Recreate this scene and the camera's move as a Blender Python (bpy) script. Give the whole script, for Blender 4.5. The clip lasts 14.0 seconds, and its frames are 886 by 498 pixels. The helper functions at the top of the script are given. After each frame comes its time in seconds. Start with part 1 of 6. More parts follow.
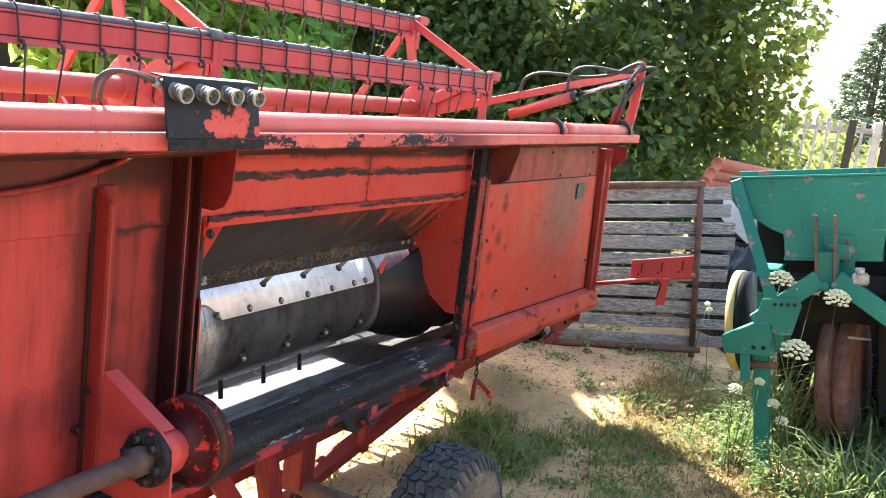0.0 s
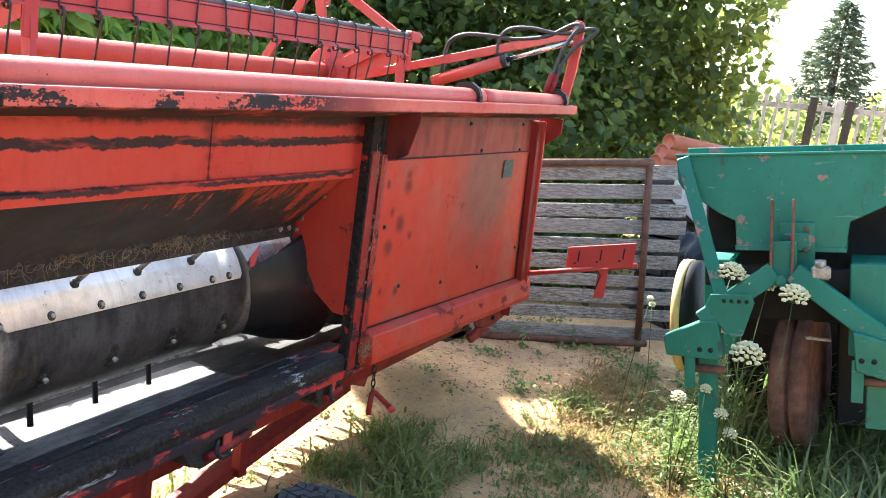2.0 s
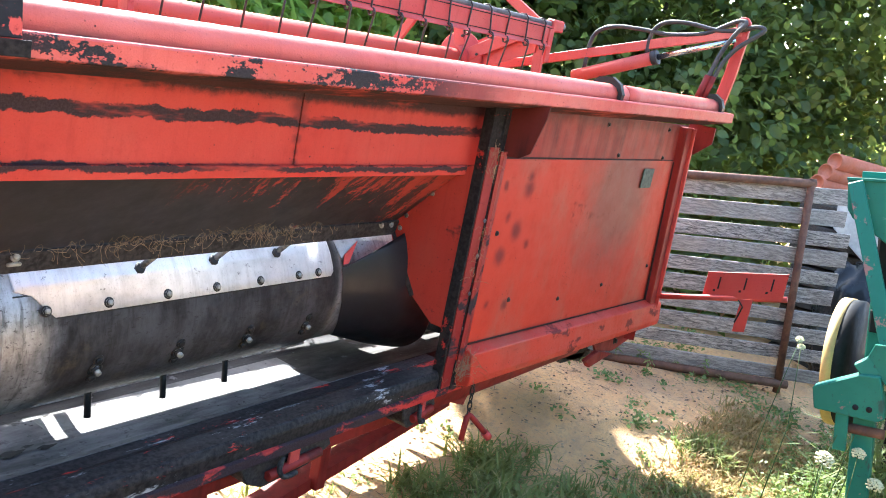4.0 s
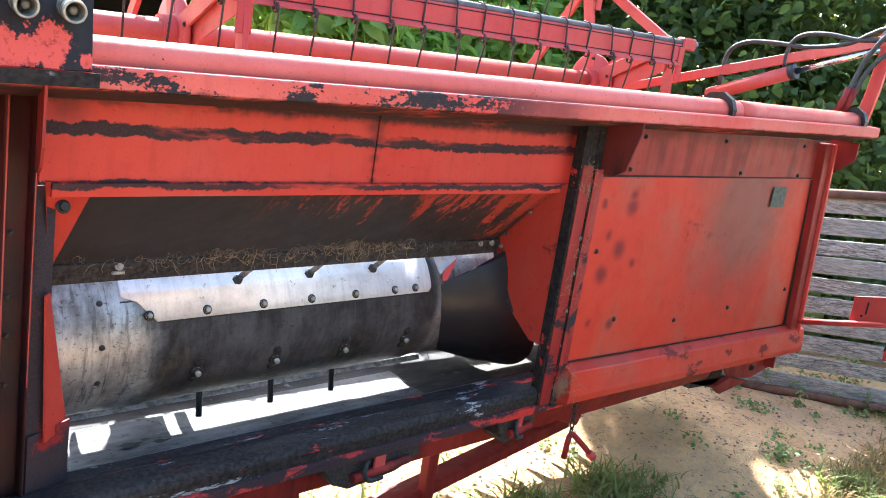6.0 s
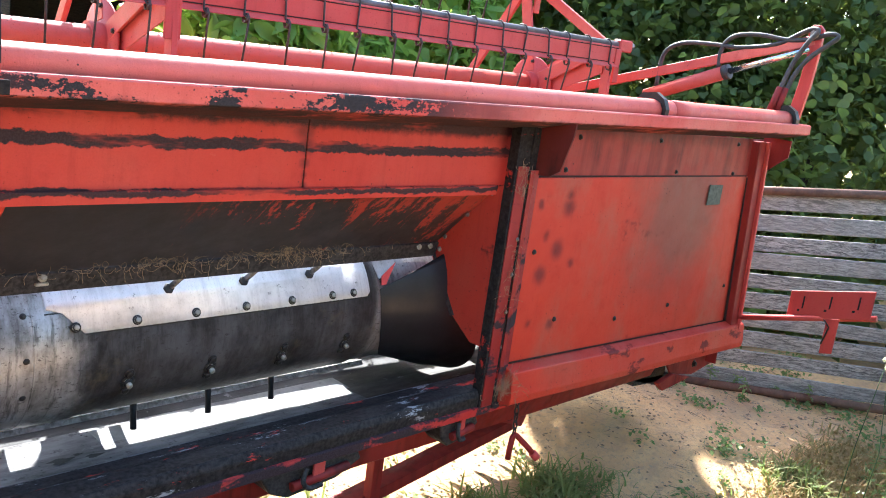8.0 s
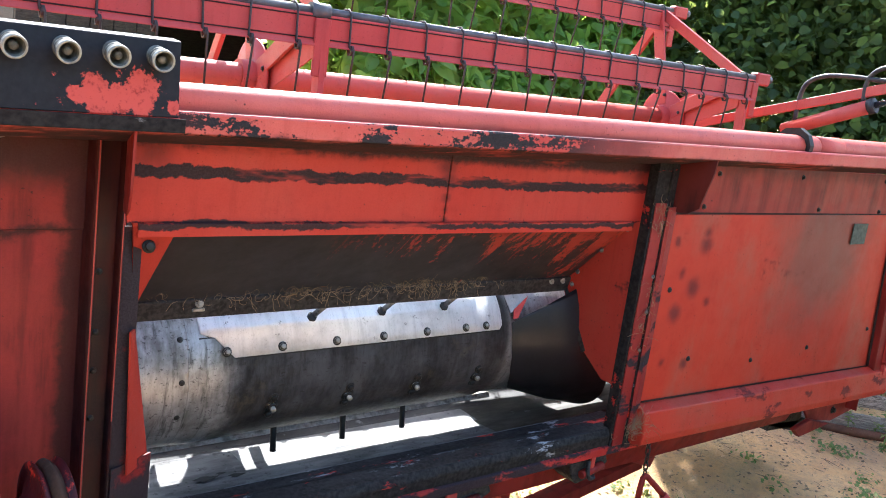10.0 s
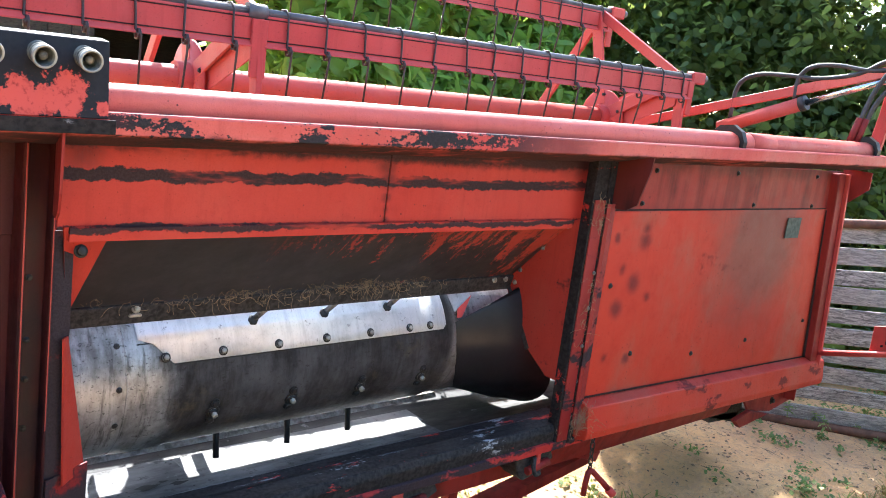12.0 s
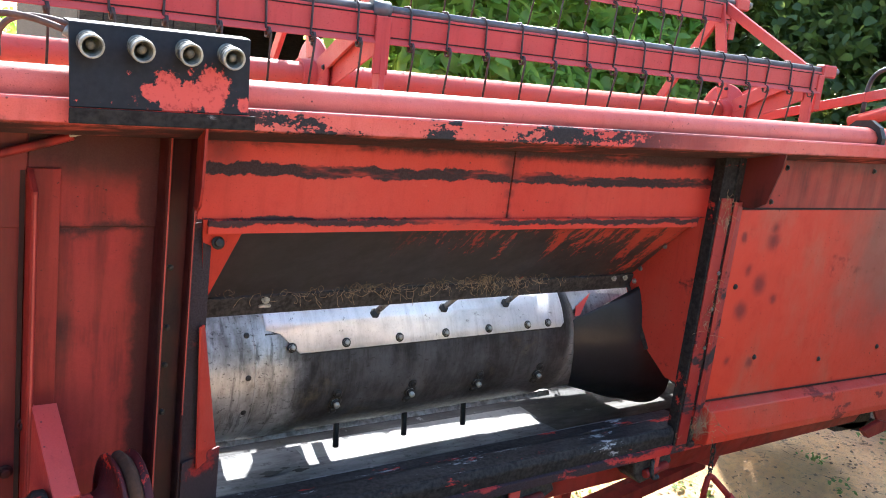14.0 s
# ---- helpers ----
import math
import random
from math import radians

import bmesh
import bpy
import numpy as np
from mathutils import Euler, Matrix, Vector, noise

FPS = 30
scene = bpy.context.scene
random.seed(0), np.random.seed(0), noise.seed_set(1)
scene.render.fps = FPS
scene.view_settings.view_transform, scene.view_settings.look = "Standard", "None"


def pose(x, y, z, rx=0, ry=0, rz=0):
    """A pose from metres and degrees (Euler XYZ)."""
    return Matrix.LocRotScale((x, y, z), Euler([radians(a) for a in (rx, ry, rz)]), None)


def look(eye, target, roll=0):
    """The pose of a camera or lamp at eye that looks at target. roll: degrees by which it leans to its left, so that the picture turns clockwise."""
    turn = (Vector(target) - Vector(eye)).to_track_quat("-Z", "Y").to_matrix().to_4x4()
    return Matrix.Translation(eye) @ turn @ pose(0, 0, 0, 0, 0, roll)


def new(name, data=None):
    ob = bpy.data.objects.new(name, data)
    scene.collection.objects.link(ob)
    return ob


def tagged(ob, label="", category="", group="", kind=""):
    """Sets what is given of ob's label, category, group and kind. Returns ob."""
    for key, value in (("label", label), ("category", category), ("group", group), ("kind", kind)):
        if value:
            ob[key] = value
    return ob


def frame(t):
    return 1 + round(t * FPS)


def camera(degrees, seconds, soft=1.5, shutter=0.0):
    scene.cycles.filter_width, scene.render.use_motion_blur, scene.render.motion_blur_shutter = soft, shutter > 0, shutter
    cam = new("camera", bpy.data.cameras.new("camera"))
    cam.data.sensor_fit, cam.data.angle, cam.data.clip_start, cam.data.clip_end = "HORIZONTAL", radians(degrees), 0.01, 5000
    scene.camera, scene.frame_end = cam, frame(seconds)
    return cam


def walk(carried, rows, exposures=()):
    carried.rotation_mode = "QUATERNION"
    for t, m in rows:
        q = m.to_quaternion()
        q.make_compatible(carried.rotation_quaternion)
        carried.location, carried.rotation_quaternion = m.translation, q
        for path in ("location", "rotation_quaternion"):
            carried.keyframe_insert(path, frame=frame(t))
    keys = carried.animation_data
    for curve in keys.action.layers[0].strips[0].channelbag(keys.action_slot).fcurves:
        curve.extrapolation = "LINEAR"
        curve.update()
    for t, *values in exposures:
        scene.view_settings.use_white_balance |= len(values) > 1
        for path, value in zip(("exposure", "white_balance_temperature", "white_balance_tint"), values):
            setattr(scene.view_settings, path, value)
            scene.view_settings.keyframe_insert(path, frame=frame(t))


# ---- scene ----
# ---- camera ----
cam = camera(53.2, 14.0, 1.0)
METRES, EYE, TILT, LEAN, TURN = 1.7, 1.68, 0.0, 0.0, -63.7
ROWS = [
    (0.0, 0.0, 0.0, 0.0, 1.23, -9.99, -7.01),
    (0.5, 0.0568, 0.0642, -0.005, 0.93, -10.97, -6.86),
    (1.0, 0.0776, 0.1662, -0.0063, -0.15, -11.53, -7.81),
    (1.5, 0.1063, 0.2648, -0.0079, -0.84, -10.99, -7.5),
    (2.0, 0.1526, 0.3504, -0.0177, -0.96, -11.2, -7.73),
    (4.5, 0.1878, 0.5856, -0.0322, 12.78, -13.58, -10.86),
    (5.0, 0.2353, 0.5847, -0.0181, 17.43, -13.62, -9.67),
    (5.5, 0.2939, 0.57, -0.0143, 21.38, -13.62, -9.45),
    (6.0, 0.3492, 0.5598, -0.0156, 20.71, -13.14, -8.59),
    (6.5, 0.3759, 0.5629, -0.0133, 17.88, -12.79, -8.57),
    (7.0, 0.3907, 0.5759, -0.01, 14.03, -12.62, -8.55),
    (7.5, 0.3928, 0.574, -0.0113, 15.69, -12.41, -8.49),
    (8.0, 0.3788, 0.5725, -0.016, 17.59, -12.31, -7.93),
    (8.5, 0.3631, 0.5589, -0.0135, 22.99, -12.45, -7.07),
    (11.0, 0.3418, 0.5511, -0.0107, 25.25, -11.26, -7.69),
    (11.5, 0.3404, 0.5503, -0.0141, 24.98, -11.08, -7.37),
    (12.0, 0.3572, 0.5549, -0.0138, 21.57, -10.82, -7.32),
    (12.5, 0.3656, 0.5485, -0.0131, 21.0, -10.92, -7.26),
    (13.0, 0.3592, 0.5473, -0.0154, 21.67, -11.13, -7.34),
    (13.5, 0.3372, 0.5497, -0.0188, 24.65, -11.67, -7.2),
    (14.0, 0.3304, 0.5468, -0.0172, 28.31, -11.94, -6.9),
]
EXPOSURES = ((0.0, 2.2), (1.0, 2.17), (2.0, 2.1), (4.5, 2.46), (5.5, 2.32), (6.5, 2.31), (7.5, 2.21), (8.5, 2.16), (11.0, 1.94), (12.0, 2.12), (13.0, 2.16), (14.0, 2.08))
walk(cam, [(t, pose(0, 0, EYE, TILT, LEAN, TURN) @ pose(METRES * x, METRES * y, METRES * z, 90 + pitch, roll, yaw)) for t, x, y, z, yaw, pitch, roll in ROWS], [(t, 0.55 + e, 6400 if t < 3 else 6060, 8) for t, e in EXPOSURES])

# ---- light ----
SUN_TO = Vector((0.56, 0.90, 1.0)).normalized()
world = bpy.data.worlds.new("sky")
scene.world = world
world.use_nodes = True
wn = world.node_tree
sky = wn.nodes.new("ShaderNodeTexSky")
sky.sky_type = "NISHITA"
sky.sun_disc = False
sky.sun_elevation = math.asin(SUN_TO.z)
sky.sun_rotation = math.atan2(SUN_TO.x, SUN_TO.y)
sky.air_density, sky.dust_density = 1.2, 1.4
wn.links.new(sky.outputs[0], wn.nodes["Background"].inputs[0])
wn.nodes["Background"].inputs[1].default_value = 0.13
sun = new("sun", bpy.data.lights.new("sun", "SUN"))
sun.data.energy, sun.data.angle, sun.data.color = 5.0, radians(0.5), (1.0, 0.965, 0.91)
sun.matrix_world = look(SUN_TO * 30, (0, 0, 0))

# ---- materials ----


class Mat:
    """A node material with short helpers."""

    def __init__(self, name):
        self.m = bpy.data.materials.new(name)
        self.m.use_nodes = True
        self.t = self.m.node_tree
        self.p = self.t.nodes["Principled BSDF"]
        self.co = self.t.nodes.new("ShaderNodeTexCoord").outputs["Object"]

    def link(self, a, b):
        self.t.links.new(a, b)

    def val(self, socket, v):
        if isinstance(v, bpy.types.NodeSocket):
            self.link(v, socket)
        else:
            socket.default_value = (*v, 1) if isinstance(v, tuple) and len(v) == 3 and socket.type == "RGBA" else v

    def scaled(self, s):
        n = self.t.nodes.new("ShaderNodeMapping")
        self.link(self.co, n.inputs[0])
        n.inputs["Scale"].default_value = s
        return n.outputs[0]

    def noise(self, scale, detail=4.0, rough=0.6, stretch=None, warp=0.0):
        n = self.t.nodes.new("ShaderNodeTexNoise")
        n.inputs["Scale"].default_value, n.inputs["Detail"].default_value, n.inputs["Roughness"].default_value = scale, detail, rough
        n.inputs["Distortion"].default_value = warp
        self.link(self.scaled(stretch) if stretch else self.co, n.inputs["Vector"])
        return n.outputs["Fac"]

    def voronoi(self, scale, stretch=None):
        n = self.t.nodes.new("ShaderNodeTexVoronoi")
        n.inputs["Scale"].default_value = scale
        self.link(self.scaled(stretch) if stretch else self.co, n.inputs["Vector"])
        return n.outputs["Distance"]

    def ramp(self, fac, lo, hi, a=0.0, b=1.0):
        n = self.t.nodes.new("ShaderNodeMapRange")
        n.interpolation_type = "SMOOTHSTEP"
        self.link(fac, n.inputs[0])
        for i, v in enumerate((lo, hi, a, b)):
            n.inputs[i + 1].default_value = v
        return n.outputs[0]

    def math(self, op, a, b=0.0):
        n = self.t.nodes.new("ShaderNodeMath")
        n.operation = op
        self.val(n.inputs[0], a), self.val(n.inputs[1], b)
        return n.outputs[0]

    def mix(self, fac, a, b):
        n = self.t.nodes.new("ShaderNodeMix")
        n.data_type = "RGBA"
        self.val(n.inputs[0], fac), self.val(n.inputs[6], a), self.val(n.inputs[7], b)
        return n.outputs[2]

    def axis(self, i):
        n = self.t.nodes.new("ShaderNodeSeparateXYZ")
        self.link(self.co, n.inputs[0])
        return n.outputs[i]

    def band(self, i, lo, hi, soft, wobble=None):
        """1 between lo and hi along an axis, with an edge that wobbles."""
        a = self.axis(i)
        if wobble is not None:
            a = self.math("ADD", a, wobble)
        return self.math("MULTIPLY", self.ramp(a, lo - soft, lo + soft), self.ramp(a, hi - soft, hi + soft, 1.0, 0.0))

    def bump(self, h, strength=0.3, dist=0.005):
        n = self.t.nodes.new("ShaderNodeBump")
        n.inputs["Strength"].default_value, n.inputs["Distance"].default_value = strength, dist
        self.link(h, n.inputs["Height"])
        self.link(n.outputs[0], self.p.inputs["Normal"])

    def rand(self):
        return self.t.nodes.new("ShaderNodeObjectInfo").outputs["Random"]

    def island(self):
        return self.t.nodes.new("ShaderNodeNewGeometry").outputs["Random Per Island"]

    def done(self, color, rough=0.5, metal=0.0):
        self.val(self.p.inputs["Base Color"], color), self.val(self.p.inputs["Roughness"], rough), self.val(self.p.inputs["Metallic"], metal)
        return self.m


RED = (0.42, 0.045, 0.040)
RED_DEEP = (0.20, 0.013, 0.013)
PINK = (0.58, 0.19, 0.155)
GRIME = (0.013, 0.0115, 0.0145)
DUST = (0.24, 0.125, 0.085)


def red_paint(name, fade=0.35, grime=0.4, dust=0.2, rough=0.38, base=RED, masks=(), gscale=2.3, spots=(), peel=None, haze=None):
    """Old red machine paint: sun fade, drips, pits, black grease with ragged edges and dust."""
    m = Mat(name)
    big, mid, fine, grain = m.noise(1.7, 5), m.noise(11, 8, 0.7), m.noise(75, 4, 0.7), m.noise(320, 2)
    c = m.mix(m.ramp(big, 0.35, 0.7, 0, fade), base, PINK)
    drips = m.noise(9, 6, 0.7, (5.0, 5.0, 0.3))
    c = m.mix(m.ramp(drips, 0.50, 0.78, 0, 0.32), c, tuple(v * 0.5 for v in base))
    c = m.mix(m.ramp(m.noise(4, 6, 0.65, (1, 1, 0.6)), 0.48, 0.72, 0, dust), c, DUST)
    c = m.mix(m.ramp(mid, 0.52, 0.8, 0.0, 0.28), c, tuple(v * 0.5 for v in base))
    c = m.mix(m.ramp(grain, 0.4, 0.7, 0.0, 0.16), c, tuple(v * 0.5 for v in base))
    c = m.mix(m.ramp(m.noise(38, 5, 0.7, warp=0.5), 0.67, 0.71, 0.0, 0.5 * fade + 0.06), c, PINK)
    c = m.mix(m.ramp(m.noise(150, 3, 0.7), 0.66, 0.69, 0.0, 0.7), c, tuple(v * 0.22 for v in base))
    ragged = m.math("ADD", m.math("MULTIPLY", m.noise(gscale, 5, 0.6, (0.6, 0.6, 1.6)), 0.7), m.math("ADD", m.math("MULTIPLY", mid, 0.2), m.math("MULTIPLY", fine, 0.1)))
    dark = m.ramp(ragged, 0.66 - 0.25 * grime, 0.71 - 0.25 * grime, 0, 0.97 * min(1, grime * 2))
    pits = m.ramp(m.voronoi(55), 0.08, 0.14, 0.85, 0.0)
    dark = m.math("MAXIMUM", dark, m.math("MULTIPLY", pits, m.ramp(m.noise(7, 4), 0.50 - 0.1 * grime, 0.62 - 0.1 * grime)))
    wob = m.math("ADD", m.math("MULTIPLY", m.math("SUBTRACT", m.noise(16, 9, 0.8), 0.5), 0.045), m.math("MULTIPLY", m.math("SUBTRACT", m.noise(3.5, 4, 0.6, (1, 1, 0.2)), 0.5), 0.025))
    for axis, lo, hi, soft, much in masks:
        dark = m.math("MAXIMUM", dark, m.math("MULTIPLY", m.band(axis, lo, hi, soft, wob), m.ramp(m.noise(3.1, 5, 0.7, (0.7, 1, 3)), 0.32, 0.45, 0.2 * much, much)))
    if peel:
        flakes = m.ramp(m.math("ADD", m.math("MULTIPLY", m.noise(7, 8, 0.72, (0.55, 1, 1.4)), 0.8), m.math("MULTIPLY", fine, 0.2)), 0.530, 0.542)
        dark = m.math("MAXIMUM", dark, m.math("MULTIPLY", flakes, m.math("MULTIPLY", m.ramp(m.axis(0), peel[0] - 0.2, peel[0] + 0.2), m.ramp(m.axis(0), peel[1] - 0.3, peel[1] + 0.3, 1.0, 0.0))))
    if haze:
        hx, hz, hr = haze
        near = m.math("SQRT", m.math("ADD", m.math("POWER", m.math("SUBTRACT", m.axis(0), hx), 2.0), m.math("POWER", m.math("SUBTRACT", m.axis(2), hz), 2.0)))
        c = m.mix(m.ramp(m.math("ADD", near, m.math("MULTIPLY", m.math("SUBTRACT", m.noise(5, 5, 0.65), 0.5), 0.5)), 0.1, hr, 0.75, 0.0), c, (0.14, 0.062, 0.048))
    for sx, sz, sr in spots:
        far = m.math("SQRT", m.math("ADD", m.math("POWER", m.math("SUBTRACT", m.axis(0), sx), 2.0), m.math("POWER", m.math("SUBTRACT", m.axis(2), sz), 2.0)))
        dark = m.math("MAXIMUM", dark, m.ramp(m.math("ADD", far, m.math("MULTIPLY", m.math("SUBTRACT", mid, 0.5), 0.06)), 0.004, 0.006 + 0.8 * sr, 0.62, 0.0))
    c = m.mix(dark, c, m.mix(m.ramp(grain, 0.3, 0.7), GRIME, (0.027, 0.024, 0.028)))
    m.bump(m.math("ADD", m.math("MULTIPLY", dark, 0.4), m.math("ADD", mid, m.math("ADD", m.math("MULTIPLY", fine, 0.5), m.math("MULTIPLY", grain, 0.25)))), 0.3, 0.004)
    m.p.inputs["Specular IOR Level"].default_value = 0.2
    return m.done(c, m.ramp(m.math("ADD", mid, m.math("MULTIPLY", dark, 0.6)), 0.3, 1.0, rough, rough + 0.34))


def black_grease(name, red=0.25, white=0.3, spec=0.3, dull=0.5, dusty=0.5, relief=0.3):
    """Black greasy steel with scraps of red paint and pale scuffs."""
    m = Mat(name)
    n1, n2, n3 = m.noise(14, 8, 0.78, (0.3, 1, 1)), m.noise(12, 8, 0.75, (0.35, 1, 1)), m.noise(90, 4)
    c = m.mix(m.ramp(n3, 0.3, 0.7), (0.006, 0.005, 0.006), (0.016 + 0.05 * dusty, 0.014 + 0.046 * dusty, 0.014 + 0.046 * dusty))
    c = m.mix(m.ramp(m.noise(13, 8, 0.75, (0.3, 1, 1)), 0.52, 0.66, 0, dusty), c, (0.075, 0.07, 0.068))
    c = m.mix(m.ramp(n2, 0.6 - 0.12 * red, 0.64 - 0.12 * red, 0, 0.9 * min(1.0, red * 6)), c, (0.40, 0.03, 0.022))
    c = m.mix(m.ramp(n1, 0.66 - 0.06 * white, 0.70 - 0.06 * white, 0, 0.75), c, (0.33, 0.34, 0.36))
    m.bump(m.math("ADD", n2, m.math("MULTIPLY", n3, 0.5)), relief, 0.004)
    m.p.inputs["Specular IOR Level"].default_value = spec
    return m.done(c, m.ramp(n2, 0.3, 0.7, dull, min(1.0, dull + 0.3)))


def steel(name, base=(0.33, 0.32, 0.31), dark=(0.09, 0.08, 0.075), rough=0.3, metal=0.85, rust=0.3):
    """Worn bare steel: fine streaks round the drum, soot specks and a little rust."""
    m = Mat(name)
    n1, n2, n3 = m.noise(3.6, 6, 0.68), m.noise(55, 6, 0.72, (1, 0.10, 0.10)), m.noise(230, 3)
    specks = m.noise(34, 6, 0.75)
    c = m.mix(m.ramp(n1, 0.38, 0.68, 0, 0.8), base, dark)
    c = m.mix(m.ramp(n2, 0.46, 0.72, 0, 0.35), c, dark)
    c = m.mix(m.ramp(specks, 0.60, 0.68, 0, 0.8), c, tuple(v * 0.4 for v in dark))
    c = m.mix(m.ramp(n3, 0.55, 0.75, 0, 0.45), c, dark)
    c = m.mix(m.ramp(m.noise(7, 6, 0.7), 0.58, 0.72, 0, rust), c, (0.17, 0.085, 0.035))
    m.bump(m.math("ADD", n2, m.math("ADD", m.math("MULTIPLY", specks, 0.5), m.math("MULTIPLY", n3, 0.4))), 0.16, 0.002)
    return m.done(c, m.ramp(m.math("ADD", m.math("MULTIPLY", n1, 0.4), m.math("ADD", m.math("MULTIPLY", n2, 0.3), m.math("MULTIPLY", specks, 0.3))), 0.35, 0.65, rough, rough + 0.28), metal)


def plain(name, color, rough=0.5, metal=0.0, vary=0.25, scale=12.0, other=None, bump=0.15):
    m = Mat(name)
    n1, n2 = m.noise(scale, 5, 0.65), m.noise(scale * 7, 3)
    o = other or tuple(v * 0.5 for v in color)
    c = m.mix(m.ramp(n1, 0.35, 0.7, 0, vary * 2 if vary < 0.5 else 1.0), color, o)
    c = m.mix(m.ramp(n2, 0.4, 0.7, 0, vary), c, tuple(v * 0.6 for v in color))
    m.bump(m.math("ADD", n1, m.math("MULTIPLY", n2, 0.5)), bump, 0.003)
    m.p.inputs["Specular IOR Level"].default_value = 0.25
    return m.done(c, m.ramp(n1, 0.3, 0.7, rough - 0.08, rough + 0.1), metal)


def stained_red(name, base, soot, dark_bands=None):
    """Dull red sheet with soft soot stains, faint runs and a peppering of specks."""
    m = Mat(name)
    big, runs, mid, fine, grain = m.noise(2.6, 5, 0.6), m.noise(7, 5, 0.6, (3.2, 3.2, 0.35)), m.noise(13, 6, 0.65), m.noise(85, 4, 0.7), m.noise(420, 2)
    c = m.mix(m.ramp(runs, 0.40, 0.68, 0, 0.75), base, tuple(v * 0.5 for v in base))
    c = m.mix(m.ramp(mid, 0.52, 0.72, 0, 0.35), c, tuple(v * 1.35 for v in base))
    c = m.mix(m.ramp(grain, 0.4, 0.7, 0, 0.22), c, tuple(v * 0.5 for v in base))
    cloud = m.math("ADD", m.math("MULTIPLY", big, 0.55), m.math("ADD", m.math("MULTIPLY", runs, 0.3), m.math("MULTIPLY", mid, 0.15)))
    dark = m.ramp(cloud, 0.62 - 0.26 * soot, 0.80 - 0.26 * soot, 0, 0.9)
    # straight bands that darken the sheet along one axis
    if dark_bands:
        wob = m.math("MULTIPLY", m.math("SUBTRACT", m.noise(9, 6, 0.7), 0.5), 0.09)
        for axis, lo, hi, soft, much in dark_bands:
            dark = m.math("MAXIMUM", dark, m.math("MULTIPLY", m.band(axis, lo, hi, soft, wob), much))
    pits = m.math("MULTIPLY", m.ramp(fine, 0.66, 0.70), m.ramp(m.noise(5, 4), 0.45, 0.6))
    dark = m.math("MAXIMUM", dark, m.math("MULTIPLY", pits, 0.8))
    c = m.mix(dark, c, m.mix(m.ramp(grain, 0.3, 0.7), (0.009, 0.005, 0.006), (0.022, 0.011, 0.012)))
    c = m.mix(m.ramp(m.noise(190, 2), 0.77, 0.80, 0, 0.4), c, (0.16, 0.11, 0.10))
    m.bump(m.math("ADD", mid, m.math("ADD", m.math("MULTIPLY", fine, 0.4), m.math("MULTIPLY", grain, 0.2))), 0.16, 0.003)
    m.p.inputs["Specular IOR Level"].default_value = 0.2
    return m.done(c, m.ramp(mid, 0.3, 0.7, 0.48, 0.66))


M_RED = red_paint("red_paint", 0.12, 0.18, 0.15)
M_PIPE = red_paint("red_paint_sun_faded", 0.35, 0.06, 0.1, 0.46, (0.46, 0.080, 0.062))
M_PANEL = red_paint("red_paint_dusty", 0.04, 0.2, 0.5, 0.5, (0.41, 0.034, 0.017), spots=((3.50, 1.28, 0.04), (3.50, 1.24, 0.05), (3.47, 1.10, 0.055), (3.40, 1.02, 0.05), (3.40, 1.15, 0.03), (3.38, 0.86, 0.025), (3.56, 1.05, 0.025), (3.50, 0.845, 0.03), (3.35, 1.25, 0.02)), haze=(4.25, 1.22, 0.5))
# top bands paint shade and soot under the lip; others darken beside rib, post, lap
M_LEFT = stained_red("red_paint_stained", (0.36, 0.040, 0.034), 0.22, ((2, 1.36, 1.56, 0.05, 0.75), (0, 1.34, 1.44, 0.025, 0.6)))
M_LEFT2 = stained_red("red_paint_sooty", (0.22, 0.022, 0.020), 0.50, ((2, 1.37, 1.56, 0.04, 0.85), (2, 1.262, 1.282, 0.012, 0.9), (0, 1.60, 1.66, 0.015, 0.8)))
# topmost mask is shade under the lip painted in together with soot
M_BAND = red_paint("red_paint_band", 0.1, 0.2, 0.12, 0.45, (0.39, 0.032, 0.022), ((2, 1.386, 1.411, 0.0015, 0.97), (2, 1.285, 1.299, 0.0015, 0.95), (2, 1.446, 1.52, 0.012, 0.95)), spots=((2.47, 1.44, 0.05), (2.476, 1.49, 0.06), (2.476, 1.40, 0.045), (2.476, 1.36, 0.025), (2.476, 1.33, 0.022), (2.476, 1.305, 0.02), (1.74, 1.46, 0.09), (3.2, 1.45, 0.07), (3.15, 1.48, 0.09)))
M_LIP = red_paint("red_paint_peeling", 0.45, 0.2, 0.25, 0.42, RED, ((2, 1.46, 1.520, 0.008, 0.95), (0, 2.80, 3.05, 0.10, 0.55)), 6.0, peel=(1.6, 2.9))
M_FLANGE = red_paint("red_paint_scuffed", 0.10, 0.36, 0.3, 0.45, (0.42, 0.034, 0.019), gscale=9.0)
M_WORNEDGE = red_paint("red_paint_worn_edge", 0.1, 0.75, 0.1, 0.45, (0.36, 0.022, 0.020), gscale=7.0)
M_CLEAN = red_paint("red_paint_bright", 0.05, 0.14, 0.05, 0.42, (0.34, 0.030, 0.019))
M_SIDE = red_paint("red_paint_grimy_side", 0.05, 0.38, 0.1, 0.42, (0.34, 0.030, 0.019), gscale=5.0)
M_POST = red_paint("red_paint_greasy", 0.1, 0.55, 0.1, 0.45, RED_DEEP, gscale=8.0)
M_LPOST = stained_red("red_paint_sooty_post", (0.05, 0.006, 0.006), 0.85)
# top band again paints the lip's shade over the browned red
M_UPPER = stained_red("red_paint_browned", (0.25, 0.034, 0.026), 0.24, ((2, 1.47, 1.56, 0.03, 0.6),))
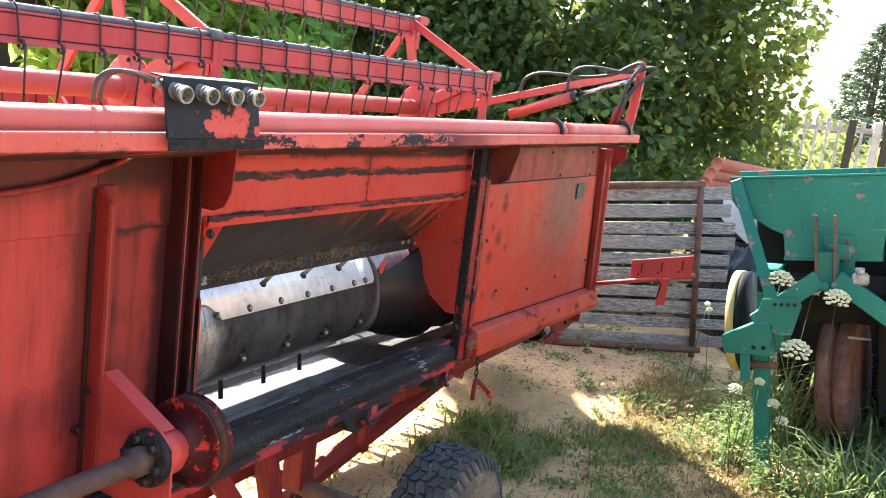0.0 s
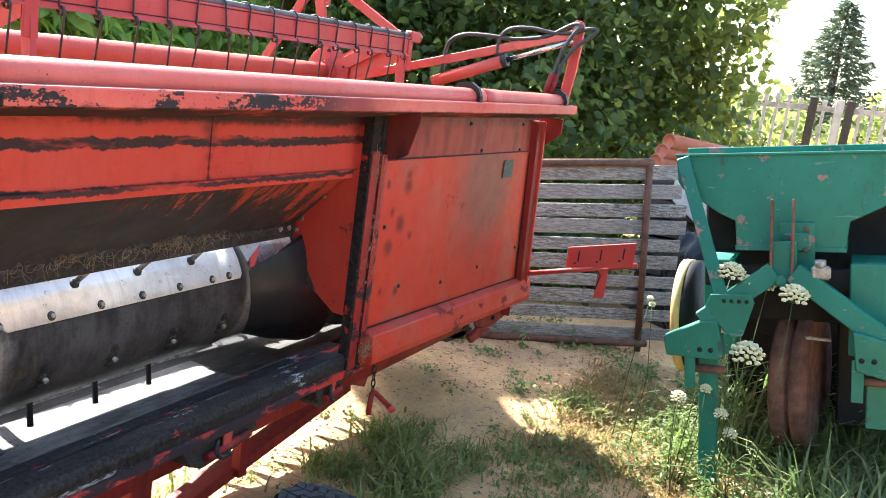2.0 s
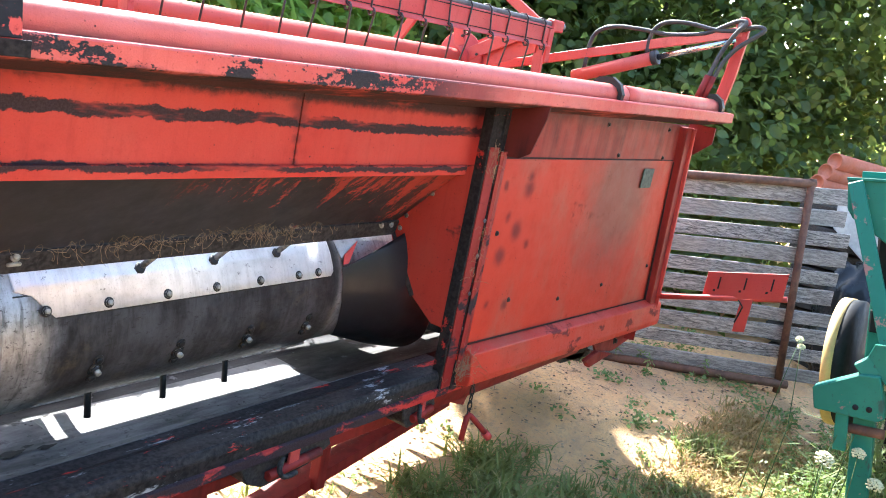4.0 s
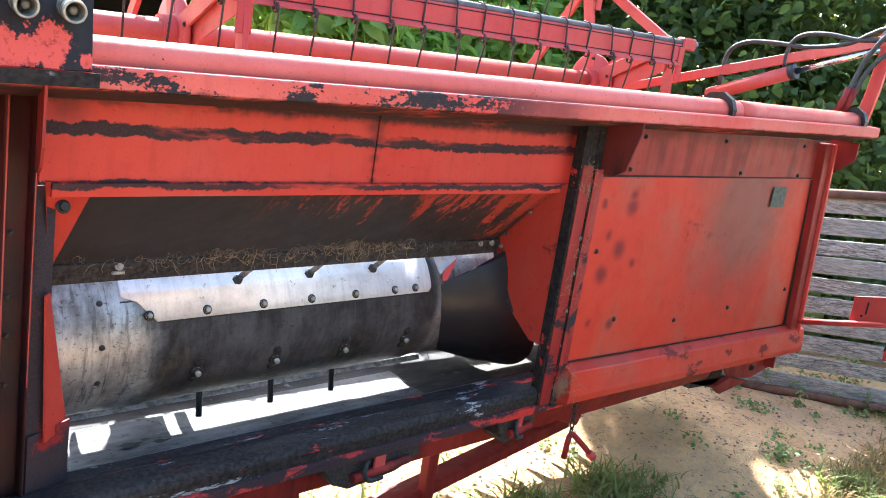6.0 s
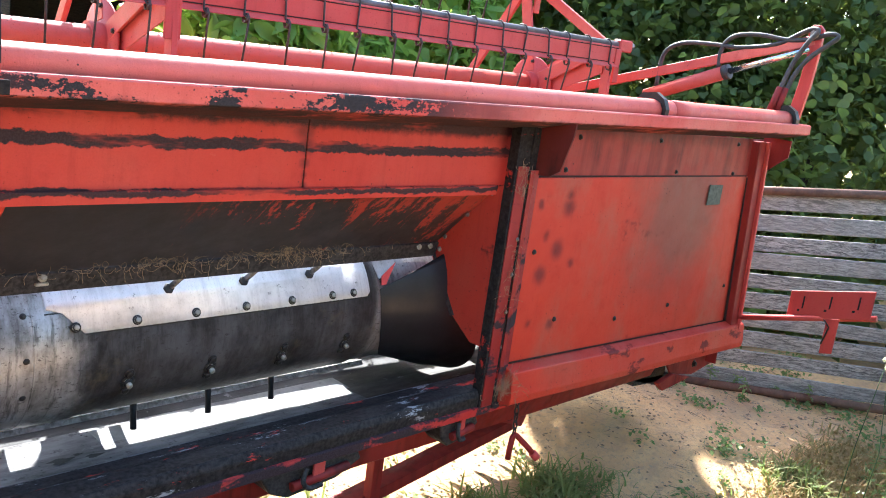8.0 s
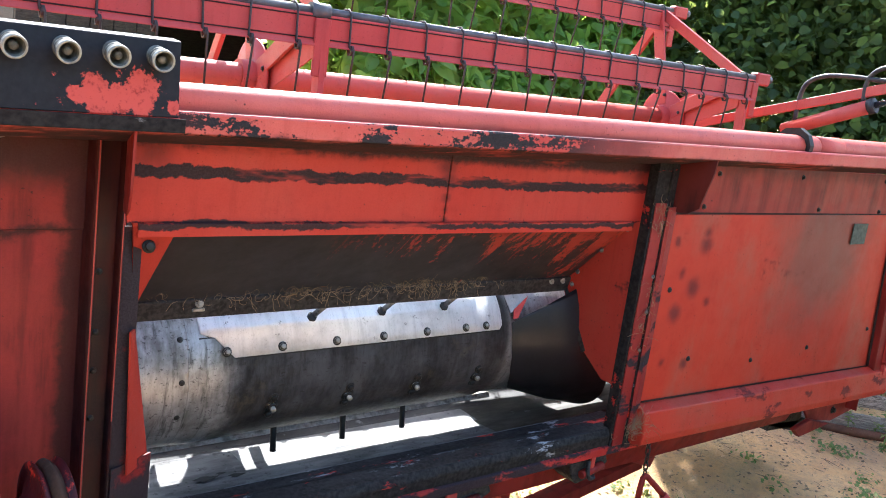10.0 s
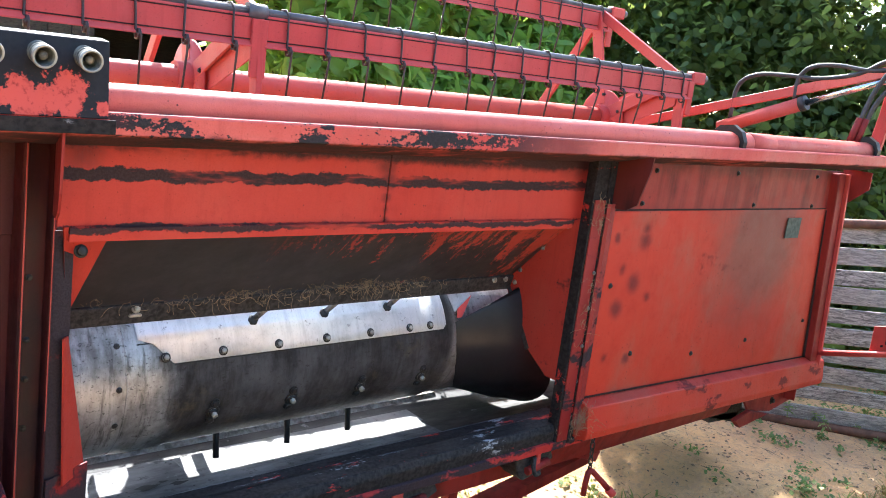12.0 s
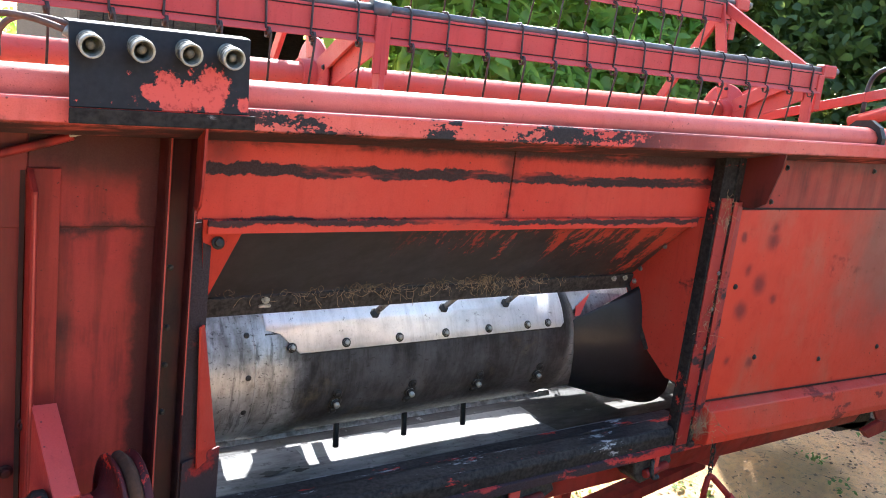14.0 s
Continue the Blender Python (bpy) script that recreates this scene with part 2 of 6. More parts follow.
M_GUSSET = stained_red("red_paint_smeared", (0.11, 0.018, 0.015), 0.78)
# darker red with the shade of low and recessed parts put into its base
M_SHADED = stained_red("red_paint_shaded", (0.22, 0.020, 0.017), 0.36)
# paler red for thin strips that paint the highlight on folded edges
M_EDGE = stained_red("red_paint_edge_highlight", (0.34, 0.055, 0.042), 0.1)


def rubbed_flap():
    """Soot-black sheet, rubbed back to red towards one end in slanting strokes."""
    m = Mat("rubbed_flap")
    n1, n2 = m.noise(5, 6, 0.7), m.noise(50, 3)
    strokes = m.math("ADD", m.math("MULTIPLY", m.noise(9, 7, 0.75, (2.2, 0.5, 0.5), 0.8), 0.7), m.math("MULTIPLY", m.noise(60, 5, 0.75), 0.3))
    reach = m.math("ADD", m.math("MULTIPLY", m.ramp(m.axis(0), 2.3, 3.2), 0.08), m.math("MULTIPLY", m.ramp(m.axis(2), 1.12, 1.25), 0.10))
    c = m.mix(n2, (0.013, 0.0115, 0.013), (0.029, 0.025, 0.027))
    c = m.mix(m.math("MULTIPLY", m.ramp(m.math("ADD", strokes, reach), 0.625, 0.645, 0, 0.9), m.ramp(m.axis(0), 2.15, 2.35)), c, (0.32, 0.036, 0.024))
    m.bump(m.math("ADD", n1, m.math("MULTIPLY", n2, 0.5)), 0.25, 0.003)
    return m.done(c, m.ramp(n1, 0.3, 0.7, 0.42, 0.65))


M_FLAP = rubbed_flap()
M_BLACK = black_grease("black_grease", 0.25, 0.2, 0.15, 0.6, 0.12)
M_SILL = black_grease("scraped_black_sill", 0.16, 1.25, 0.16, 0.5, 0.22, 0.12)
M_BLACK2 = black_grease("black_grease_plain", 0.0, 0.1)


def peeling_plate():
    """Black paint that has come off in one large ragged patch and in flakes."""
    m = Mat("peeling_black_plate")
    n2, n3, n4 = m.noise(16, 8, 0.8), m.noise(90, 3), m.noise(60, 5, 0.75)
    far = None
    for sx, sz, sr in ((1.585, 1.552, 0.032), (1.66, 1.558, 0.036), (1.595, 1.536, 0.030), (1.625, 1.538, 0.026), (1.665, 1.536, 0.026), (1.717, 1.535, 0.016), (1.622, 1.552, 0.022), (1.555, 1.543, 0.018)):
        d = m.math("DIVIDE", m.math("SQRT", m.math("ADD", m.math("POWER", m.math("SUBTRACT", m.axis(0), sx), 2.0), m.math("POWER", m.math("SUBTRACT", m.axis(2), sz), 2.0))), sr)
        far = d if far is None else m.math("MINIMUM", far, d)
    bare = m.ramp(m.math("ADD", far, m.math("ADD", m.math("MULTIPLY", m.math("SUBTRACT", n2, 0.5), 2.8), m.math("MULTIPLY", m.math("SUBTRACT", n4, 0.5), 1.0))), 0.84, 0.92, 1.0, 0.0)
    bare = m.math("MAXIMUM", bare, m.ramp(m.math("ADD", m.math("MULTIPLY", n2, 0.75), m.math("MULTIPLY", n4, 0.25)), 0.595, 0.61))
    c = m.mix(n3, (0.005, 0.005, 0.007), (0.018, 0.017, 0.021))
    c = m.mix(bare, c, m.mix(m.ramp(n4, 0.34, 0.48), (0.22, 0.024, 0.02), (0.45, 0.065, 0.052)))
    m.bump(m.math("ADD", m.math("MULTIPLY", bare, -0.6), m.math("MULTIPLY", n3, 0.3)), 0.35, 0.003)
    m.p.inputs["Specular IOR Level"].default_value = 0.2
    return m.done(c, m.ramp(n2, 0.3, 0.7, 0.5, 0.7))


M_PLATE = peeling_plate()


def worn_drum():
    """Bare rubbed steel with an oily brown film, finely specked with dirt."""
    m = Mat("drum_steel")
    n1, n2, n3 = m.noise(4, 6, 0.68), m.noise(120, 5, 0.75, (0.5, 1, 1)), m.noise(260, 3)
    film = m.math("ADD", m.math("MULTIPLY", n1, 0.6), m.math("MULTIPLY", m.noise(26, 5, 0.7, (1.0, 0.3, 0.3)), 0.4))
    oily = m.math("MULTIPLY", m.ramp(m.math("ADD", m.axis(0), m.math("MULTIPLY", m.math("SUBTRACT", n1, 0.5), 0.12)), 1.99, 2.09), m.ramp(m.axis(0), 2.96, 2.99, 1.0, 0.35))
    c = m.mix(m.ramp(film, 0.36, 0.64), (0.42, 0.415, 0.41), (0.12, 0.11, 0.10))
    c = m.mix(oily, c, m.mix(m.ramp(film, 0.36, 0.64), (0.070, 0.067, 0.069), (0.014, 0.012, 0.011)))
    c = m.mix(m.ramp(m.noise(9, 6, 0.7), 0.55, 0.72, 0, 0.5), c, (0.10, 0.078, 0.045))
    c = m.mix(m.ramp(m.noise(70, 6, 0.7, (0.8, 0.12, 0.12)), 0.52, 0.66, 0, 0.6), c, (0.028, 0.024, 0.022))
    c = m.mix(m.ramp(n2, 0.58, 0.64, 0, 0.75), c, (0.030, 0.025, 0.023))
    c = m.mix(m.ramp(n3, 0.60, 0.72, 0, 0.5), c, (0.04, 0.034, 0.03))
    m.bump(m.math("ADD", n2, m.math("MULTIPLY", n3, 0.5)), 0.12, 0.0015)
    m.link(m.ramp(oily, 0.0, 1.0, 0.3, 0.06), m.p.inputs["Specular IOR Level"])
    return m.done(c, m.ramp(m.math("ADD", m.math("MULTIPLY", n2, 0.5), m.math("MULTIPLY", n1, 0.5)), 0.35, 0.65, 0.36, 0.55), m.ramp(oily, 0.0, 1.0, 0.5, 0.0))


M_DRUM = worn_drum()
M_COVER = steel("cover_steel", (0.78, 0.78, 0.79), (0.32, 0.32, 0.325), 0.40, 0.30, 0.03)
M_TORN = steel("torn_steel", (0.40, 0.38, 0.37), (0.16, 0.14, 0.13), 0.5, 0.3, 0.1)
M_BLADE = plain("dark_worn_blade", (0.022, 0.021, 0.025), 0.36, 0.2, 0.3, 14, (0.014, 0.013, 0.014))
# steel kept paler for the stretch of trough floor in the sun
M_TROUGHLIT = steel("trough_steel_sunlit", (0.20, 0.195, 0.19), (0.075, 0.07, 0.068), 0.6, 0.05, 0.06)
M_BOLT = plain("bolt_steel", (0.24, 0.225, 0.22), 0.45, 0.5, 0.45, 60, (0.03, 0.026, 0.024))
M_COUPLER = plain("coupler_steel", (0.34, 0.33, 0.29), 0.5, 0.4, 0.35, 50, (0.12, 0.10, 0.08))
M_DARKIRON = plain("dark_iron", (0.035, 0.032, 0.03), 0.5, 0.4, 0.3, 30)
M_TINE = plain("tine_wire", (0.045, 0.035, 0.032), 0.45, 0.5, 0.3, 40, (0.12, 0.06, 0.04))
M_GREYTUBE = plain("grey_tube", (0.13, 0.125, 0.13), 0.42, 0.3, 0.3, 20)
M_WHEEL = plain("dark_rusty_wheel", (0.19, 0.095, 0.078), 0.8, 0.0, 0.4, 14, (0.06, 0.034, 0.028), 0.4)
M_RUST = plain("rusty_iron", (0.16, 0.080, 0.052), 0.75, 0.1, 0.4, 14, (0.06, 0.035, 0.028), 0.4)
M_RIM = plain("rusty_red_rim", (0.22, 0.060, 0.040), 0.7, 0.0, 0.4, 14, (0.09, 0.035, 0.025), 0.4)
M_SHAFT = plain("dusty_shaft", (0.10, 0.058, 0.048), 0.65, 0.0, 0.3, 25)
M_TYRE = plain("tyre_rubber", (0.055, 0.052, 0.048), 0.9, 0.0, 0.45, 9, (0.17, 0.15, 0.125), 0.3)
M_TREAD = plain("tread_rubber", (0.030, 0.030, 0.032), 0.85, 0.0, 0.4, 12, (0.060, 0.056, 0.050), 0.3)
M_HOSE = plain("hose_rubber", (0.03, 0.03, 0.032), 0.5, 0.0, 0.3, 20, (0.08, 0.07, 0.065))
M_CHROME = plain("cylinder_rod", (0.6, 0.6, 0.6), 0.2, 1.0, 0.1, 20)
M_STRAW = plain("straw", (0.30, 0.215, 0.135), 0.75, 0.0, 0.3, 40, (0.16, 0.11, 0.07))


def green_paint():
    m = Mat("green_paint")
    n1, n2, n3 = m.noise(2.2, 5, 0.6), m.noise(9, 6, 0.7), m.noise(60, 3)
    c = m.mix(m.ramp(n1, 0.3, 0.7), (0.007, 0.112, 0.076), (0.014, 0.155, 0.108))
    c = m.mix(m.ramp(n2, 0.61, 0.65, 0, 0.8), c, (0.30, 0.13, 0.12))
    c = m.mix(m.ramp(m.noise(60, 5, 0.7), 0.62, 0.68, 0, 0.6), c, (0.012, 0.03, 0.025))
    c = m.mix(m.ramp(m.noise(14, 5, 0.7, (1, 1, 0.4)), 0.63, 0.7, 0, 0.75), c, (0.03, 0.045, 0.04))
    m.bump(m.math("ADD", n2, m.math("MULTIPLY", n3, 0.3)), 0.15, 0.003)
    scratch = m.noise(40, 4, 0.7, (3.0, 0.15, 0.6), 0.4)
    c = m.mix(m.ramp(scratch, 0.66, 0.70, 0, 0.6), c, (0.16, 0.22, 0.19))
    m.p.inputs["Specular IOR Level"].default_value = 0.3
    return m.done(c, m.ramp(n2, 0.3, 0.7, 0.38, 0.6))


M_GREEN = green_paint()


def flaking_red():
    """Dark maroon primer with scraps of bright red top coat."""
    m = Mat("flaking_red")
    n1, n2 = m.noise(24, 8, 0.75), m.noise(120, 3)
    c = m.mix(n2, (0.030, 0.006, 0.008), (0.075, 0.011, 0.013))
    m.p.inputs["Specular IOR Level"].default_value = 0.2
    c = m.mix(m.ramp(m.noise(9, 6, 0.7), 0.5, 0.65, 0, 0.7), c, (0.018, 0.013, 0.014))
    c = m.mix(m.ramp(n1, 0.575, 0.595, 0, 0.95), c, (0.50, 0.035, 0.022))
    m.bump(m.math("ADD", n1, m.math("MULTIPLY", n2, 0.4)), 0.3, 0.003)
    return m.done(c, m.ramp(n1, 0.3, 0.7, 0.4, 0.6))


M_FLAKING = flaking_red()
M_YELLOW = plain("yellow_paint", (0.62, 0.42, 0.16), 0.55, 0, 0.3, 9, (0.45, 0.33, 0.18))
# near-black colour for holes, slots and the dark behind the planter's sheets
M_VOID = plain("near_black_fill", (0.012, 0.012, 0.013), 0.7)


def wood(name, a, b, per_piece=True, turn=0.0):
    """Old boards; turn is the way they run, in degrees."""
    m = Mat(name)
    if turn:
        n = m.t.nodes.new("ShaderNodeMapping")
        m.link(m.co, n.inputs[0])
        n.inputs["Rotation"].default_value = (0, 0, radians(-turn))
        m.co = n.outputs[0]
    g = m.noise(12, 9, 0.8, (1.1, 9.0, 9.0), 0.7)
    k = m.voronoi(3.2, (0.5, 2.2, 2.2))
    c = m.mix(m.ramp(g, 0.38, 0.62), a, b)
    c = m.mix(m.ramp(m.noise(34, 6, 0.8, (0.7, 5.0, 5.0)), 0.54, 0.58, 0, 0.85), c, tuple(v * 0.3 for v in a))
    c = m.mix(m.ramp(k, 0.03, 0.10, 0.8, 0.0), c, (0.035, 0.028, 0.022))
    c = m.mix(m.ramp(m.noise(3, 4), 0.45, 0.75, 0, 0.45), c, tuple(v * 0.45 for v in a))
    if per_piece:
        c = m.mix(m.ramp(m.rand(), 0, 1, 0.0, 0.4), c, tuple(v * 0.55 for v in b))
    m.bump(g, 0.5, 0.006)
    return m.done(c, 0.82)


M_WOOD = wood("weathered_grey_wood", (0.09, 0.078, 0.07), (0.50, 0.45, 0.40), True, 129.5)
M_DARKWOOD = wood("old_dark_wood", (0.03, 0.025, 0.02), (0.075, 0.06, 0.048), False)


def leafy(name, a, b, c3, rough=0.45, through_light=0.42, glow=(0.20, 0.32, 0.07)):
    """Leaves: a colour of its own for every leaf, some light shining through."""
    m = Mat(name)
    r = m.island()
    c = m.mix(m.ramp(r, 0.0, 0.75), a, b)
    c = m.mix(m.ramp(r, 0.86, 1.0), c, c3)
    c = m.mix(m.ramp(m.noise(0.8, 3), 0.35, 0.7, 0, 0.5), c, tuple(v * 0.55 for v in a))
    m.done(c, rough)
    tr = m.t.nodes.new("ShaderNodeBsdfTranslucent")
    m.link(m.mix(0.55, c, glow), tr.inputs[0])
    ms = m.t.nodes.new("ShaderNodeMixShader")
    ms.inputs[0].default_value = through_light
    m.link(m.p.outputs[0], ms.inputs[1]), m.link(tr.outputs[0], ms.inputs[2])
    m.link(ms.outputs[0], m.t.nodes["Material Output"].inputs[0])
    return m.m


M_HAZEL = leafy("hazel_leaf", (0.028, 0.062, 0.028), (0.062, 0.118, 0.046), (0.14, 0.20, 0.07), 0.66, 0.58, (0.48, 0.56, 0.11))
M_ELDER = leafy("walnut_leaf", (0.17, 0.31, 0.07), (0.29, 0.45, 0.10), (0.46, 0.58, 0.14), 0.5, 0.6, (0.55, 0.70, 0.12))
M_SPRUCE = leafy("spruce_needle", (0.045, 0.075, 0.045), (0.07, 0.105, 0.06), (0.10, 0.13, 0.07), 0.6, 0.25, (0.12, 0.17, 0.08))
M_GRASS = leafy("grass_blade", (0.17, 0.19, 0.05), (0.27, 0.28, 0.085), (0.55, 0.41, 0.20), 0.7)
M_TALL = leafy("tall_grass_blade", (0.105, 0.15, 0.05), (0.18, 0.23, 0.085), (0.50, 0.41, 0.20), 0.6)
M_DRY = leafy("dry_grass", (0.34, 0.195, 0.085), (0.48, 0.32, 0.15), (0.22, 0.19, 0.07), 0.85)
M_WEED = leafy("weed_leaf", (0.11, 0.17, 0.05), (0.19, 0.26, 0.075), (0.38, 0.38, 0.12), 0.6)
M_FLOWER = plain("white_umbel", (0.64, 0.60, 0.37), 0.8, 0, 0.3, 60, (0.42, 0.44, 0.24))
M_STEM = plain("green_stem", (0.06, 0.10, 0.035), 0.6, 0, 0.2, 30)
M_BARK = plain("bark", (0.09, 0.07, 0.055), 0.9, 0, 0.4, 12, None, 0.6)
M_PVC = plain("orange_pipe", (0.45, 0.13, 0.07), 0.5, 0, 0.25, 8, (0.5, 0.22, 0.16))
M_CONCRETE = plain("pale_concrete", (0.52, 0.50, 0.47), 0.85, 0, 0.3, 9, (0.30, 0.29, 0.27), 0.4)
M_PLASTIC = plain("black_sheeting", (0.02, 0.022, 0.026), 0.22, 0, 0.2, 10)


def sand():
    m = Mat("sandy_ground")
    n1, n2, n3, n4 = m.noise(0.9, 5, 0.6), m.noise(5, 6, 0.65), m.noise(45, 4, 0.7), m.noise(260, 2)
    c = m.mix(m.ramp(n2, 0.3, 0.7), (0.68, 0.375, 0.165), (0.78, 0.475, 0.22))
    c = m.mix(m.ramp(m.noise(2.2, 6, 0.65), 0.45, 0.62, 0, 0.5), c, (0.50, 0.295, 0.152))
    c = m.mix(m.ramp(n3, 0.5, 0.66, 0, 0.6), c, (0.40, 0.26, 0.15))
    c = m.mix(m.ramp(n4, 0.55, 0.75, 0, 0.4), c, (0.66, 0.48, 0.31))
    c = m.mix(m.math("MULTIPLY", m.ramp(n1, 0.5, 0.64), m.ramp(n2, 0.35, 0.6, 0.2, 0.7)), c, (0.17, 0.12, 0.06))
    c = m.mix(m.ramp(m.noise(17, 7, 0.72), 0.48, 0.62, 0, 0.55), c, (0.48, 0.29, 0.16))
    m.bump(m.math("ADD", m.math("ADD", n2, m.math("MULTIPLY", n3, 0.5)), m.math("MULTIPLY", n4, 0.3)), 1.0, 0.03)
    return m.done(c, 0.95)


M_SAND = sand()

# ---- building helpers ----
BASE = {}


class Build:
    """Gathers simple solids into one bmesh."""

    def __init__(self):
        self.bm = bmesh.new()

    def hull(self, pts, faces, bevel=0.0):
        vs = [self.bm.verts.new(p) for p in pts]
        fs = [self.bm.faces.new([vs[i] for i in f]) for f in faces]
        bmesh.ops.recalc_face_normals(self.bm, faces=fs)
        if bevel:
            es = list({e for f in fs for e in f.edges})
            bmesh.ops.bevel(self.bm, geom=es, offset=bevel, segments=1, affect="EDGES", clamp_overlap=True)
        return self

    def moved(self, m):
        """All that is gathered so far, carried by a matrix."""
        bmesh.ops.transform(self.bm, matrix=m, verts=self.bm.verts)
        return self

    def box(self, x0, x1, y0, y1, z0, z1, bevel=0.002):
        p = [(x, y, z) for x in (x0, x1) for y in (y0, y1) for z in (z0, z1)]
        return self.hull(p, [(0, 1, 3, 2), (4, 6, 7, 5), (0, 4, 5, 1), (2, 3, 7, 6), (0, 2, 6, 4), (1, 5, 7, 3)], bevel)

    def prism(self, poly, axis, a, b, bevel=0.0):
        """A flat outline (two coordinates) drawn out along an axis from a to b."""
        def at(u, v, w):
            return {"x": (w, u, v), "y": (u, w, v), "z": (u, v, w)}[axis]
        n = len(poly)
        p = [at(*q, a) for q in poly] + [at(*q, b) for q in poly]
        f = [tuple(range(n)), tuple(range(n, 2 * n))] + [(i, (i + 1) % n, n + (i + 1) % n, n + i) for i in range(n)]
        return self.hull(p, f, bevel)

    def slab(self, a, b, c, d, thick, bevel=0.0):
        """A four-cornered sheet with a thickness."""
        a, b, c, d = (Vector(v) for v in (a, b, c, d))
        n = (b - a).cross(d - a).normalized() * thick
        p = [a, b, c, d, a + n, b + n, c + n, d + n]
        return self.hull(p, [(0, 1, 2, 3), (4, 5, 6, 7), (0, 1, 5, 4), (1, 2, 6, 5), (2, 3, 7, 6), (3, 0, 4, 7)], bevel)

    def bar(self, p0, p1, w, h, up=(0, 0, 1), bevel=0.002):
        """A straight bar of w by h from p0 to p1."""
        p0, p1 = Vector(p0), Vector(p1)
        d = (p1 - p0).normalized()
        s = d.cross(Vector(up)).normalized()
        u = s.cross(d)
        pts = [p + s * i * w / 2 + u * j * h / 2 for p in (p0, p1) for i in (-1, 1) for j in (-1, 1)]
        return self.hull(pts, [(0, 1, 3, 2), (4, 6, 7, 5), (0, 4, 5, 1), (2, 3, 7, 6), (0, 2, 6, 4), (1, 5, 7, 3)], bevel)

    def sweep(self, pts, r, seg=12, r1=None, cap=True):
        """A round rod along a line of points."""
        pts = [Vector(p) for p in pts]
        rings, side = [], None
        for i, p in enumerate(pts):
            d = (pts[min(i + 1, len(pts) - 1)] - pts[max(i - 1, 0)]).normalized()
            if side is None:
                side = d.orthogonal().normalized()
            side = (side - d * side.dot(d)).normalized()
            up = d.cross(side)
            k = i / max(1, len(pts) - 1)
            rr = r if r1 is None else r + (r1 - r) * k
            rings.append([self.bm.verts.new(p + (side * math.cos(a) + up * math.sin(a)) * rr) for a in (2 * math.pi * j / seg for j in range(seg))])
        for u, v in zip(rings, rings[1:]):
            for j in range(seg):
                f = self.bm.faces.new((u[j], u[(j + 1) % seg], v[(j + 1) % seg], v[j]))
                f.smooth = True
        if cap:
            self.bm.faces.new(rings[0][::-1]), self.bm.faces.new(rings[-1])
        return self

    def lathe(self, origin, axis, profile, seg=32):
        """A turned body: (distance along the axis, radius) pairs."""
        origin, d = Vector(origin), Vector(axis).normalized()
        s = d.orthogonal().normalized()
        u = d.cross(s)
        rings = []
        for h, r in profile:
            if r < 1e-6:
                rings.append([self.bm.verts.new(origin + d * h)])
            else:
                rings.append([self.bm.verts.new(origin + d * h + (s * math.cos(a) + u * math.sin(a)) * r) for a in (2 * math.pi * j / seg for j in range(seg))])
        for a, b in zip(rings, rings[1:]):
            for j in range(seg):
                k = (j + 1) % seg
                q = [a[j % len(a)], a[k % len(a)], b[k % len(b)], b[j % len(b)]]
                q = list(dict.fromkeys(q))
                if len(q) > 2:
                    f = self.bm.faces.new(q)
                    f.smooth = True
        return self


def mesh_of(name, bm, material):
    me = bpy.data.meshes.new(name)
    b = bm.bm if isinstance(bm, Build) else bm
    bmesh.ops.recalc_face_normals(b, faces=b.faces)
    b.to_mesh(me)
    b.free()
    me.materials.append(material)
    return me


def thing(name, at, label, category, group="", kind=""):
    """An Empty at a thing's base, to which its parts are hung."""
    ob = new(name)
    ob.location = at
    ob.empty_display_size = 0.1
    BASE[ob] = Matrix.Translation(at)
    return tagged(ob, label, category, group, kind)


def part(name, bm, material, parent, label=""):
    """One mesh, built in world places, as a part of a thing or of a part."""
    me = bm if isinstance(bm, bpy.types.Mesh) else mesh_of(name, bm, material)
    ob = new(name, me)
    ob.parent = parent
    ob.matrix_parent_inverse = BASE[parent].inverted()
    BASE[ob] = Matrix.Identity(4)
    return tagged(ob, label) if label else ob


def solo(name, bm, material, label, category, kind="", group=""):
    ob = new(name, mesh_of(name, bm, material))
    BASE[ob] = Matrix.Identity(4)
    return tagged(ob, label, category, group, kind)


def bolt(p, d, r=0.009, h=0.008):
    """A hexagon head on a washer."""
    d = Vector(d).normalized()
    b = Build()
    b.lathe(p, d, [(0, 0), (0, r * 1.5), (0.002, r * 1.5), (0.002, r)], 12)
    b.lathe(p, d, [(0.002, r), (0.002 + h, r), (0.0025 + h, r * 0.8), (0.0025 + h, 0)], 6)
    return b


def smooth_line(pts, cuts=4):
    """A line that runs smoothly through the points."""
    p = [Vector(q) for q in pts]
    p = [p[0]] + p + [p[-1]]
    out = []
    for a, b, c, d in zip(p, p[1:], p[2:], p[3:]):
        for i in range(cuts):
            t = i / cuts
            out.append(0.5 * (2 * b + (c - a) * t + (2 * a - 5 * b + 4 * c - d) * t * t + (3 * b - a - 3 * c + d) * t ** 3))
    return out + [p[-1]]


def raw_mesh(name, verts, faces, material, smooth=False):
    me = bpy.data.meshes.new(name)
    me.from_pydata([tuple(v) for v in verts], [], faces)
    me.materials.append(material)
    if smooth:
        me.polygons.foreach_set("use_smooth", [True] * len(me.polygons))
    return me

# ---- ground ----


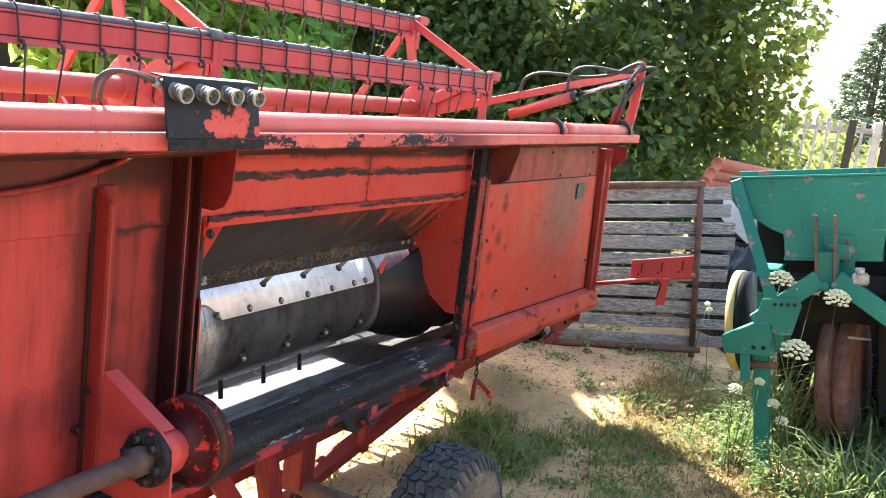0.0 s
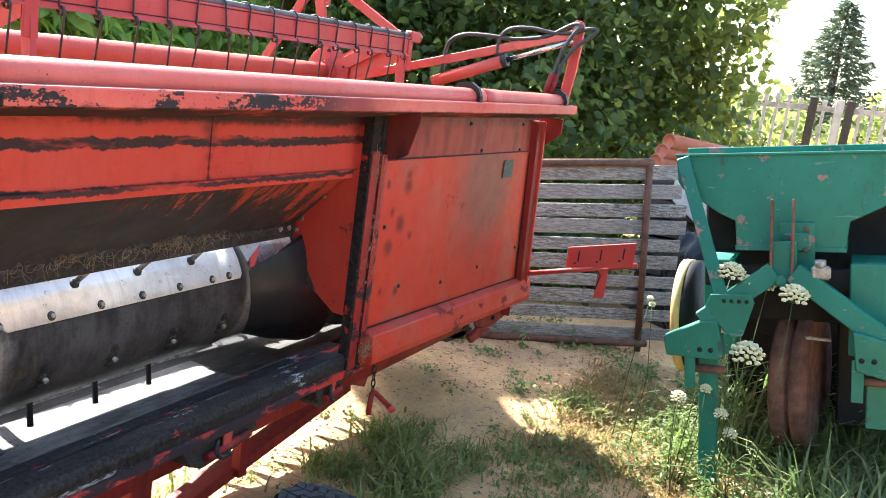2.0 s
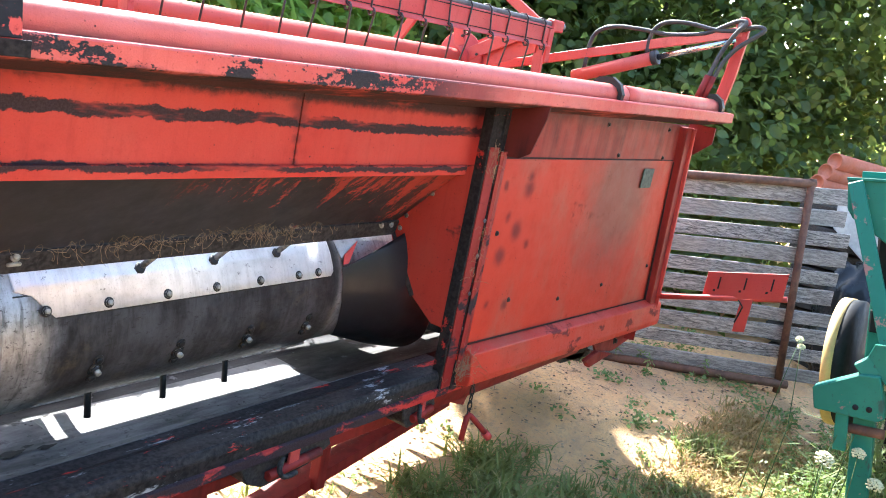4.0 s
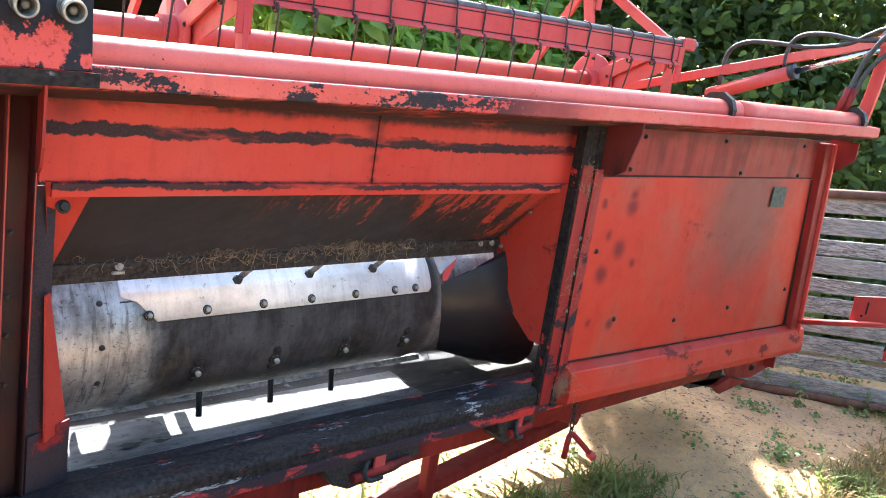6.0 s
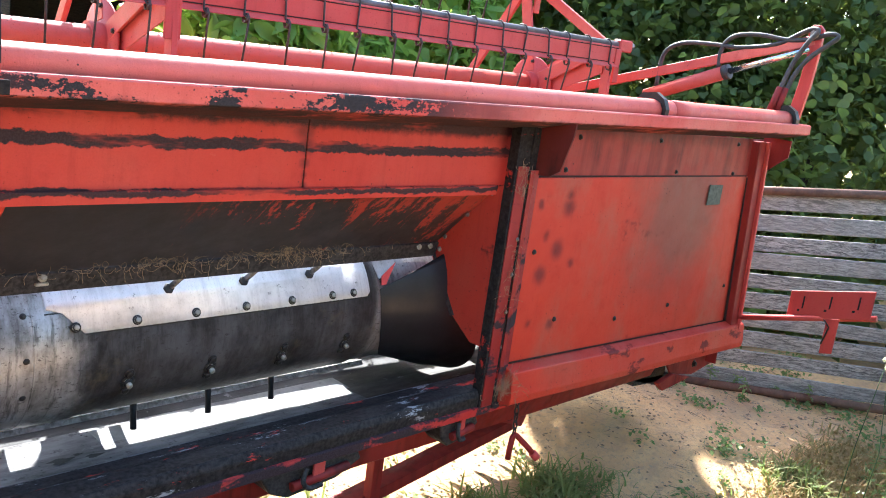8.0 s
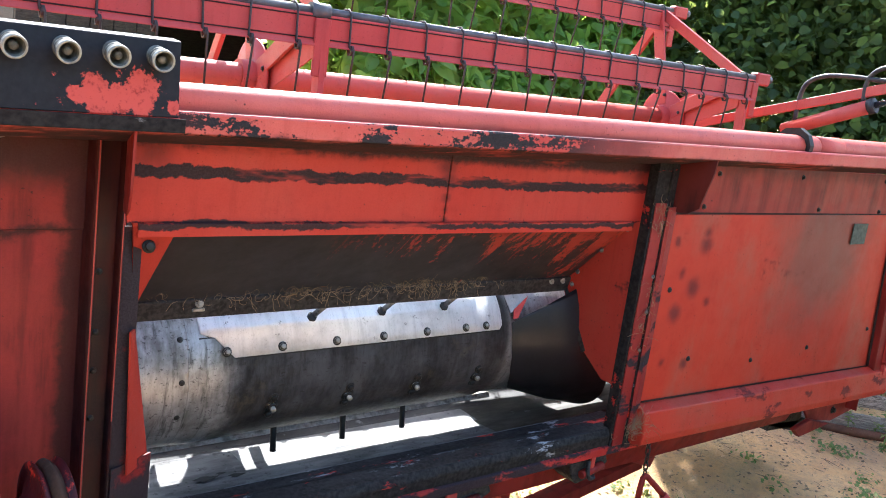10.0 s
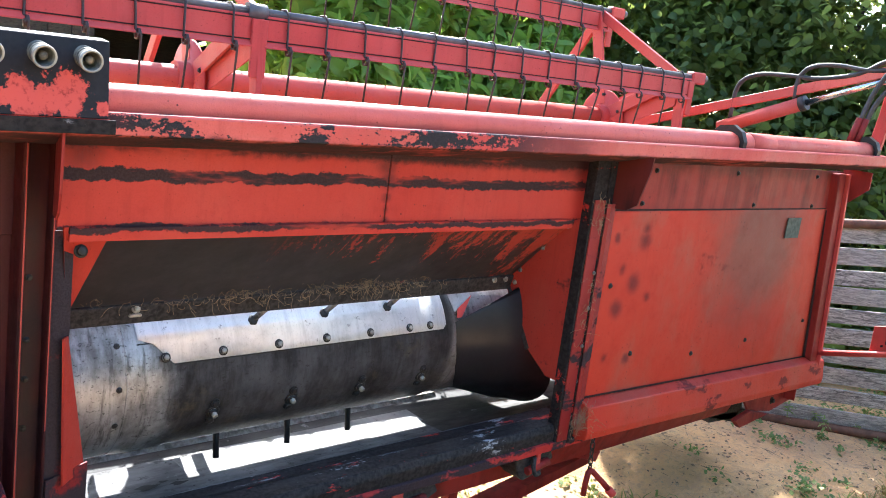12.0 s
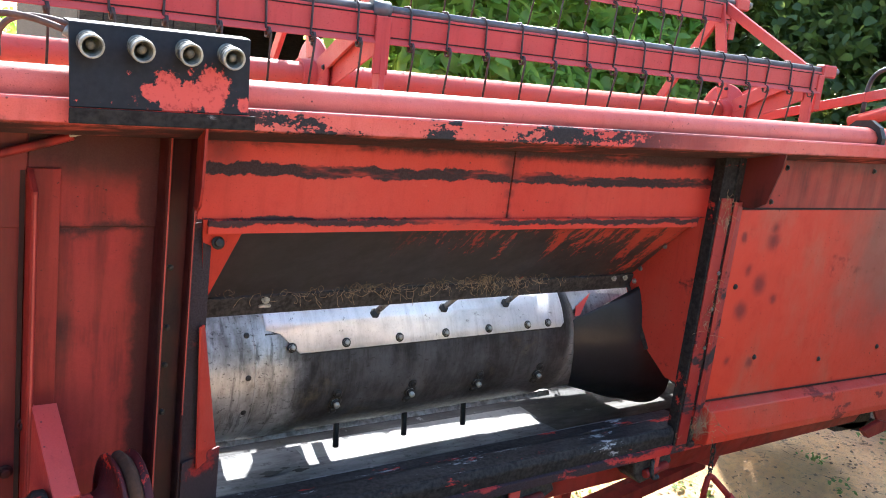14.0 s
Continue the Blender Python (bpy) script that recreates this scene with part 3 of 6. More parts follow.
def ground_z(x, y):
    z = 0.035 * noise.noise((x * 0.7, y * 0.7, 0.3)) + 0.014 * noise.noise((x * 2.7, y * 2.7, 1.7)) + 0.011 * noise.noise((x * 6.5, y * 6.5, 2.9))
    mound = math.exp(-((x - 4.75) / 0.9) ** 2 - ((y - 2.0) / 0.35) ** 2)
    fade = max(0.0, min(1.0, (40 - math.hypot(x, y)) / 30))
    step = min(1.0, max(0.0, ((x - 4.6) * 0.88 + (y - 1.73) * 0.476 + 0.36 + 0.05 * noise.noise((x * 4, y * 4, 5.0))) / 0.38))
    bank = 0.10 * step * step * (3 - 2 * step) * min(1.0, max(0.0, (y - 0.75) / 0.5))
    return (z + 0.02 * mound + bank) * fade


def make_ground():
    def steps(a, b, fine):
        far = [6, 10, 18, 35, 70, 150, 400, 1200]
        inner = list(np.arange(a, b + 1e-6, fine))
        return [a - f for f in reversed(far)] + inner + [b + f for f in far]
    xs, ys = steps(-1.5, 9.0, 0.06), steps(-2.0, 6.0, 0.06)
    verts = [(x, y, ground_z(x, y)) for y in ys for x in xs]
    n = len(xs)
    faces = [(j * n + i, j * n + i + 1, (j + 1) * n + i + 1, (j + 1) * n + i) for j in range(len(ys) - 1) for i in range(n - 1)]
    ob = new("ground", raw_mesh("ground", verts, faces, M_SAND, True))
    tagged(ob, "bare sandy yard ground with patches of thin grass and straw", "ground", kind="structure")


make_ground()

# ---- combine header: back wall seen from behind ----
M_SOOT = red_paint("red_paint_black_worn", 0.05, 0.95, 0.1, 0.4, RED_DEEP)
header = thing("combine_header", (2.45, 1.5, 0.58), "red combine header from behind, faded paint with black grease", "combine header")
M_RUSTHOLE = plain("rust_hole", (0.03, 0.012, 0.01), 0.8)
X0, XL, XR, X1 = 0.0, 1.68, 3.2, 4.85
WALL = 1.463
LEFT = 1.575
ASKEW = Matrix.Translation((4.85, -0.03, 0.022)) @ Matrix.Rotation(-0.030, 4, "Z") @ Matrix.Rotation(-0.0172, 4, "Y") @ Matrix.Translation((-4.85, 0, 0))
ASKEW = Matrix.Translation((0, 1.335, 1.556)) @ ASKEW @ Matrix.Translation((0, -1.335, -1.556))


def header_back():
    # top pipe and its lip, which run slightly askew to the panels
    b = Build().sweep([(X0, 1.405, 1.571), (1.4, 1.405, 1.571), (3.82, 1.405, 1.571), (4.84, 1.405, 1.571)], 0.036, 28)
    part("top_pipe", b, M_PIPE, header, "sun-faded red top pipe").matrix_basis = ASKEW
    b = Build().sweep([(3.9, 1.405, 1.571), (4.05, 1.405, 1.571)], 0.0375, 28)
    part("pipe_sleeve", b, M_PIPE, header).matrix_basis = ASKEW
    lip = [(1.335, 1.522), (1.335, 1.556), (1.338, 1.560), (1.41, 1.560), (1.41, 1.556), (1.342, 1.552), (1.342, 1.526), (1.463, 1.492), (1.463, 1.486), (1.342, 1.518)]
    part("lip", Build().prism(lip, "x", X0, 4.915), M_LIP, header, "bent lip with peeling red paint over black").matrix_basis = ASKEW
    part("lip_back", Build().slab((X0, 1.452, 1.4925), (3.29, 1.452, 1.4925), (3.29, 1.545, 1.478), (X0, 1.545, 1.478), 0.004).moved(ASKEW), M_SHADED, header)
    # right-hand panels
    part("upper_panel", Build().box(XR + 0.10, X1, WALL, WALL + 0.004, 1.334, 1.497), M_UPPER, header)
    part("side_panel", Build().slab((XR + 0.10, WALL - 0.004, 0.72), (X1, WALL - 0.004, 0.66), (4.765, WALL - 0.004, 1.338), (XR + 0.10, WALL - 0.004, 1.335), -0.005, 0.001), M_PANEL, header, "large dusty red sheet panel")
    b = Build().prism([(WALL - 0.006, 0.735), (WALL - 0.045, 0.72), (WALL - 0.055, 0.64), (WALL - 0.05, 0.615), (WALL, 0.60), (WALL + 0.03, 0.61), (WALL + 0.03, 0.735)], "x", XR + 0.09, 4.96, 0.003)
    for v in b.bm.verts:
        v.co.z -= 0.048 * (v.co.x - 3.29) / 1.6
    part("bottom_flange", b, M_FLANGE, header)
    part("panel_seam", Build().slab((XR + 0.10, WALL - 0.0095, 0.738), (4.83, WALL - 0.0095, 0.69), (4.83, WALL - 0.0095, 0.695), (XR + 0.10, WALL - 0.0095, 0.744), -0.002), M_RUSTHOLE, header)
    part("panel_seam", Build().slab((4.815, WALL - 0.0095, 0.69), (4.838, WALL - 0.0095, 0.69), (4.752, WALL - 0.0095, 1.335), (4.744, WALL - 0.0095, 1.335), -0.002), M_RUSTHOLE, header)
    part("panel_seam", Build().box(XR + 0.10, 4.75, WALL - 0.003, WALL - 0.0005, 1.3365, 1.342, 0), M_RUSTHOLE, header)
    part("edge_flange", Build().slab((4.84, WALL - 0.035, 0.665), (4.915, WALL - 0.035, 0.655), (4.815, WALL - 0.035, 1.49), (4.745, WALL - 0.035, 1.49), -0.04, 0.003), M_SHADED, header)
    part("edge_rim", Build().slab((4.9, WALL - 0.05, 0.655), (4.915, WALL - 0.05, 0.655), (4.82, WALL - 0.05, 1.49), (4.805, WALL - 0.05, 1.49), -0.02, 0.002), M_RED, header)
    end_gusset = [(WALL, 1.335), (1.345, 1.44), (1.345, 1.51), (WALL, 1.51)]
    part("end_gusset", Build().prism(end_gusset, "x", 4.85, 4.858), M_SHADED, header)
    b = Build().box(4.425, 4.535, WALL - 0.012, WALL - 0.009, 1.225, 1.305, 0)
    part("sticker", b, plain("faded_sticker", (0.085, 0.10, 0.08), 0.7, 0.0, 0.45, 60), header, "faded grey-green sticker")
    for x, z in ((3.45, 1.36), (4.15, 1.355), (4.62, 1.35), (3.5, 1.465), (4.0, 1.468), (4.62, 1.47)):
        part("panel_bolt", bolt((x, WALL, z), (0, -1, 0), 0.006, 0.005), M_DARKIRON, header)
    for x, z in ((3.35, 1.10), (3.52, 0.86), (4.28, 0.825), (3.9, 0.815), (4.75, 0.86)):
        part("panel_bolt", bolt((x, WALL - 0.0045, z), (0, -1, 0), 0.006, 0.004), M_DARKIRON, header)
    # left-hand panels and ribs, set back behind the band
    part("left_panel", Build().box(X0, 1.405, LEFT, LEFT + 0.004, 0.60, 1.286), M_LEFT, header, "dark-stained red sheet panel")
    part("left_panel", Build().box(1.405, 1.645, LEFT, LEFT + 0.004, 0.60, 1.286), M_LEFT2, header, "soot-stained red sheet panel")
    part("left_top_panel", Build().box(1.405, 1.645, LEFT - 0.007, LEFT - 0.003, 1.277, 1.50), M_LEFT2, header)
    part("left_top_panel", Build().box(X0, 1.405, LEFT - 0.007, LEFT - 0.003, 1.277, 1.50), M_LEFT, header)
    for x in (1.403, 0.70):
        rib = [(x, LEFT - 0.008), (x, 1.527), (x + 0.003, 1.522), (x + 0.010, 1.522), (x + 0.013, 1.527), (x + 0.010, LEFT - 0.014), (x + 0.056, LEFT - 0.014), (x + 0.056, LEFT - 0.008)]
        b = Build().prism(rib, "z", 0.60, 1.385, 0.0008)
        for v in b.bm.verts:
            if v.co.z > 1.3 and v.co.y < 1.55:
                v.co.z -= 0.035
        part("rib", b, M_SHADED, header, "dull red folded stiffening rib")
        part("edge_highlight", Build().box(x + 0.005, x + 0.008, 1.5205, 1.5218, 0.62, 1.345, 0), M_EDGE, header, "bright strip painted as the edge highlight")
        part("rib_gap", Build().box(x - 0.010, x - 0.002, LEFT - 0.0095, LEFT - 0.0075, 0.62, 1.38, 0), M_RUSTHOLE, header)
    for x, z in ((1.378, 0.815), (1.408, 0.905)):
        part("rib_bolt", bolt((x, LEFT - 0.012, z), (0, -1, 0), 0.009, 0.010), M_LPOST, header)
    b = Build().sweep(smooth_line([(0.9, 1.555, 1.372), (1.15, 1.555, 1.378), (1.30, 1.555, 1.396), (1.40, 1.555, 1.422), (1.475, 1.556, 1.445)]), 0.008, 8)
    part("bent_strip", b, M_SHADED, header, "bent strip hanging loose under the lip")
    part("strip_tip", Build().sweep([(1.468, 1.552, 1.446), (1.488, 1.549, 1.453)], 0.005, 6), M_COUPLER, header)
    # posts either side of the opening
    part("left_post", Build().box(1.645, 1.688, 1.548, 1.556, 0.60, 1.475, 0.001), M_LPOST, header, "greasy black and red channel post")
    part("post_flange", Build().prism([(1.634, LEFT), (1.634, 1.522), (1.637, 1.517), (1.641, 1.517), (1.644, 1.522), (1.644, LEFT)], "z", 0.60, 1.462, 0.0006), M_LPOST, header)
    part("edge_highlight", Build().box(1.638, 1.6405, 1.5155, 1.5169, 0.60, 1.455, 0), M_EDGE, header, "bright strip painted as the edge highlight")
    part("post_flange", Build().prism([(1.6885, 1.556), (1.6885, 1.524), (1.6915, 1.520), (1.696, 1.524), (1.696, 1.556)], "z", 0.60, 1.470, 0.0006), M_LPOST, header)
    part("edge_highlight", Build().box(1.6905, 1.6925, 1.5185, 1.5198, 0.90, 1.465, 0), M_EDGE, header, "bright strip painted as the edge highlight")
    part("post_side", Build().slab((1.697, 1.541, 0.60), (1.738, 1.549, 0.60), (1.738, 1.549, 1.29), (1.697, 1.541, 1.29), 0.004), M_SOOT, header, "soot-black strip beside the opening")
    for z in (1.078, 1.0, 1.20, 0.90):
        part("post_bolt", bolt((1.660, 1.548, z), (0, -1, 0), 0.0045, 0.003), M_DARKIRON, header)
    post_r = [(3.195, 1.494), (3.195, 1.458), (3.252, 1.458), (3.252, 1.452), (3.262, 1.452), (3.262, 1.463), (3.33, 1.463), (3.33, 1.468), (3.25, 1.468), (3.203, 1.494)]
    part("right_post", Build().prism(post_r, "z", 0.60, 1.495, 0.001), M_BLACK, header, "greasy black channel post")
    part("post_web", Build().box(3.203, 3.2515, 1.4535, 1.4575, 0.61, 1.37, 0.0008), M_POST, header, "dull red channel web")
    part("post_edge", Build().prism([(3.254, 1.446), (3.264, 1.440), (3.303, 1.452), (3.303, 1.458), (3.264, 1.447), (3.258, 1.452)], "z", 0.66, 1.36), M_POST, header)
    for z in (1.15, 1.04, 0.92):
        part("post_bolt", bolt((3.24, 1.447, z), (0, -1, 0), 0.0042, 0.003), M_BOLT, header)
    g = [(WALL, 1.345), (1.41, 1.348), (1.375, 1.37), (1.345, 1.48), (1.342, 1.515), (WALL, 1.498)]
    g2 = [(1.52, 1.325), (1.465, 1.328), (1.425, 1.345), (1.400, 1.385), (1.390, 1.49), (1.52, 1.472)]
    b = Build().prism(g2, "x", 1.688, 1.693)
    for v in b.bm.verts:
        v.co.x += 0.27 * (v.co.y - 1.52)
    part("lip_gusset", b, M_SHADED, header, "dull red gusset plate under the lip")
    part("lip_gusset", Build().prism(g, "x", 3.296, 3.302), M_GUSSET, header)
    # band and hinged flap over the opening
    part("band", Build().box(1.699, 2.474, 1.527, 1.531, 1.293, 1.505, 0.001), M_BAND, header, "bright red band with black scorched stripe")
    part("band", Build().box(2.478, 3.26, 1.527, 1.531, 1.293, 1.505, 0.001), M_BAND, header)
    # hidden strip added to stop sun leaking through above the band
    part("band_light_stop", Build().box(1.62, 3.30, 1.466, 1.531, 1.5055, 1.509, 0), M_SHADED, header)
    part("band_joint", Build().box(2.466, 2.486, 1.5315, 1.534, 1.293, 1.505, 0), M_RUSTHOLE, header)
    part("band_edge", Build().prism([(1.520, 1.272), (1.516, 1.298), (1.519, 1.300), (1.527, 1.300), (1.527, 1.272)], "x", 1.72, 3.20), M_BAND, header)
    part("flap", Build().slab((1.79, 1.528, 1.285), (3.24, 1.528, 1.285), (3.26, 1.745, 1.062), (1.80, 1.745, 1.062), 0.004), M_FLAP, header, "soot-black sloping steel flap")
    part("flap_strip", Build().prism([(1.728, 1.078), (1.722, 1.074), (1.734, 1.028), (1.740, 1.030)], "x", 1.79, 3.255, 0.001), M_BLACK2, header)
    for x in (1.95, 3.11, 3.16):
        part("flap_bolt", bolt((x, 1.724, 1.066), (0, -0.9, 0.3), 0.007, 0.004), M_COUPLER, header)
    part("flap_slot", Build().box(1.935, 1.965, 1.722, 1.731, 1.046, 1.054, 0.002), M_COUPLER, header)
    # side plates of the opening
    part("right_gusset", Build().prism([(1.486, 1.31), (1.56, 1.28), (1.76, 1.06), (1.72, 0.98), (1.62, 0.86), (1.535, 0.80), (1.486, 0.80)], "x", 3.197, 3.202), M_SIDE, header)
    part("right_gusset_edge", Build().prism([(1.745, 1.06), (1.762, 1.06), (1.63, 0.855), (1.615, 0.865)], "x", 3.196, 3.204), M_BLACK2, header)
    for y, z in ((1.535, 1.275), (1.62, 1.19), (1.70, 1.10), (1.715, 1.055)):
        part("gusset_bolt", bolt((3.197, y, z), (-1, 0, 0), 0.0055, 0.004), M_BOLT, header)
    part("left_gusset", Build().slab((1.71, 1.522, 1.30), (1.805, 1.526, 1.296), (1.75, 1.60, 1.10), (1.735, 1.56, 1.10), 0.004), M_CLEAN, header)
    part("gusset_bolt", bolt((1.748, 1.535, 1.25), (0, -1, 0.3), 0.009, 0.007), M_DARKIRON, header)
    part("left_low_gusset", Build().slab((1.722, 1.525, 1.08), (1.735, 1.54, 1.08), (1.80, 1.59, 0.77), (1.735, 1.53, 0.77), 0.004), M_CLEAN, header)
    # sill beam of the opening
    sill = [(1.465, 0.605), (1.462, 0.645), (1.472, 0.664), (1.53, 0.668), (1.555, 0.655), (1.60, 0.655), (1.64, 0.60), (1.64, 0.585), (1.47, 0.59)]
    part("sill_beam", Build().prism(sill, "x", X0, 3.31, 0.003), M_SILL, header, "black greasy sill beam with worn red edge")
    part("sill_edge", Build().prism([(1.455, 0.585), (1.455, 0.61), (1.466, 0.612), (1.50, 0.588), (1.50, 0.578)], "x", 0.3, 3.36, 0.001), M_WORNEDGE, header, "red edge worn through to black")
    part("under_beam", Build().prism([(1.58, 0.45), (1.575, 0.575), (1.64, 0.575), (1.64, 0.45)], "x", X0, 4.4, 0.004), M_SHADED, header)
    part("under_plate", Build().prism([(1.50, 0.60), (1.56, 0.46), (1.566, 0.46), (1.52, 0.60)], "x", 3.25, 4.45, 0.001), M_SHADED, header)
    part("splice_plate", Build().slab((1.70, 1.525, 0.79), (1.80, 1.575, 0.79), (1.80, 1.575, 0.62), (1.70, 1.525, 0.62), 0.004), M_SOOT, header)
    # hook brackets under the sill
    for x, w in ((2.40, 0.32), (3.05, 0.16)):
        cup = [(x, 0.578), (x + w, 0.584), (x + w + 0.02, 0.545), (x + 0.80 * w, 0.508), (x + 0.30 * w, 0.494), (x + 0.12 * w, 0.52)]
        part("hook_bracket", Build().prism(cup, "y", 1.478, 1.56, 0.004), M_BLACK2, header, "greasy black cupped bracket")
        part("bracket_bar", Build().sweep([(x + 0.30 * w, 1.468, 0.530), (x + 0.88 * w, 1.468, 0.545)], 0.013, 12), M_SHADED, header)
        part("bracket_tab", Build().box(x + 0.50 * w, x + 0.62 * w, 1.462, 1.470, 0.530, 0.585, 0.002), M_RED, header)
        part("bracket_hook", Build().sweep(smooth_line([(x + 0.42 * w, 1.462, 0.575), (x + 0.38 * w, 1.455, 0.545), (x + 0.44 * w, 1.452, 0.522), (x + 0.58 * w, 1.455, 0.520)]), 0.007, 8), M_BLACK2, header)
    # skid under the far corner
    part("skid_bracket", Build().prism([(4.30, 0.555), (4.62, 0.555), (4.66, 0.43), (4.60, 0.375), (4.36, 0.44)], "y", 1.60, 1.612, 0.001), M_BLACK2, header, "greasy black skid bracket")
    part("skid_bracket", Build().bar((4.40, 1.66, 0.42), (4.70, 1.66, 0.40), 0.12, 0.03), M_BLACK2, header)
    part("skid_bolt", bolt((4.50, 1.60, 0.47), (0, -1, 0), 0.014, 0.014), M_DARKIRON, header)
    part("skid", Build().prism([(4.456, 0.563), (4.913, 0.543), (4.917, 0.457), (4.745, 0.432), (4.545, 0.466)], "y", 1.516, 1.526, 0.001), M_SHADED, header, "dull red skid plate")
    part("skid_foot", Build().prism([(4.523, 0.479), (4.688, 0.437), (4.457, 0.414), (4.400, 0.455)], "y", 1.492, 1.5145, 0.003), M_SHADED, header, "dull red skid foot")
    part("skid_bolt", bolt((4.745, 1.516, 0.482), (0, -1, 0), 0.011, 0.010), M_DARKIRON, header)
    # end plates, trough and cutter bar
    for x in (X0, 4.86):
        part("end_plate", Build().prism([(WALL + 0.005, 0.48), (WALL + 0.005, 1.49), (1.70, 1.48), (2.0, 1.05), (2.28, 0.66), (2.30, 0.50), (2.1, 0.44)], "x", x - 0.006, x, 0), M_SHADED, header)




def sludge(name, pale, dark):
    """Dried grease on sheet steel: smeared grey film, bare glints and black crumbs."""
    m = Mat(name)
    smear, mid, crumbs = m.noise(6, 6, 0.65, (0.6, 2.0, 2.0)), m.noise(30, 6, 0.72), m.voronoi(60)
    c = m.mix(m.ramp(smear, 0.36, 0.66), pale, dark)
    c = m.mix(m.ramp(mid, 0.56, 0.66, 0, 0.7), c, (0.012, 0.010, 0.010))
    c = m.mix(m.ramp(m.noise(18, 5, 0.7), 0.64, 0.70, 0, 0.6), c, (0.20, 0.20, 0.21))
    c = m.mix(m.math("MULTIPLY", m.ramp(crumbs, 0.12, 0.2, 1.0, 0.0), m.ramp(m.noise(9, 4), 0.5, 0.58)), c, (0.006, 0.005, 0.005))
    m.bump(m.math("ADD", mid, m.math("MULTIPLY", m.ramp(crumbs, 0.1, 0.3, 1.0, 0.0), 0.6)), 0.3, 0.003)
    m.p.inputs["Specular IOR Level"].default_value = 0.2
    return m.done(c, m.ramp(smear, 0.3, 0.7, 0.55, 0.75))


# first one is darkest: shade of the front strip put into the colour
M_FRONTSHADE = sludge("trough_front_shade", (0.034, 0.033, 0.035), (0.012, 0.011, 0.012))
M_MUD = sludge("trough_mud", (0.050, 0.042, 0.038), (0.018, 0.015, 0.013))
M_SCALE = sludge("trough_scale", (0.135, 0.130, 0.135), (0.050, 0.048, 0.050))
M_LIPPALE = plain("pale_strip", (0.46, 0.43, 0.40), 0.85, 0.0, 0.45, 40, (0.10, 0.09, 0.08), 0.4)


def trough():
    prof = [(1.60, 0.655), (1.64, 0.60), (1.72, 0.545), (1.84, 0.51), (1.97, 0.50), (2.08, 0.504), (2.15, 0.515), (2.20, 0.53), (2.22, 0.535), (2.25, 0.535)]
    low = [(y, z - 0.006) for y, z in reversed(prof)]
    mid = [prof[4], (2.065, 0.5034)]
    # paler steel only over the extent of the sunlit patch
    part("trough", Build().prism(mid + [(y, z - 0.006) for y, z in reversed(mid)], "x", 2.235, 3.12), M_TROUGHLIT, header, "bare worn steel auger trough, coloured paler where the sun falls")
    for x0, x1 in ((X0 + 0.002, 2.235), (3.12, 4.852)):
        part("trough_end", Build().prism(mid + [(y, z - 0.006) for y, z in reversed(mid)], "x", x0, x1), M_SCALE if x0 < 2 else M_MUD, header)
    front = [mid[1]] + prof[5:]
    # dark strip painted for the shadow band in front of the lit floor
    part("trough_front", Build().prism(front + [(y, z - 0.006) for y, z in reversed(front)], "x", X0 + 0.002, 4.852), M_FRONTSHADE, header)
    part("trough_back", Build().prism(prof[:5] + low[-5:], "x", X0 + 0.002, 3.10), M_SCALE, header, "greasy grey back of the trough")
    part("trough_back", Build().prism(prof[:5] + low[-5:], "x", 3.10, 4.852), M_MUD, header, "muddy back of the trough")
    for x, y, w in ((2.102, 1.916, 0.042), (2.185, 1.905, 0.030), (2.15, 1.93, 0.018)):
        b = Build()
        ring = [b.bm.verts.new((x + w * (0.75 + 0.25 * math.sin(5 * a + x * 9)) * math.cos(a), y + 0.42 * w * (0.75 + 0.25 * math.cos(3 * a)) * math.sin(a), 0.5085)) for a in (2 * math.pi * i / 18 for i in range(18))]
        hub = b.bm.verts.new((x, y, 0.5085))
        for p, q in zip(ring, ring[1:] + ring[:1]):
            b.bm.faces.new((hub, p, q))
        part("rust_hole", b, M_VOID, header, "ragged rusted-through hole")
    # pale strip paints the bright line below the drum
    part("trough_lip", Build().prism([(2.118, 0.5195), (2.118, 0.523), (2.122, 0.5235), (2.128, 0.5195)], "x", 1.2, 3.30, 0.0005), M_LIPPALE, header, "pale strip drawing the bright line along the trough")
    # ridge added to hide the glaring sunlit floor beyond it
    part("trough_ridge", Build().prism([(2.100, 0.500), (2.112, 0.512), (2.116, 0.519), (2.150, 0.519), (2.158, 0.512), (2.158, 0.500)], "x", 1.2, 3.30), M_LIPPALE, header)
    part("cutter_bar", Build().box(X0, 4.85, 2.25, 2.28, 0.525, 0.545), M_DARKIRON, header)
    for i in range(31):
        x = 0.1 + i * 0.155
        part("knife_guard", Build().prism([(x - 0.024, 2.28), (x + 0.024, 2.28), (x + 0.006, 2.40), (x - 0.006, 2.40)], "z", 0.525, 0.542), M_DARKIRON, header)


header_back()
trough()

M_COUPLERBODY = plain("greasy_coupler", (0.15, 0.145, 0.125), 0.5, 0.3, 0.4, 60, (0.02, 0.018, 0.016))

# hydraulic coupler plate on the pipe
cp = Build()
cp.slab((1.430, 1.393, 1.512), (1.726, 1.384, 1.518), (1.730, 1.406, 1.647), (1.430, 1.417, 1.643), -0.006, 0.001)
cp.slab((1.430, 1.418, 1.6435), (1.730, 1.407, 1.6475), (1.730, 1.445, 1.6515), (1.430, 1.455, 1.6475), -0.003, 0.0)
plate_ob = part("coupler_plate", cp, M_PLATE, header, "black plate with peeled red patch")
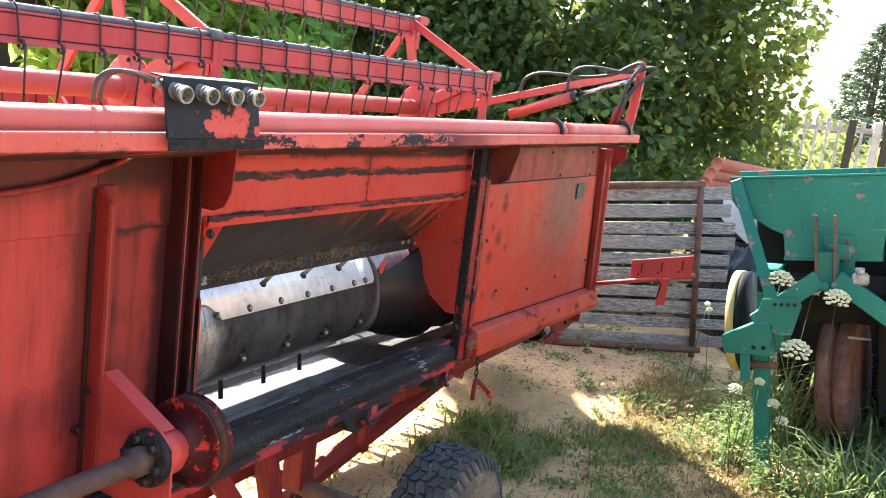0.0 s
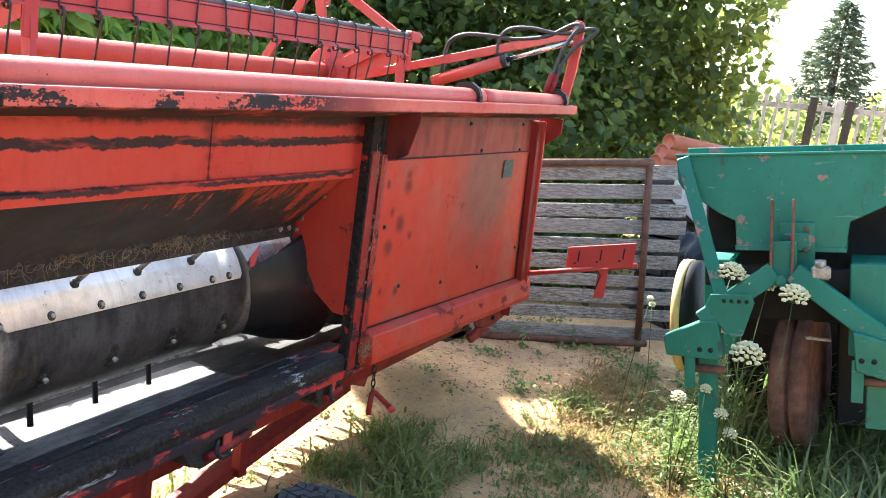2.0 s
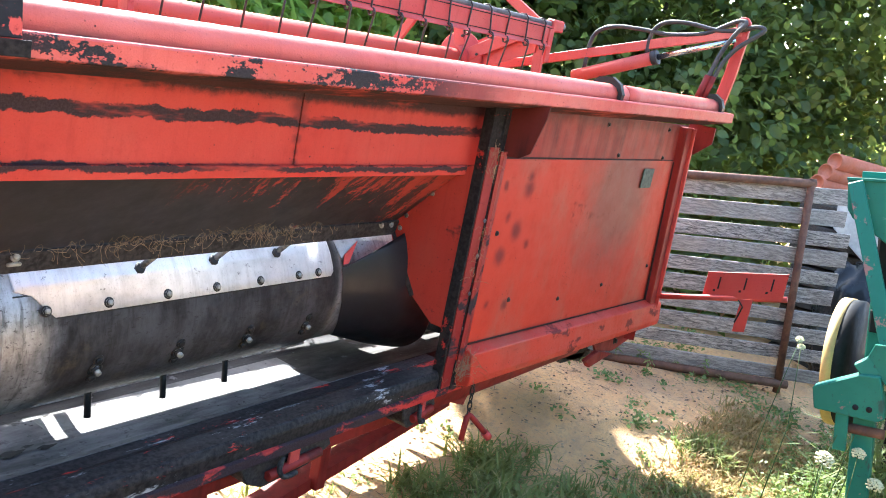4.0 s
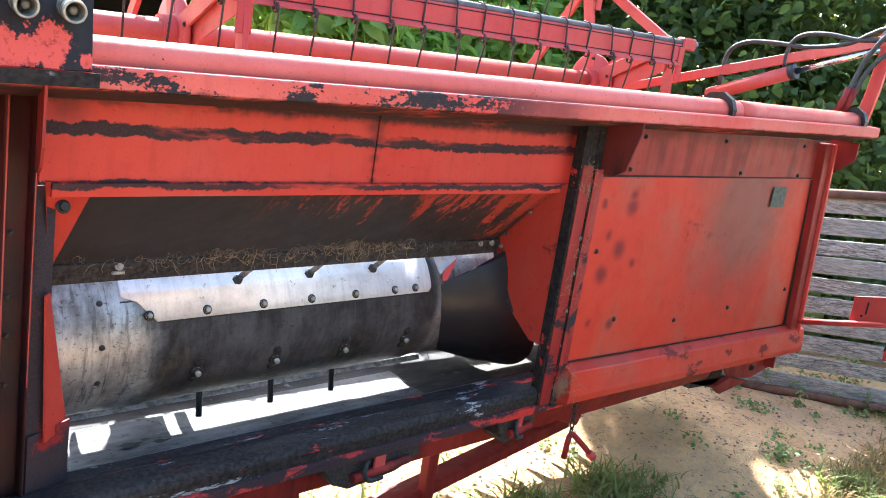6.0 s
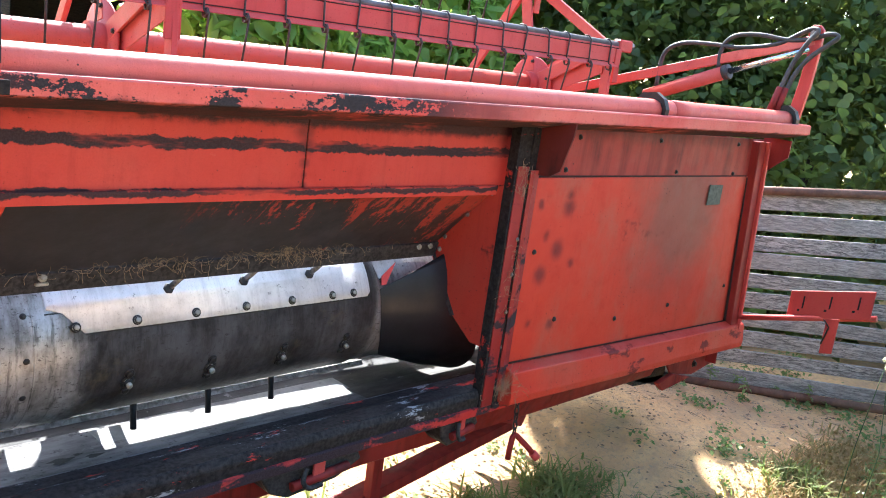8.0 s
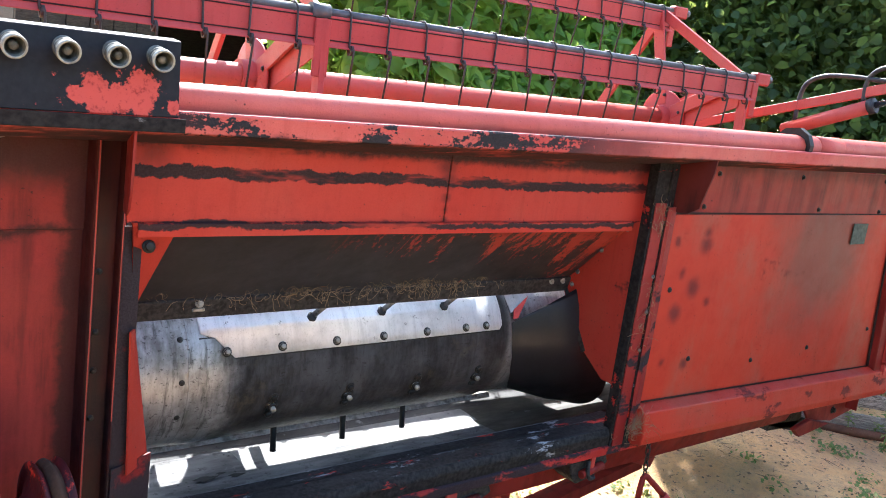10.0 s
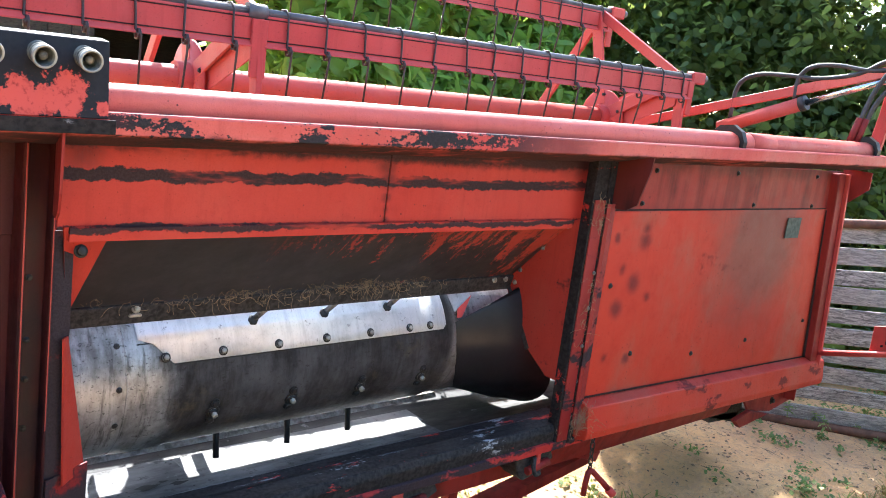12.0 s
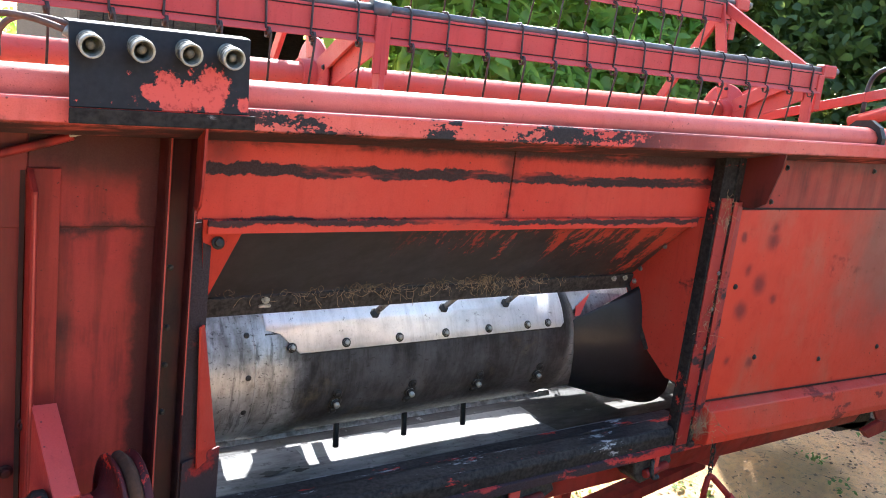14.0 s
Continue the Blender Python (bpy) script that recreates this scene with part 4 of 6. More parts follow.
part("plate_foot", Build().slab((1.428, 1.3905, 1.486), (1.738, 1.381, 1.492), (1.738, 1.381, 1.517), (1.428, 1.3905, 1.511), 0.003, 0.0008), M_BLACK, plate_ob, "black painted foot over the lip")
for x, y, z in ((1.462, 1.395, 1.608), (1.540, 1.391, 1.609), (1.618, 1.388, 1.611), (1.691, 1.385, 1.612)):
    d = Vector((-0.09, -1, -0.13)).normalized()
    c = Vector((x - 0.007, y - 0.022, z + 0.001)) - d * 0.034
    k = Build().lathe(c, d, [(-0.022, 0.0185), (0.004, 0.0185), (0.004, 0.0158), (0.007, 0.0158), (0.008, 0.0184), (0.013, 0.0184), (0.014, 0.0164), (0.017, 0.0164), (0.018, 0.0183), (0.030, 0.0183), (0.034, 0.0176), (0.036, 0.0165), (0.036, 0.0148), (0.012, 0.0140), (0.012, 0.0000)], 28)
    part("coupler", k, M_COUPLERBODY, plate_ob, "dusty steel hydraulic quick coupler")
    part("coupler_rim", Build().lathe(c, d, [(0.0305, 0.0162), (0.0305, 0.0193), (0.0345, 0.0193), (0.0378, 0.0186), (0.0378, 0.0154), (0.030, 0.0148)], 28), M_COUPLER, plate_ob, "bright worn rim")
    part("coupler_plug", Build().lathe(c, d, [(0.012, 0.0075), (0.025, 0.0075), (0.028, 0.0048), (0.028, 0)], 14), M_COUPLERBODY, plate_ob)
for dx, dy in ((0.0, 0.0), (0.045, 0.03)):
    part("steel_pipe", Build().sweep(smooth_line([(1.45 + dx, 1.435 + dy, 1.618), (1.425 + dx, 1.445 + dy, 1.630), (1.375 + dx, 1.455 + dy, 1.642), (1.325 + dx, 1.465 + dy, 1.640), (1.300 + dx, 1.472 + dy, 1.615), (1.300 + dx, 1.478 + dy, 1.575)]), 0.0055, 10), M_SHAFT, header, "bent steel hydraulic pipe")
    part("pipe_nut", Build().sweep([(1.448 + dx, 1.436 + dy, 1.619), (1.43 + dx, 1.443 + dy, 1.628)], 0.0095, 6), M_COUPLER, header)

# clamps on the pipe
for x, w in ((3.80, 0.022), (4.80, 0.030)):
    b = Build().prism([(1.356, 1.525), (1.352, 1.56), (1.366, 1.592), (1.40, 1.612), (1.45, 1.605), (1.50, 1.56), (1.49, 1.55), (1.44, 1.588), (1.405, 1.589), (1.378, 1.579), (1.367, 1.56), (1.367, 1.53)], "x", x, x + w)
    part("pipe_clamp", b.moved(ASKEW @ Matrix.Translation((0, 0, 0.019))), M_DARKIRON, header)

# hydraulic lever and reel lift arms at the far end
M_FADED = red_paint("red_paint_faded", 0.6, 0.1, 0.15, 0.45, (0.48, 0.065, 0.05))
lever = Build().prism([(1.40, 1.55), (1.35, 1.55), (1.325, 1.74), (1.318, 1.86), (1.318, 1.965), (1.335, 1.985), (1.365, 1.985), (1.38, 1.96), (1.365, 1.86), (1.375, 1.74)], "x", 4.86, 4.885, 0.003)
part("lift_lever", lever, M_RED, header)
part("lift_arm", Build().bar((4.87, 1.345, 1.925), (4.85, 2.95, 1.45), 0.022, 0.042), M_FADED, header)
part("cylinder", Build().sweep([(4.86, 2.075, 1.605), (4.86, 1.70, 1.755)], 0.030, 18), M_FADED, header)
part("cylinder_rod", Build().sweep([(4.86, 1.70, 1.755), (4.87, 1.36, 1.888)], 0.014, 14), M_CHROME, header, "bright steel cylinder rod")
part("cylinder_collar", Build().sweep([(4.86, 1.71, 1.751), (4.86, 1.685, 1.761)], 0.033, 18), M_HOSE, header)
part("lever_pin", Build().sweep([(4.84, 1.345, 1.945), (4.91, 1.345, 1.945)], 0.018, 12), M_BOLT, header)


HOSES = (((4.86, 2.03, 1.650), (4.86, 2.02, 1.800), (4.86, 1.94, 1.858), (4.86, 1.80, 1.868), (4.86, 1.66, 1.865), (4.86, 1.50, 1.894), (4.86, 1.41, 1.944), (4.85, 1.36, 1.966), (4.84, 1.33, 1.958), (4.83, 1.36, 1.908), (4.82, 1.40, 1.814), (4.80, 1.42, 1.700)), ((4.86, 1.74, 1.770), (4.86, 1.74, 1.858), (4.86, 1.69, 1.912), (4.86, 1.58, 1.926), (4.86, 1.46, 1.915), (4.86, 1.36, 1.926), (4.85, 1.29, 1.951), (4.85, 1.25, 1.944), (4.84, 1.28, 1.908), (4.83, 1.34, 1.850), (4.82, 1.38, 1.780), (4.81, 1.40, 1.700)))
for line in HOSES:
    part("hydraulic_hose", Build().sweep(smooth_line(line), 0.0098, 10), M_HOSE, header, "black rubber hydraulic hose")
for a, b in (((4.78, 1.44, 1.60), (4.80, 1.42, 1.72)), ((4.80, 1.42, 1.60), (4.81, 1.40, 1.72))):
    part("hose_fitting", Build().sweep([a, b], 0.014, 10), M_SHADED, header)

M_GROOVE = plain("rusty_groove", (0.07, 0.032, 0.018), 0.85, 0.0, 0.4, 30, (0.03, 0.016, 0.012), 0.4)

# belt pulley, flange and drive shaft
PC = Vector((1.535, 1.358, 0.802))
prof = [(-0.055, 0), (-0.055, 0.045), (-0.042, 0.05), (-0.032, 0.06), (-0.022, 0.090), (-0.026, 0.096), (-0.026, 0.108), (-0.023, 0.110), (-0.014, 0.095), (-0.012, 0.095), (-0.003, 0.110), (0.001, 0.110), (0.010, 0.095), (0.012, 0.095), (0.021, 0.110), (0.024, 0.108), (0.024, 0.0)]
pulley = part("belt_pulley", Build().lathe(PC, (1, 0, 0), prof, 48), M_FLAKING, header, "dark red double-groove belt pulley")
part("pulley_groove", Build().lathe(PC, (1, 0, 0), [(-0.013, 0.0955), (-0.013, 0.101), (-0.0025, 0.1105), (0.0005, 0.1105), (0.011, 0.101), (0.011, 0.0955)], 48), M_GROOVE, pulley, "rusty groove")
part("hub", Build().lathe(PC, (1, 0, 0), [(-0.12, 0.0), (-0.12, 0.052), (-0.11, 0.056), (-0.075, 0.056), (-0.07, 0.045), (-0.055, 0.045)], 32), M_RED, header)
part("coupling_flange", Build().lathe(PC, (1, 0, 0), [(-0.15, 0.0), (-0.15, 0.062), (-0.145, 0.066), (-0.13, 0.066), (-0.125, 0.03)], 32), M_BLACK, header)
for i in range(6):
    a = math.pi / 3 * i + 0.2
    part("flange_bolt", bolt(PC + Vector((-0.15, 0.048 * math.cos(a), 0.048 * math.sin(a))), (-1, 0, 0), 0.010, 0.014), M_DARKIRON, header)
part("shaft", Build().lathe(PC, (-1, 0, 0), [(0.15, 0.033), (0.19, 0.033), (0.192, 0.024), (1.30, 0.024), (1.30, 0)], 24), M_SHAFT, header, "dusty round steel drive shaft")
part("shaft_bearing", Build().box(0.22, 0.27, 1.31, 1.56, 0.75, 0.86, 0.01), M_POST, header)
part("drive_bracket", Build().prism([(1.55, 0.955), (1.52, 0.955), (1.335, 0.862), (1.30, 0.83), (1.30, 0.72), (1.34, 0.66), (1.55, 0.62)], "x", 1.412, 1.418), M_RED, header)
part("bracket_edge", Build().slab((1.4125, 1.524, 0.957), (1.455, 1.524, 0.957), (1.455, 1.337, 0.864), (1.4125, 1.337, 0.864), 0.006, 0.001), M_RED, header)
b = Build().bar((1.80, 1.50, 0.58), (1.98, 1.50, 0.34), 0.06, 0.02, (0, 1, 0))
b.bar((2.02, 1.50, 0.58), (2.10, 1.50, 0.30), 0.06, 0.05, (0, 1, 0))
part("stand_leg", b, M_SHADED, header)

# pin on a chain
ch = thing("chain_pin", (3.365, 1.43, 0.44), "red iron pin hanging on a short chain from the header", "chain")
for i in range(6):
    z = 0.630 - i * 0.026
    c = Vector((3.355 + 0.002 * i, 1.43, z))
    pts = [c + (Vector((0.007 * math.cos(a), 0, 0.017 * math.sin(a))) if i % 2 else Vector((0, 0.007 * math.cos(a), 0.017 * math.sin(a)))) for a in (2 * math.pi * j / 12 for j in range(13))]
    part("link", Build().sweep(pts, 0.0026, 6, cap=False), M_DARKIRON, ch)
part("pin", Build().sweep([(3.350, 1.428, 0.410), (3.352, 1.428, 0.45), (3.358, 1.428, 0.487), (3.366, 1.428, 0.494), (3.376, 1.425, 0.488), (3.408, 1.40, 0.452), (3.428, 1.385, 0.428)], 0.0098, 12), M_SHADED, ch)
part("pin_head", Build().sweep([(3.424, 1.388, 0.432), (3.440, 1.377, 0.414)], 0.0135, 12), M_RED, ch)

# light bracket sticking out beyond the end
brk = thing("marker_plate", (4.92, 1.46, 0.69), "red steel marker plate with slots on a thin rod", "bracket")
part("rod", Build().sweep([(4.90, 1.475, 0.695), (4.96, 0.885, 0.86)], 0.013, 12), M_RED, brk)
ro, rd = Vector((4.95, 1.24, 0.76)), Vector((-0.04, -0.345, 0.0965))
up = Vector((0.0, 0.0, 0.122))
part("plate", Build().slab(ro, ro + rd, ro + rd + up, ro + up, 0.005, 0.002), M_RED, brk)
m0 = ro + rd * 0.50
part("tongue", Build().slab(m0, m0 + rd * 0.15, m0 + rd * 0.15 - up * 1.25, m0 - up * 1.25, 0.006, 0.001), M_RED, brk)
for f in (0.17, 0.5, 0.83):
    q = ro + rd * f + up * 0.55 + Vector((-0.0062, 0, 0))
    part("slot", Build().slab(q - up * 0.2, q - up * 0.2 + rd * 0.02, q + up * 0.25 + rd * 0.02, q + up * 0.25, -0.002), M_VOID, brk)
    part("slot", Build().slab(q - up * 0.3 - rd * 0.05, q - up * 0.3 - rd * 0.02, q - up * 0.22 - rd * 0.02, q - up * 0.22 - rd * 0.05, -0.002), M_VOID, brk)
part("cord", Build().sweep([ro + rd * -0.1 + up * -0.02, ro + rd * 0.2 + up * 0.12, ro + rd * 0.45 + up * 0.05, ro + rd * 0.55 - up * 0.3, ro + rd * 0.5 - up * 0.9], 0.004, 6), M_DARKIRON, brk)

# ---- feed auger ----
AX, AZ, AR = 1.95, 0.858, 0.222
auger = thing("feed_auger", (2.45, AX, 0.655), "worn steel feed auger drum with retracting fingers in the header", "auger")
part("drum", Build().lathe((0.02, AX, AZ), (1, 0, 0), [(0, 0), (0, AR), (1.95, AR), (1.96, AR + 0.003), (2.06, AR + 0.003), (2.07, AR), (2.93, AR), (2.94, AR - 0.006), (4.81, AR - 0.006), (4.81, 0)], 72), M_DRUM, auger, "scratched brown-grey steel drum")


def on_drum(x, deg, r=AR):
    """A place on the drum; 180 faces the opening, 90 is the top."""
    return Vector((x, AX + r * math.cos(radians(deg)), AZ + r * math.sin(radians(deg))))


def curved(x0, x1, d0, d1, r, thick, steps=12):
    b = Build()
    a = [on_drum(0, d0 + (d1 - d0) * i / steps, r) for i in range(steps + 1)]
    o = [on_drum(0, d0 + (d1 - d0) * i / steps, r + thick) for i in range(steps + 1)]
    b.prism([(p.y, p.z) for p in a] + [(p.y, p.z) for p in reversed(o)], "x", x0, x1)
    return b


def cover_sheet():
    """The bolted sheet, with a stepped corner at one end and a rounded one at the other."""
    b, rows = Build(), []
    for i in range(25):
        d = 164 - 78 * i / 24
        k = min(1.0, max(0.0, (161 - d) / 10))
        x0 = 2.045 - 0.035 * k - (0.035 if d < 150 else 0.0) + (0.012 if d > 162.5 else 0.0)
        x1 = 2.935 - (0.012 if d > 162.5 else 0.0) - 0.0022 * max(0.0, 118 - d)
        rows.append([b.bm.verts.new(on_drum(x, d, AR + h)) for x, h in ((x0, -0.001), (x0, 0.007), (x1, 0.007), (x1, -0.001))])
    for u, v in zip(rows, rows[1:]):
        for j in range(3):
            b.bm.faces.new((u[j], u[j + 1], v[j + 1], v[j])).smooth = j == 1
    b.bm.faces.new(rows[0]), b.bm.faces.new(rows[-1][::-1])
    return b


part("cover", cover_sheet(), M_COVER, auger, "bright rubbed cover plate")
# thin dark strips paint the shadow line below the cover's edges
part("cover_shadow_line", curved(2.06, 2.925, 164.05, 165.1, AR - 0.0005, 0.0035, 2), M_DARKIRON, auger)
part("cover_shadow_line", curved(1.972, 2.008, 150.1, 151.0, AR - 0.0005, 0.0035, 2), M_DARKIRON, auger)
for x0, x1 in ((1.94, 1.946),):
    part("drum_seam", Build().lathe((x0, AX, AZ), (1, 0, 0), [(0, AR - 0.002), (0.002, AR + 0.002), (x1 - x0 - 0.002, AR + 0.002), (x1 - x0, AR - 0.002)], 72), M_DRUM, auger)
for d in (150, 176, 200):
    p = on_drum(1.925, d, AR)
    part("rivet", bolt(p, p - Vector((1.925, AX, AZ)), 0.0048, 0.002), M_DARKIRON, auger)
part("flight_start", Build().slab(on_drum(2.985, 152, AR + 0.001), on_drum(3.05, 143, AR + 0.02), on_drum(3.05, 112, AR + 0.04), on_drum(2.975, 112, AR + 0.02), -0.005), M_TORN, auger, "torn grey flighting end")
part("flight_tip", Build().slab(on_drum(2.985, 157, AR + 0.006), on_drum(3.000, 157, AR + 0.012), on_drum(3.045, 142, AR + 0.030), on_drum(2.992, 150, AR + 0.010), -0.005), M_RED, auger)
for x in (2.035, 2.185, 2.345, 2.495, 2.645, 2.79, 2.87):
    p = on_drum(x, 160, AR + 0.007)
    part("bolt", bolt(p, p - Vector((x, AX, AZ)), 0.0062, 0.008), M_COUPLER, auger)
    part("washer", bolt(p, p - Vector((x, AX, AZ)), 0.0082, 0.002), M_DARKIRON, auger)
for x in (2.175, 2.405, 2.635, 2.865):
    p = on_drum(x, 202, AR)
    part("bolt", bolt(p, p - Vector((x, AX, AZ)), 0.0075, 0.016), M_COUPLER, auger)
    part("washer", bolt(p, p - Vector((x, AX, AZ)), 0.0125, 0.006), M_DARKIRON, auger)
    for dd in (-7, 7):
        q = on_drum(x, 202 + dd, AR)
        part("guide", bolt(q, q - Vector((x, AX, AZ)), 0.009, 0.006), M_DARKIRON, auger)
for x in (2.29, 2.52, 2.74):
    q = on_drum(x, 262, AR - 0.01)
    part("finger", Build().sweep([q, q + Vector((0, -0.012, -0.09))], 0.009, 10), M_DARKIRON, auger)
for x in (2.28, 2.50, 2.72):
    q = on_drum(x, 143, AR)
    part("finger", Build().sweep([q, q + Vector((0.035, -0.035, 0.055))], 0.008, 10), M_BOLT, auger)
    part("finger_guide", bolt(q, q - Vector((x, AX, AZ)), 0.0135, 0.012), M_DARKIRON, auger)


def flight(x0, x1, turns, sense, start):
    b = Build()
    n = int(abs(turns) * 40)
    rows = []
    for i in range(n + 1):
        x = x0 + (x1 - x0) * i / n
        a = start + sense * 360 * turns * i / n
        rows.append([b.bm.verts.new(on_drum(x + dx, a, r)) for r, dx in ((AR - 0.01, -0.002), (AR + 0.095, -0.002), (AR + 0.095, 0.002), (AR - 0.01, 0.002))])
    for u, v in zip(rows, rows[1:]):
        for j in range(3):
            b.bm.faces.new((u[j], u[j + 1], v[j + 1], v[j])).smooth = True
    b.bm.faces.new(rows[0]), b.bm.faces.new(rows[-1][::-1])
    return b


M_FLIGHT = black_grease("worn_flighting", 0.05, 0.0)


def bent_blade():
    """The torn end of the flighting, leaning outwards before it settles into its spiral."""
    keys = ((144, 2.985, 3.195), (160, 2.985, 3.23), (180, 2.99, 3.28), (200, 3.01, 3.37), (221, 3.05, 3.43), (245, 3.12, 3.47), (265, 3.20, 3.485), (290, 3.28, 3.49), (330, 3.37, 3.49), (390, 3.47, 3.50))
    b, rows = Build(), []
    for i in range(83):
        a = 144 + 246 * i / 82
        k = next(j for j in range(len(keys) - 1) if a <= keys[j + 1][0] + 1e-6)
        f = (a - keys[k][0]) / (keys[k + 1][0] - keys[k][0])
        root, rim = (keys[k][j] + (keys[k + 1][j] - keys[k][j]) * f for j in (1, 2))
        low = a + 16 * max(0.0, (160 - a) / 16)
        mid = on_drum((root + 1.2 * rim) / 2.2, (a + low) / 2 - 2, AR + 0.060)
        rows.append([b.bm.verts.new(p) for p in (on_drum(root, low, AR - 0.004), mid, on_drum(rim, a, AR + 0.095), on_drum(rim + 0.004, a, AR + 0.095), mid + Vector((0.004, 0, 0)), on_drum(root + 0.004, low, AR - 0.004))])
    for u, v in zip(rows, rows[1:]):
        for j in range(5):
            b.bm.faces.new((u[j], u[j + 1], v[j + 1], v[j])).smooth = True
    b.bm.faces.new(rows[0]), b.bm.faces.new(rows[-1][::-1])
    return b


part("flighting", bent_blade(), M_BLADE, auger, "dark bent end of the spiral flighting")
part("flighting", flight(3.49, 4.80, 2.7, 1, 30), M_FLIGHT, auger, "greasy black spiral flighting")
# unseen plates added on the drum's far side, placed to shade the trough
for x0, x1 in ((2.195, 2.35), (2.385, 2.42), (3.22, 3.45)):
    part("shade_paddle", Build().slab(on_drum(x0, -35, AR - 0.005), on_drum(x1, -35, AR - 0.005), on_drum(x1, -38, AR + 0.095), on_drum(x0, -38, AR + 0.095), 0.005), M_FLIGHT, auger, "unseen black plate added behind the drum to shade the trough")
# two short hidden spirals, also added only to block sun from the trough
for x in (2.50, 2.27):
    part("flighting", flight(x, x - 0.17, 0.31, -1, 74), M_FLIGHT, auger, "greasy black spiral flighting")
part("flighting", flight(1.74, 0.05, 3.2, -1, 100), M_FLIGHT, auger, "greasy black spiral flighting")

# ---- reel ----
RC = (2.545, 1.583)
BARS = [(2.142, 1.811), (2.665, 2.085), (3.035, 1.548), (2.525, 1.133), (2.115, 1.348)]
RX0, RM, RX1 = 0.1, 2.49, 4.64
reel = thing("harvester_reel", (2.45, RC[0], RC[1]), "red combine reel with spring tines above the header", "reel")
part("centre_tube", Build().sweep([(RX0, *RC), (4.53, *RC)], 0.042, 24), M_PIPE, reel, "sun-faded red centre tube")


def tine(x, y, z, lean):
    """A spring wire hooked over the bar, with a coil below and a long tine."""
    pts = [(x - 0.008, y + 0.018, z - 0.01), (x - 0.006, y + 0.012, z + 0.016), (x - 0.004, y - 0.012, z + 0.016), (x - 0.002, y - 0.025, z), (x, y - 0.026, z - 0.095)]
    for i in range(13):
        a = 2 * math.pi * i / 6 - math.pi / 2 + math.pi
        pts.append((x + 0.002 + i * 0.0006, y - 0.026 + 0.014 * math.cos(a + math.pi / 2), z - 0.103 + 0.014 * math.sin(a + math.pi / 2)))
    pts += [(x + 0.012, y - 0.026 + lean * 0.1, z - 0.20), (x + 0.012, y - 0.026 + lean, z - 0.36)]
    return Build().sweep(pts, 0.0037, 6)


tine_mesh = {}


def tine_bar(y, z, near):
    for x0, x1 in ((RX0, RM - 0.02), (RM + 0.02, RX1)):
        b = Build().prism([(y - 0.018, z - 0.012), (y - 0.018, z - 0.085), (y - 0.03, z - 0.098), (y - 0.03, z - 0.102), (y - 0.014, z - 0.09), (y - 0.013, z - 0.014), (y + 0.016, z - 0.012), (y + 0.016, z - 0.008), (y - 0.016, z - 0.008)], "x", x0, x1, 0.0008)
        bar_ob = part("tine_bar", b, M_RED if not near else M_REEL, reel)
        part("bar_tube", Build().sweep([(x0, y, z), (x1 + 0.02, y, z)], 0.0135, 16), M_GREYTUBE, bar_ob, "grey steel tube")
        for dz in (-0.0175, -0.080):
            part("bar_seam", Build().box(x0, x1, y - 0.0192, y - 0.0182, z + dz - 0.002, z + dz + 0.002, 0), M_RUSTHOLE, bar_ob)
        for i in range(int((x1 - x0) / 0.1415)):
            x = x0 + 0.078 + i * 0.1415 if x0 > 1 else x1 - 0.060 - i * 0.1405
            if "t" not in tine_mesh:
                tine_mesh["t"] = mesh_of("tine", tine(0, 0, 0, 0.02), M_TINE)
            t = part("tine", tine_mesh["t"], None, bar_ob)
            t.matrix_basis = pose(x + 0.006 * math.sin(i * 5.1), y, z, 4 * math.sin(i * 3.3), 2.5 * math.sin(i * 2.1), 3 * math.sin(i * 1.3))
    part("bar_collar", Build().sweep([(RM - 0.03, y, z), (RM + 0.03, y, z)], 0.024, 18), M_GREYTUBE, reel)
    part("bar_end", Build().box(RX1 + 0.005, RX1 + 0.10, y - 0.022, y + 0.022, z - 0.03, z + 0.024, 0.006), M_REEL, reel)
    part("bar_cap", Build().sweep([(RX1 + 0.10, y, z), (RX1 + 0.125, y, z)], 0.016, 16), M_BOLT, reel)


M_REEL = red_paint("reel_red_paint", 0.2, 0.06, 0.1, 0.42, (0.43, 0.054, 0.048))
for i, (y, z) in enumerate(BARS):
    tine_bar(y, z, True)


def spider(x, w):
    part("spider_disc", Build().lathe((x - 0.004, *RC), (1, 0, 0), [(0, 0.0), (0, 0.128), (0.008, 0.128), (0.008, 0)], 36), M_REEL, reel)
    part("spider_hub", Build().sweep([(x - 0.05, *RC), (x + 0.05, *RC)], 0.055, 24), M_REEL, reel)
    for y, z in BARS:
        a = Vector((x, *RC)) + (Vector((x, y, z)) - Vector((x, *RC))).normalized() * 0.06
        part("spider_arm", Build().bar(a, (x, y + 0.004, z - 0.02), 0.06, w, (1, 0, 0)), M_REEL, reel)
    for (y0, z0), (y1, z1) in zip(BARS, BARS[1:] + BARS[:1]):
        part("brace", Build().bar((x + 0.03, y0, z0 - 0.02), (x + 0.03, y1, z1 - 0.02), 0.045, 0.02, (1, 0, 0)), M_REEL, reel)
    part("spider_web", Build().prism([(2.147, 1.781), (2.147, 1.676), (2.492, 1.526), (2.532, 1.646), (2.292, 1.776)], "x", x + 0.014, x + 0.02), M_REEL, reel)
    for i in range(5):
        a = 2 * math.pi * i / 5 + 0.3
        part("spider_bolt", bolt((x - 0.004, RC[0] + 0.105 * math.cos(a), RC[1] + 0.105 * math.sin(a)), (-1, 0, 0), 0.007, 0.006), M_DARKIRON, reel)


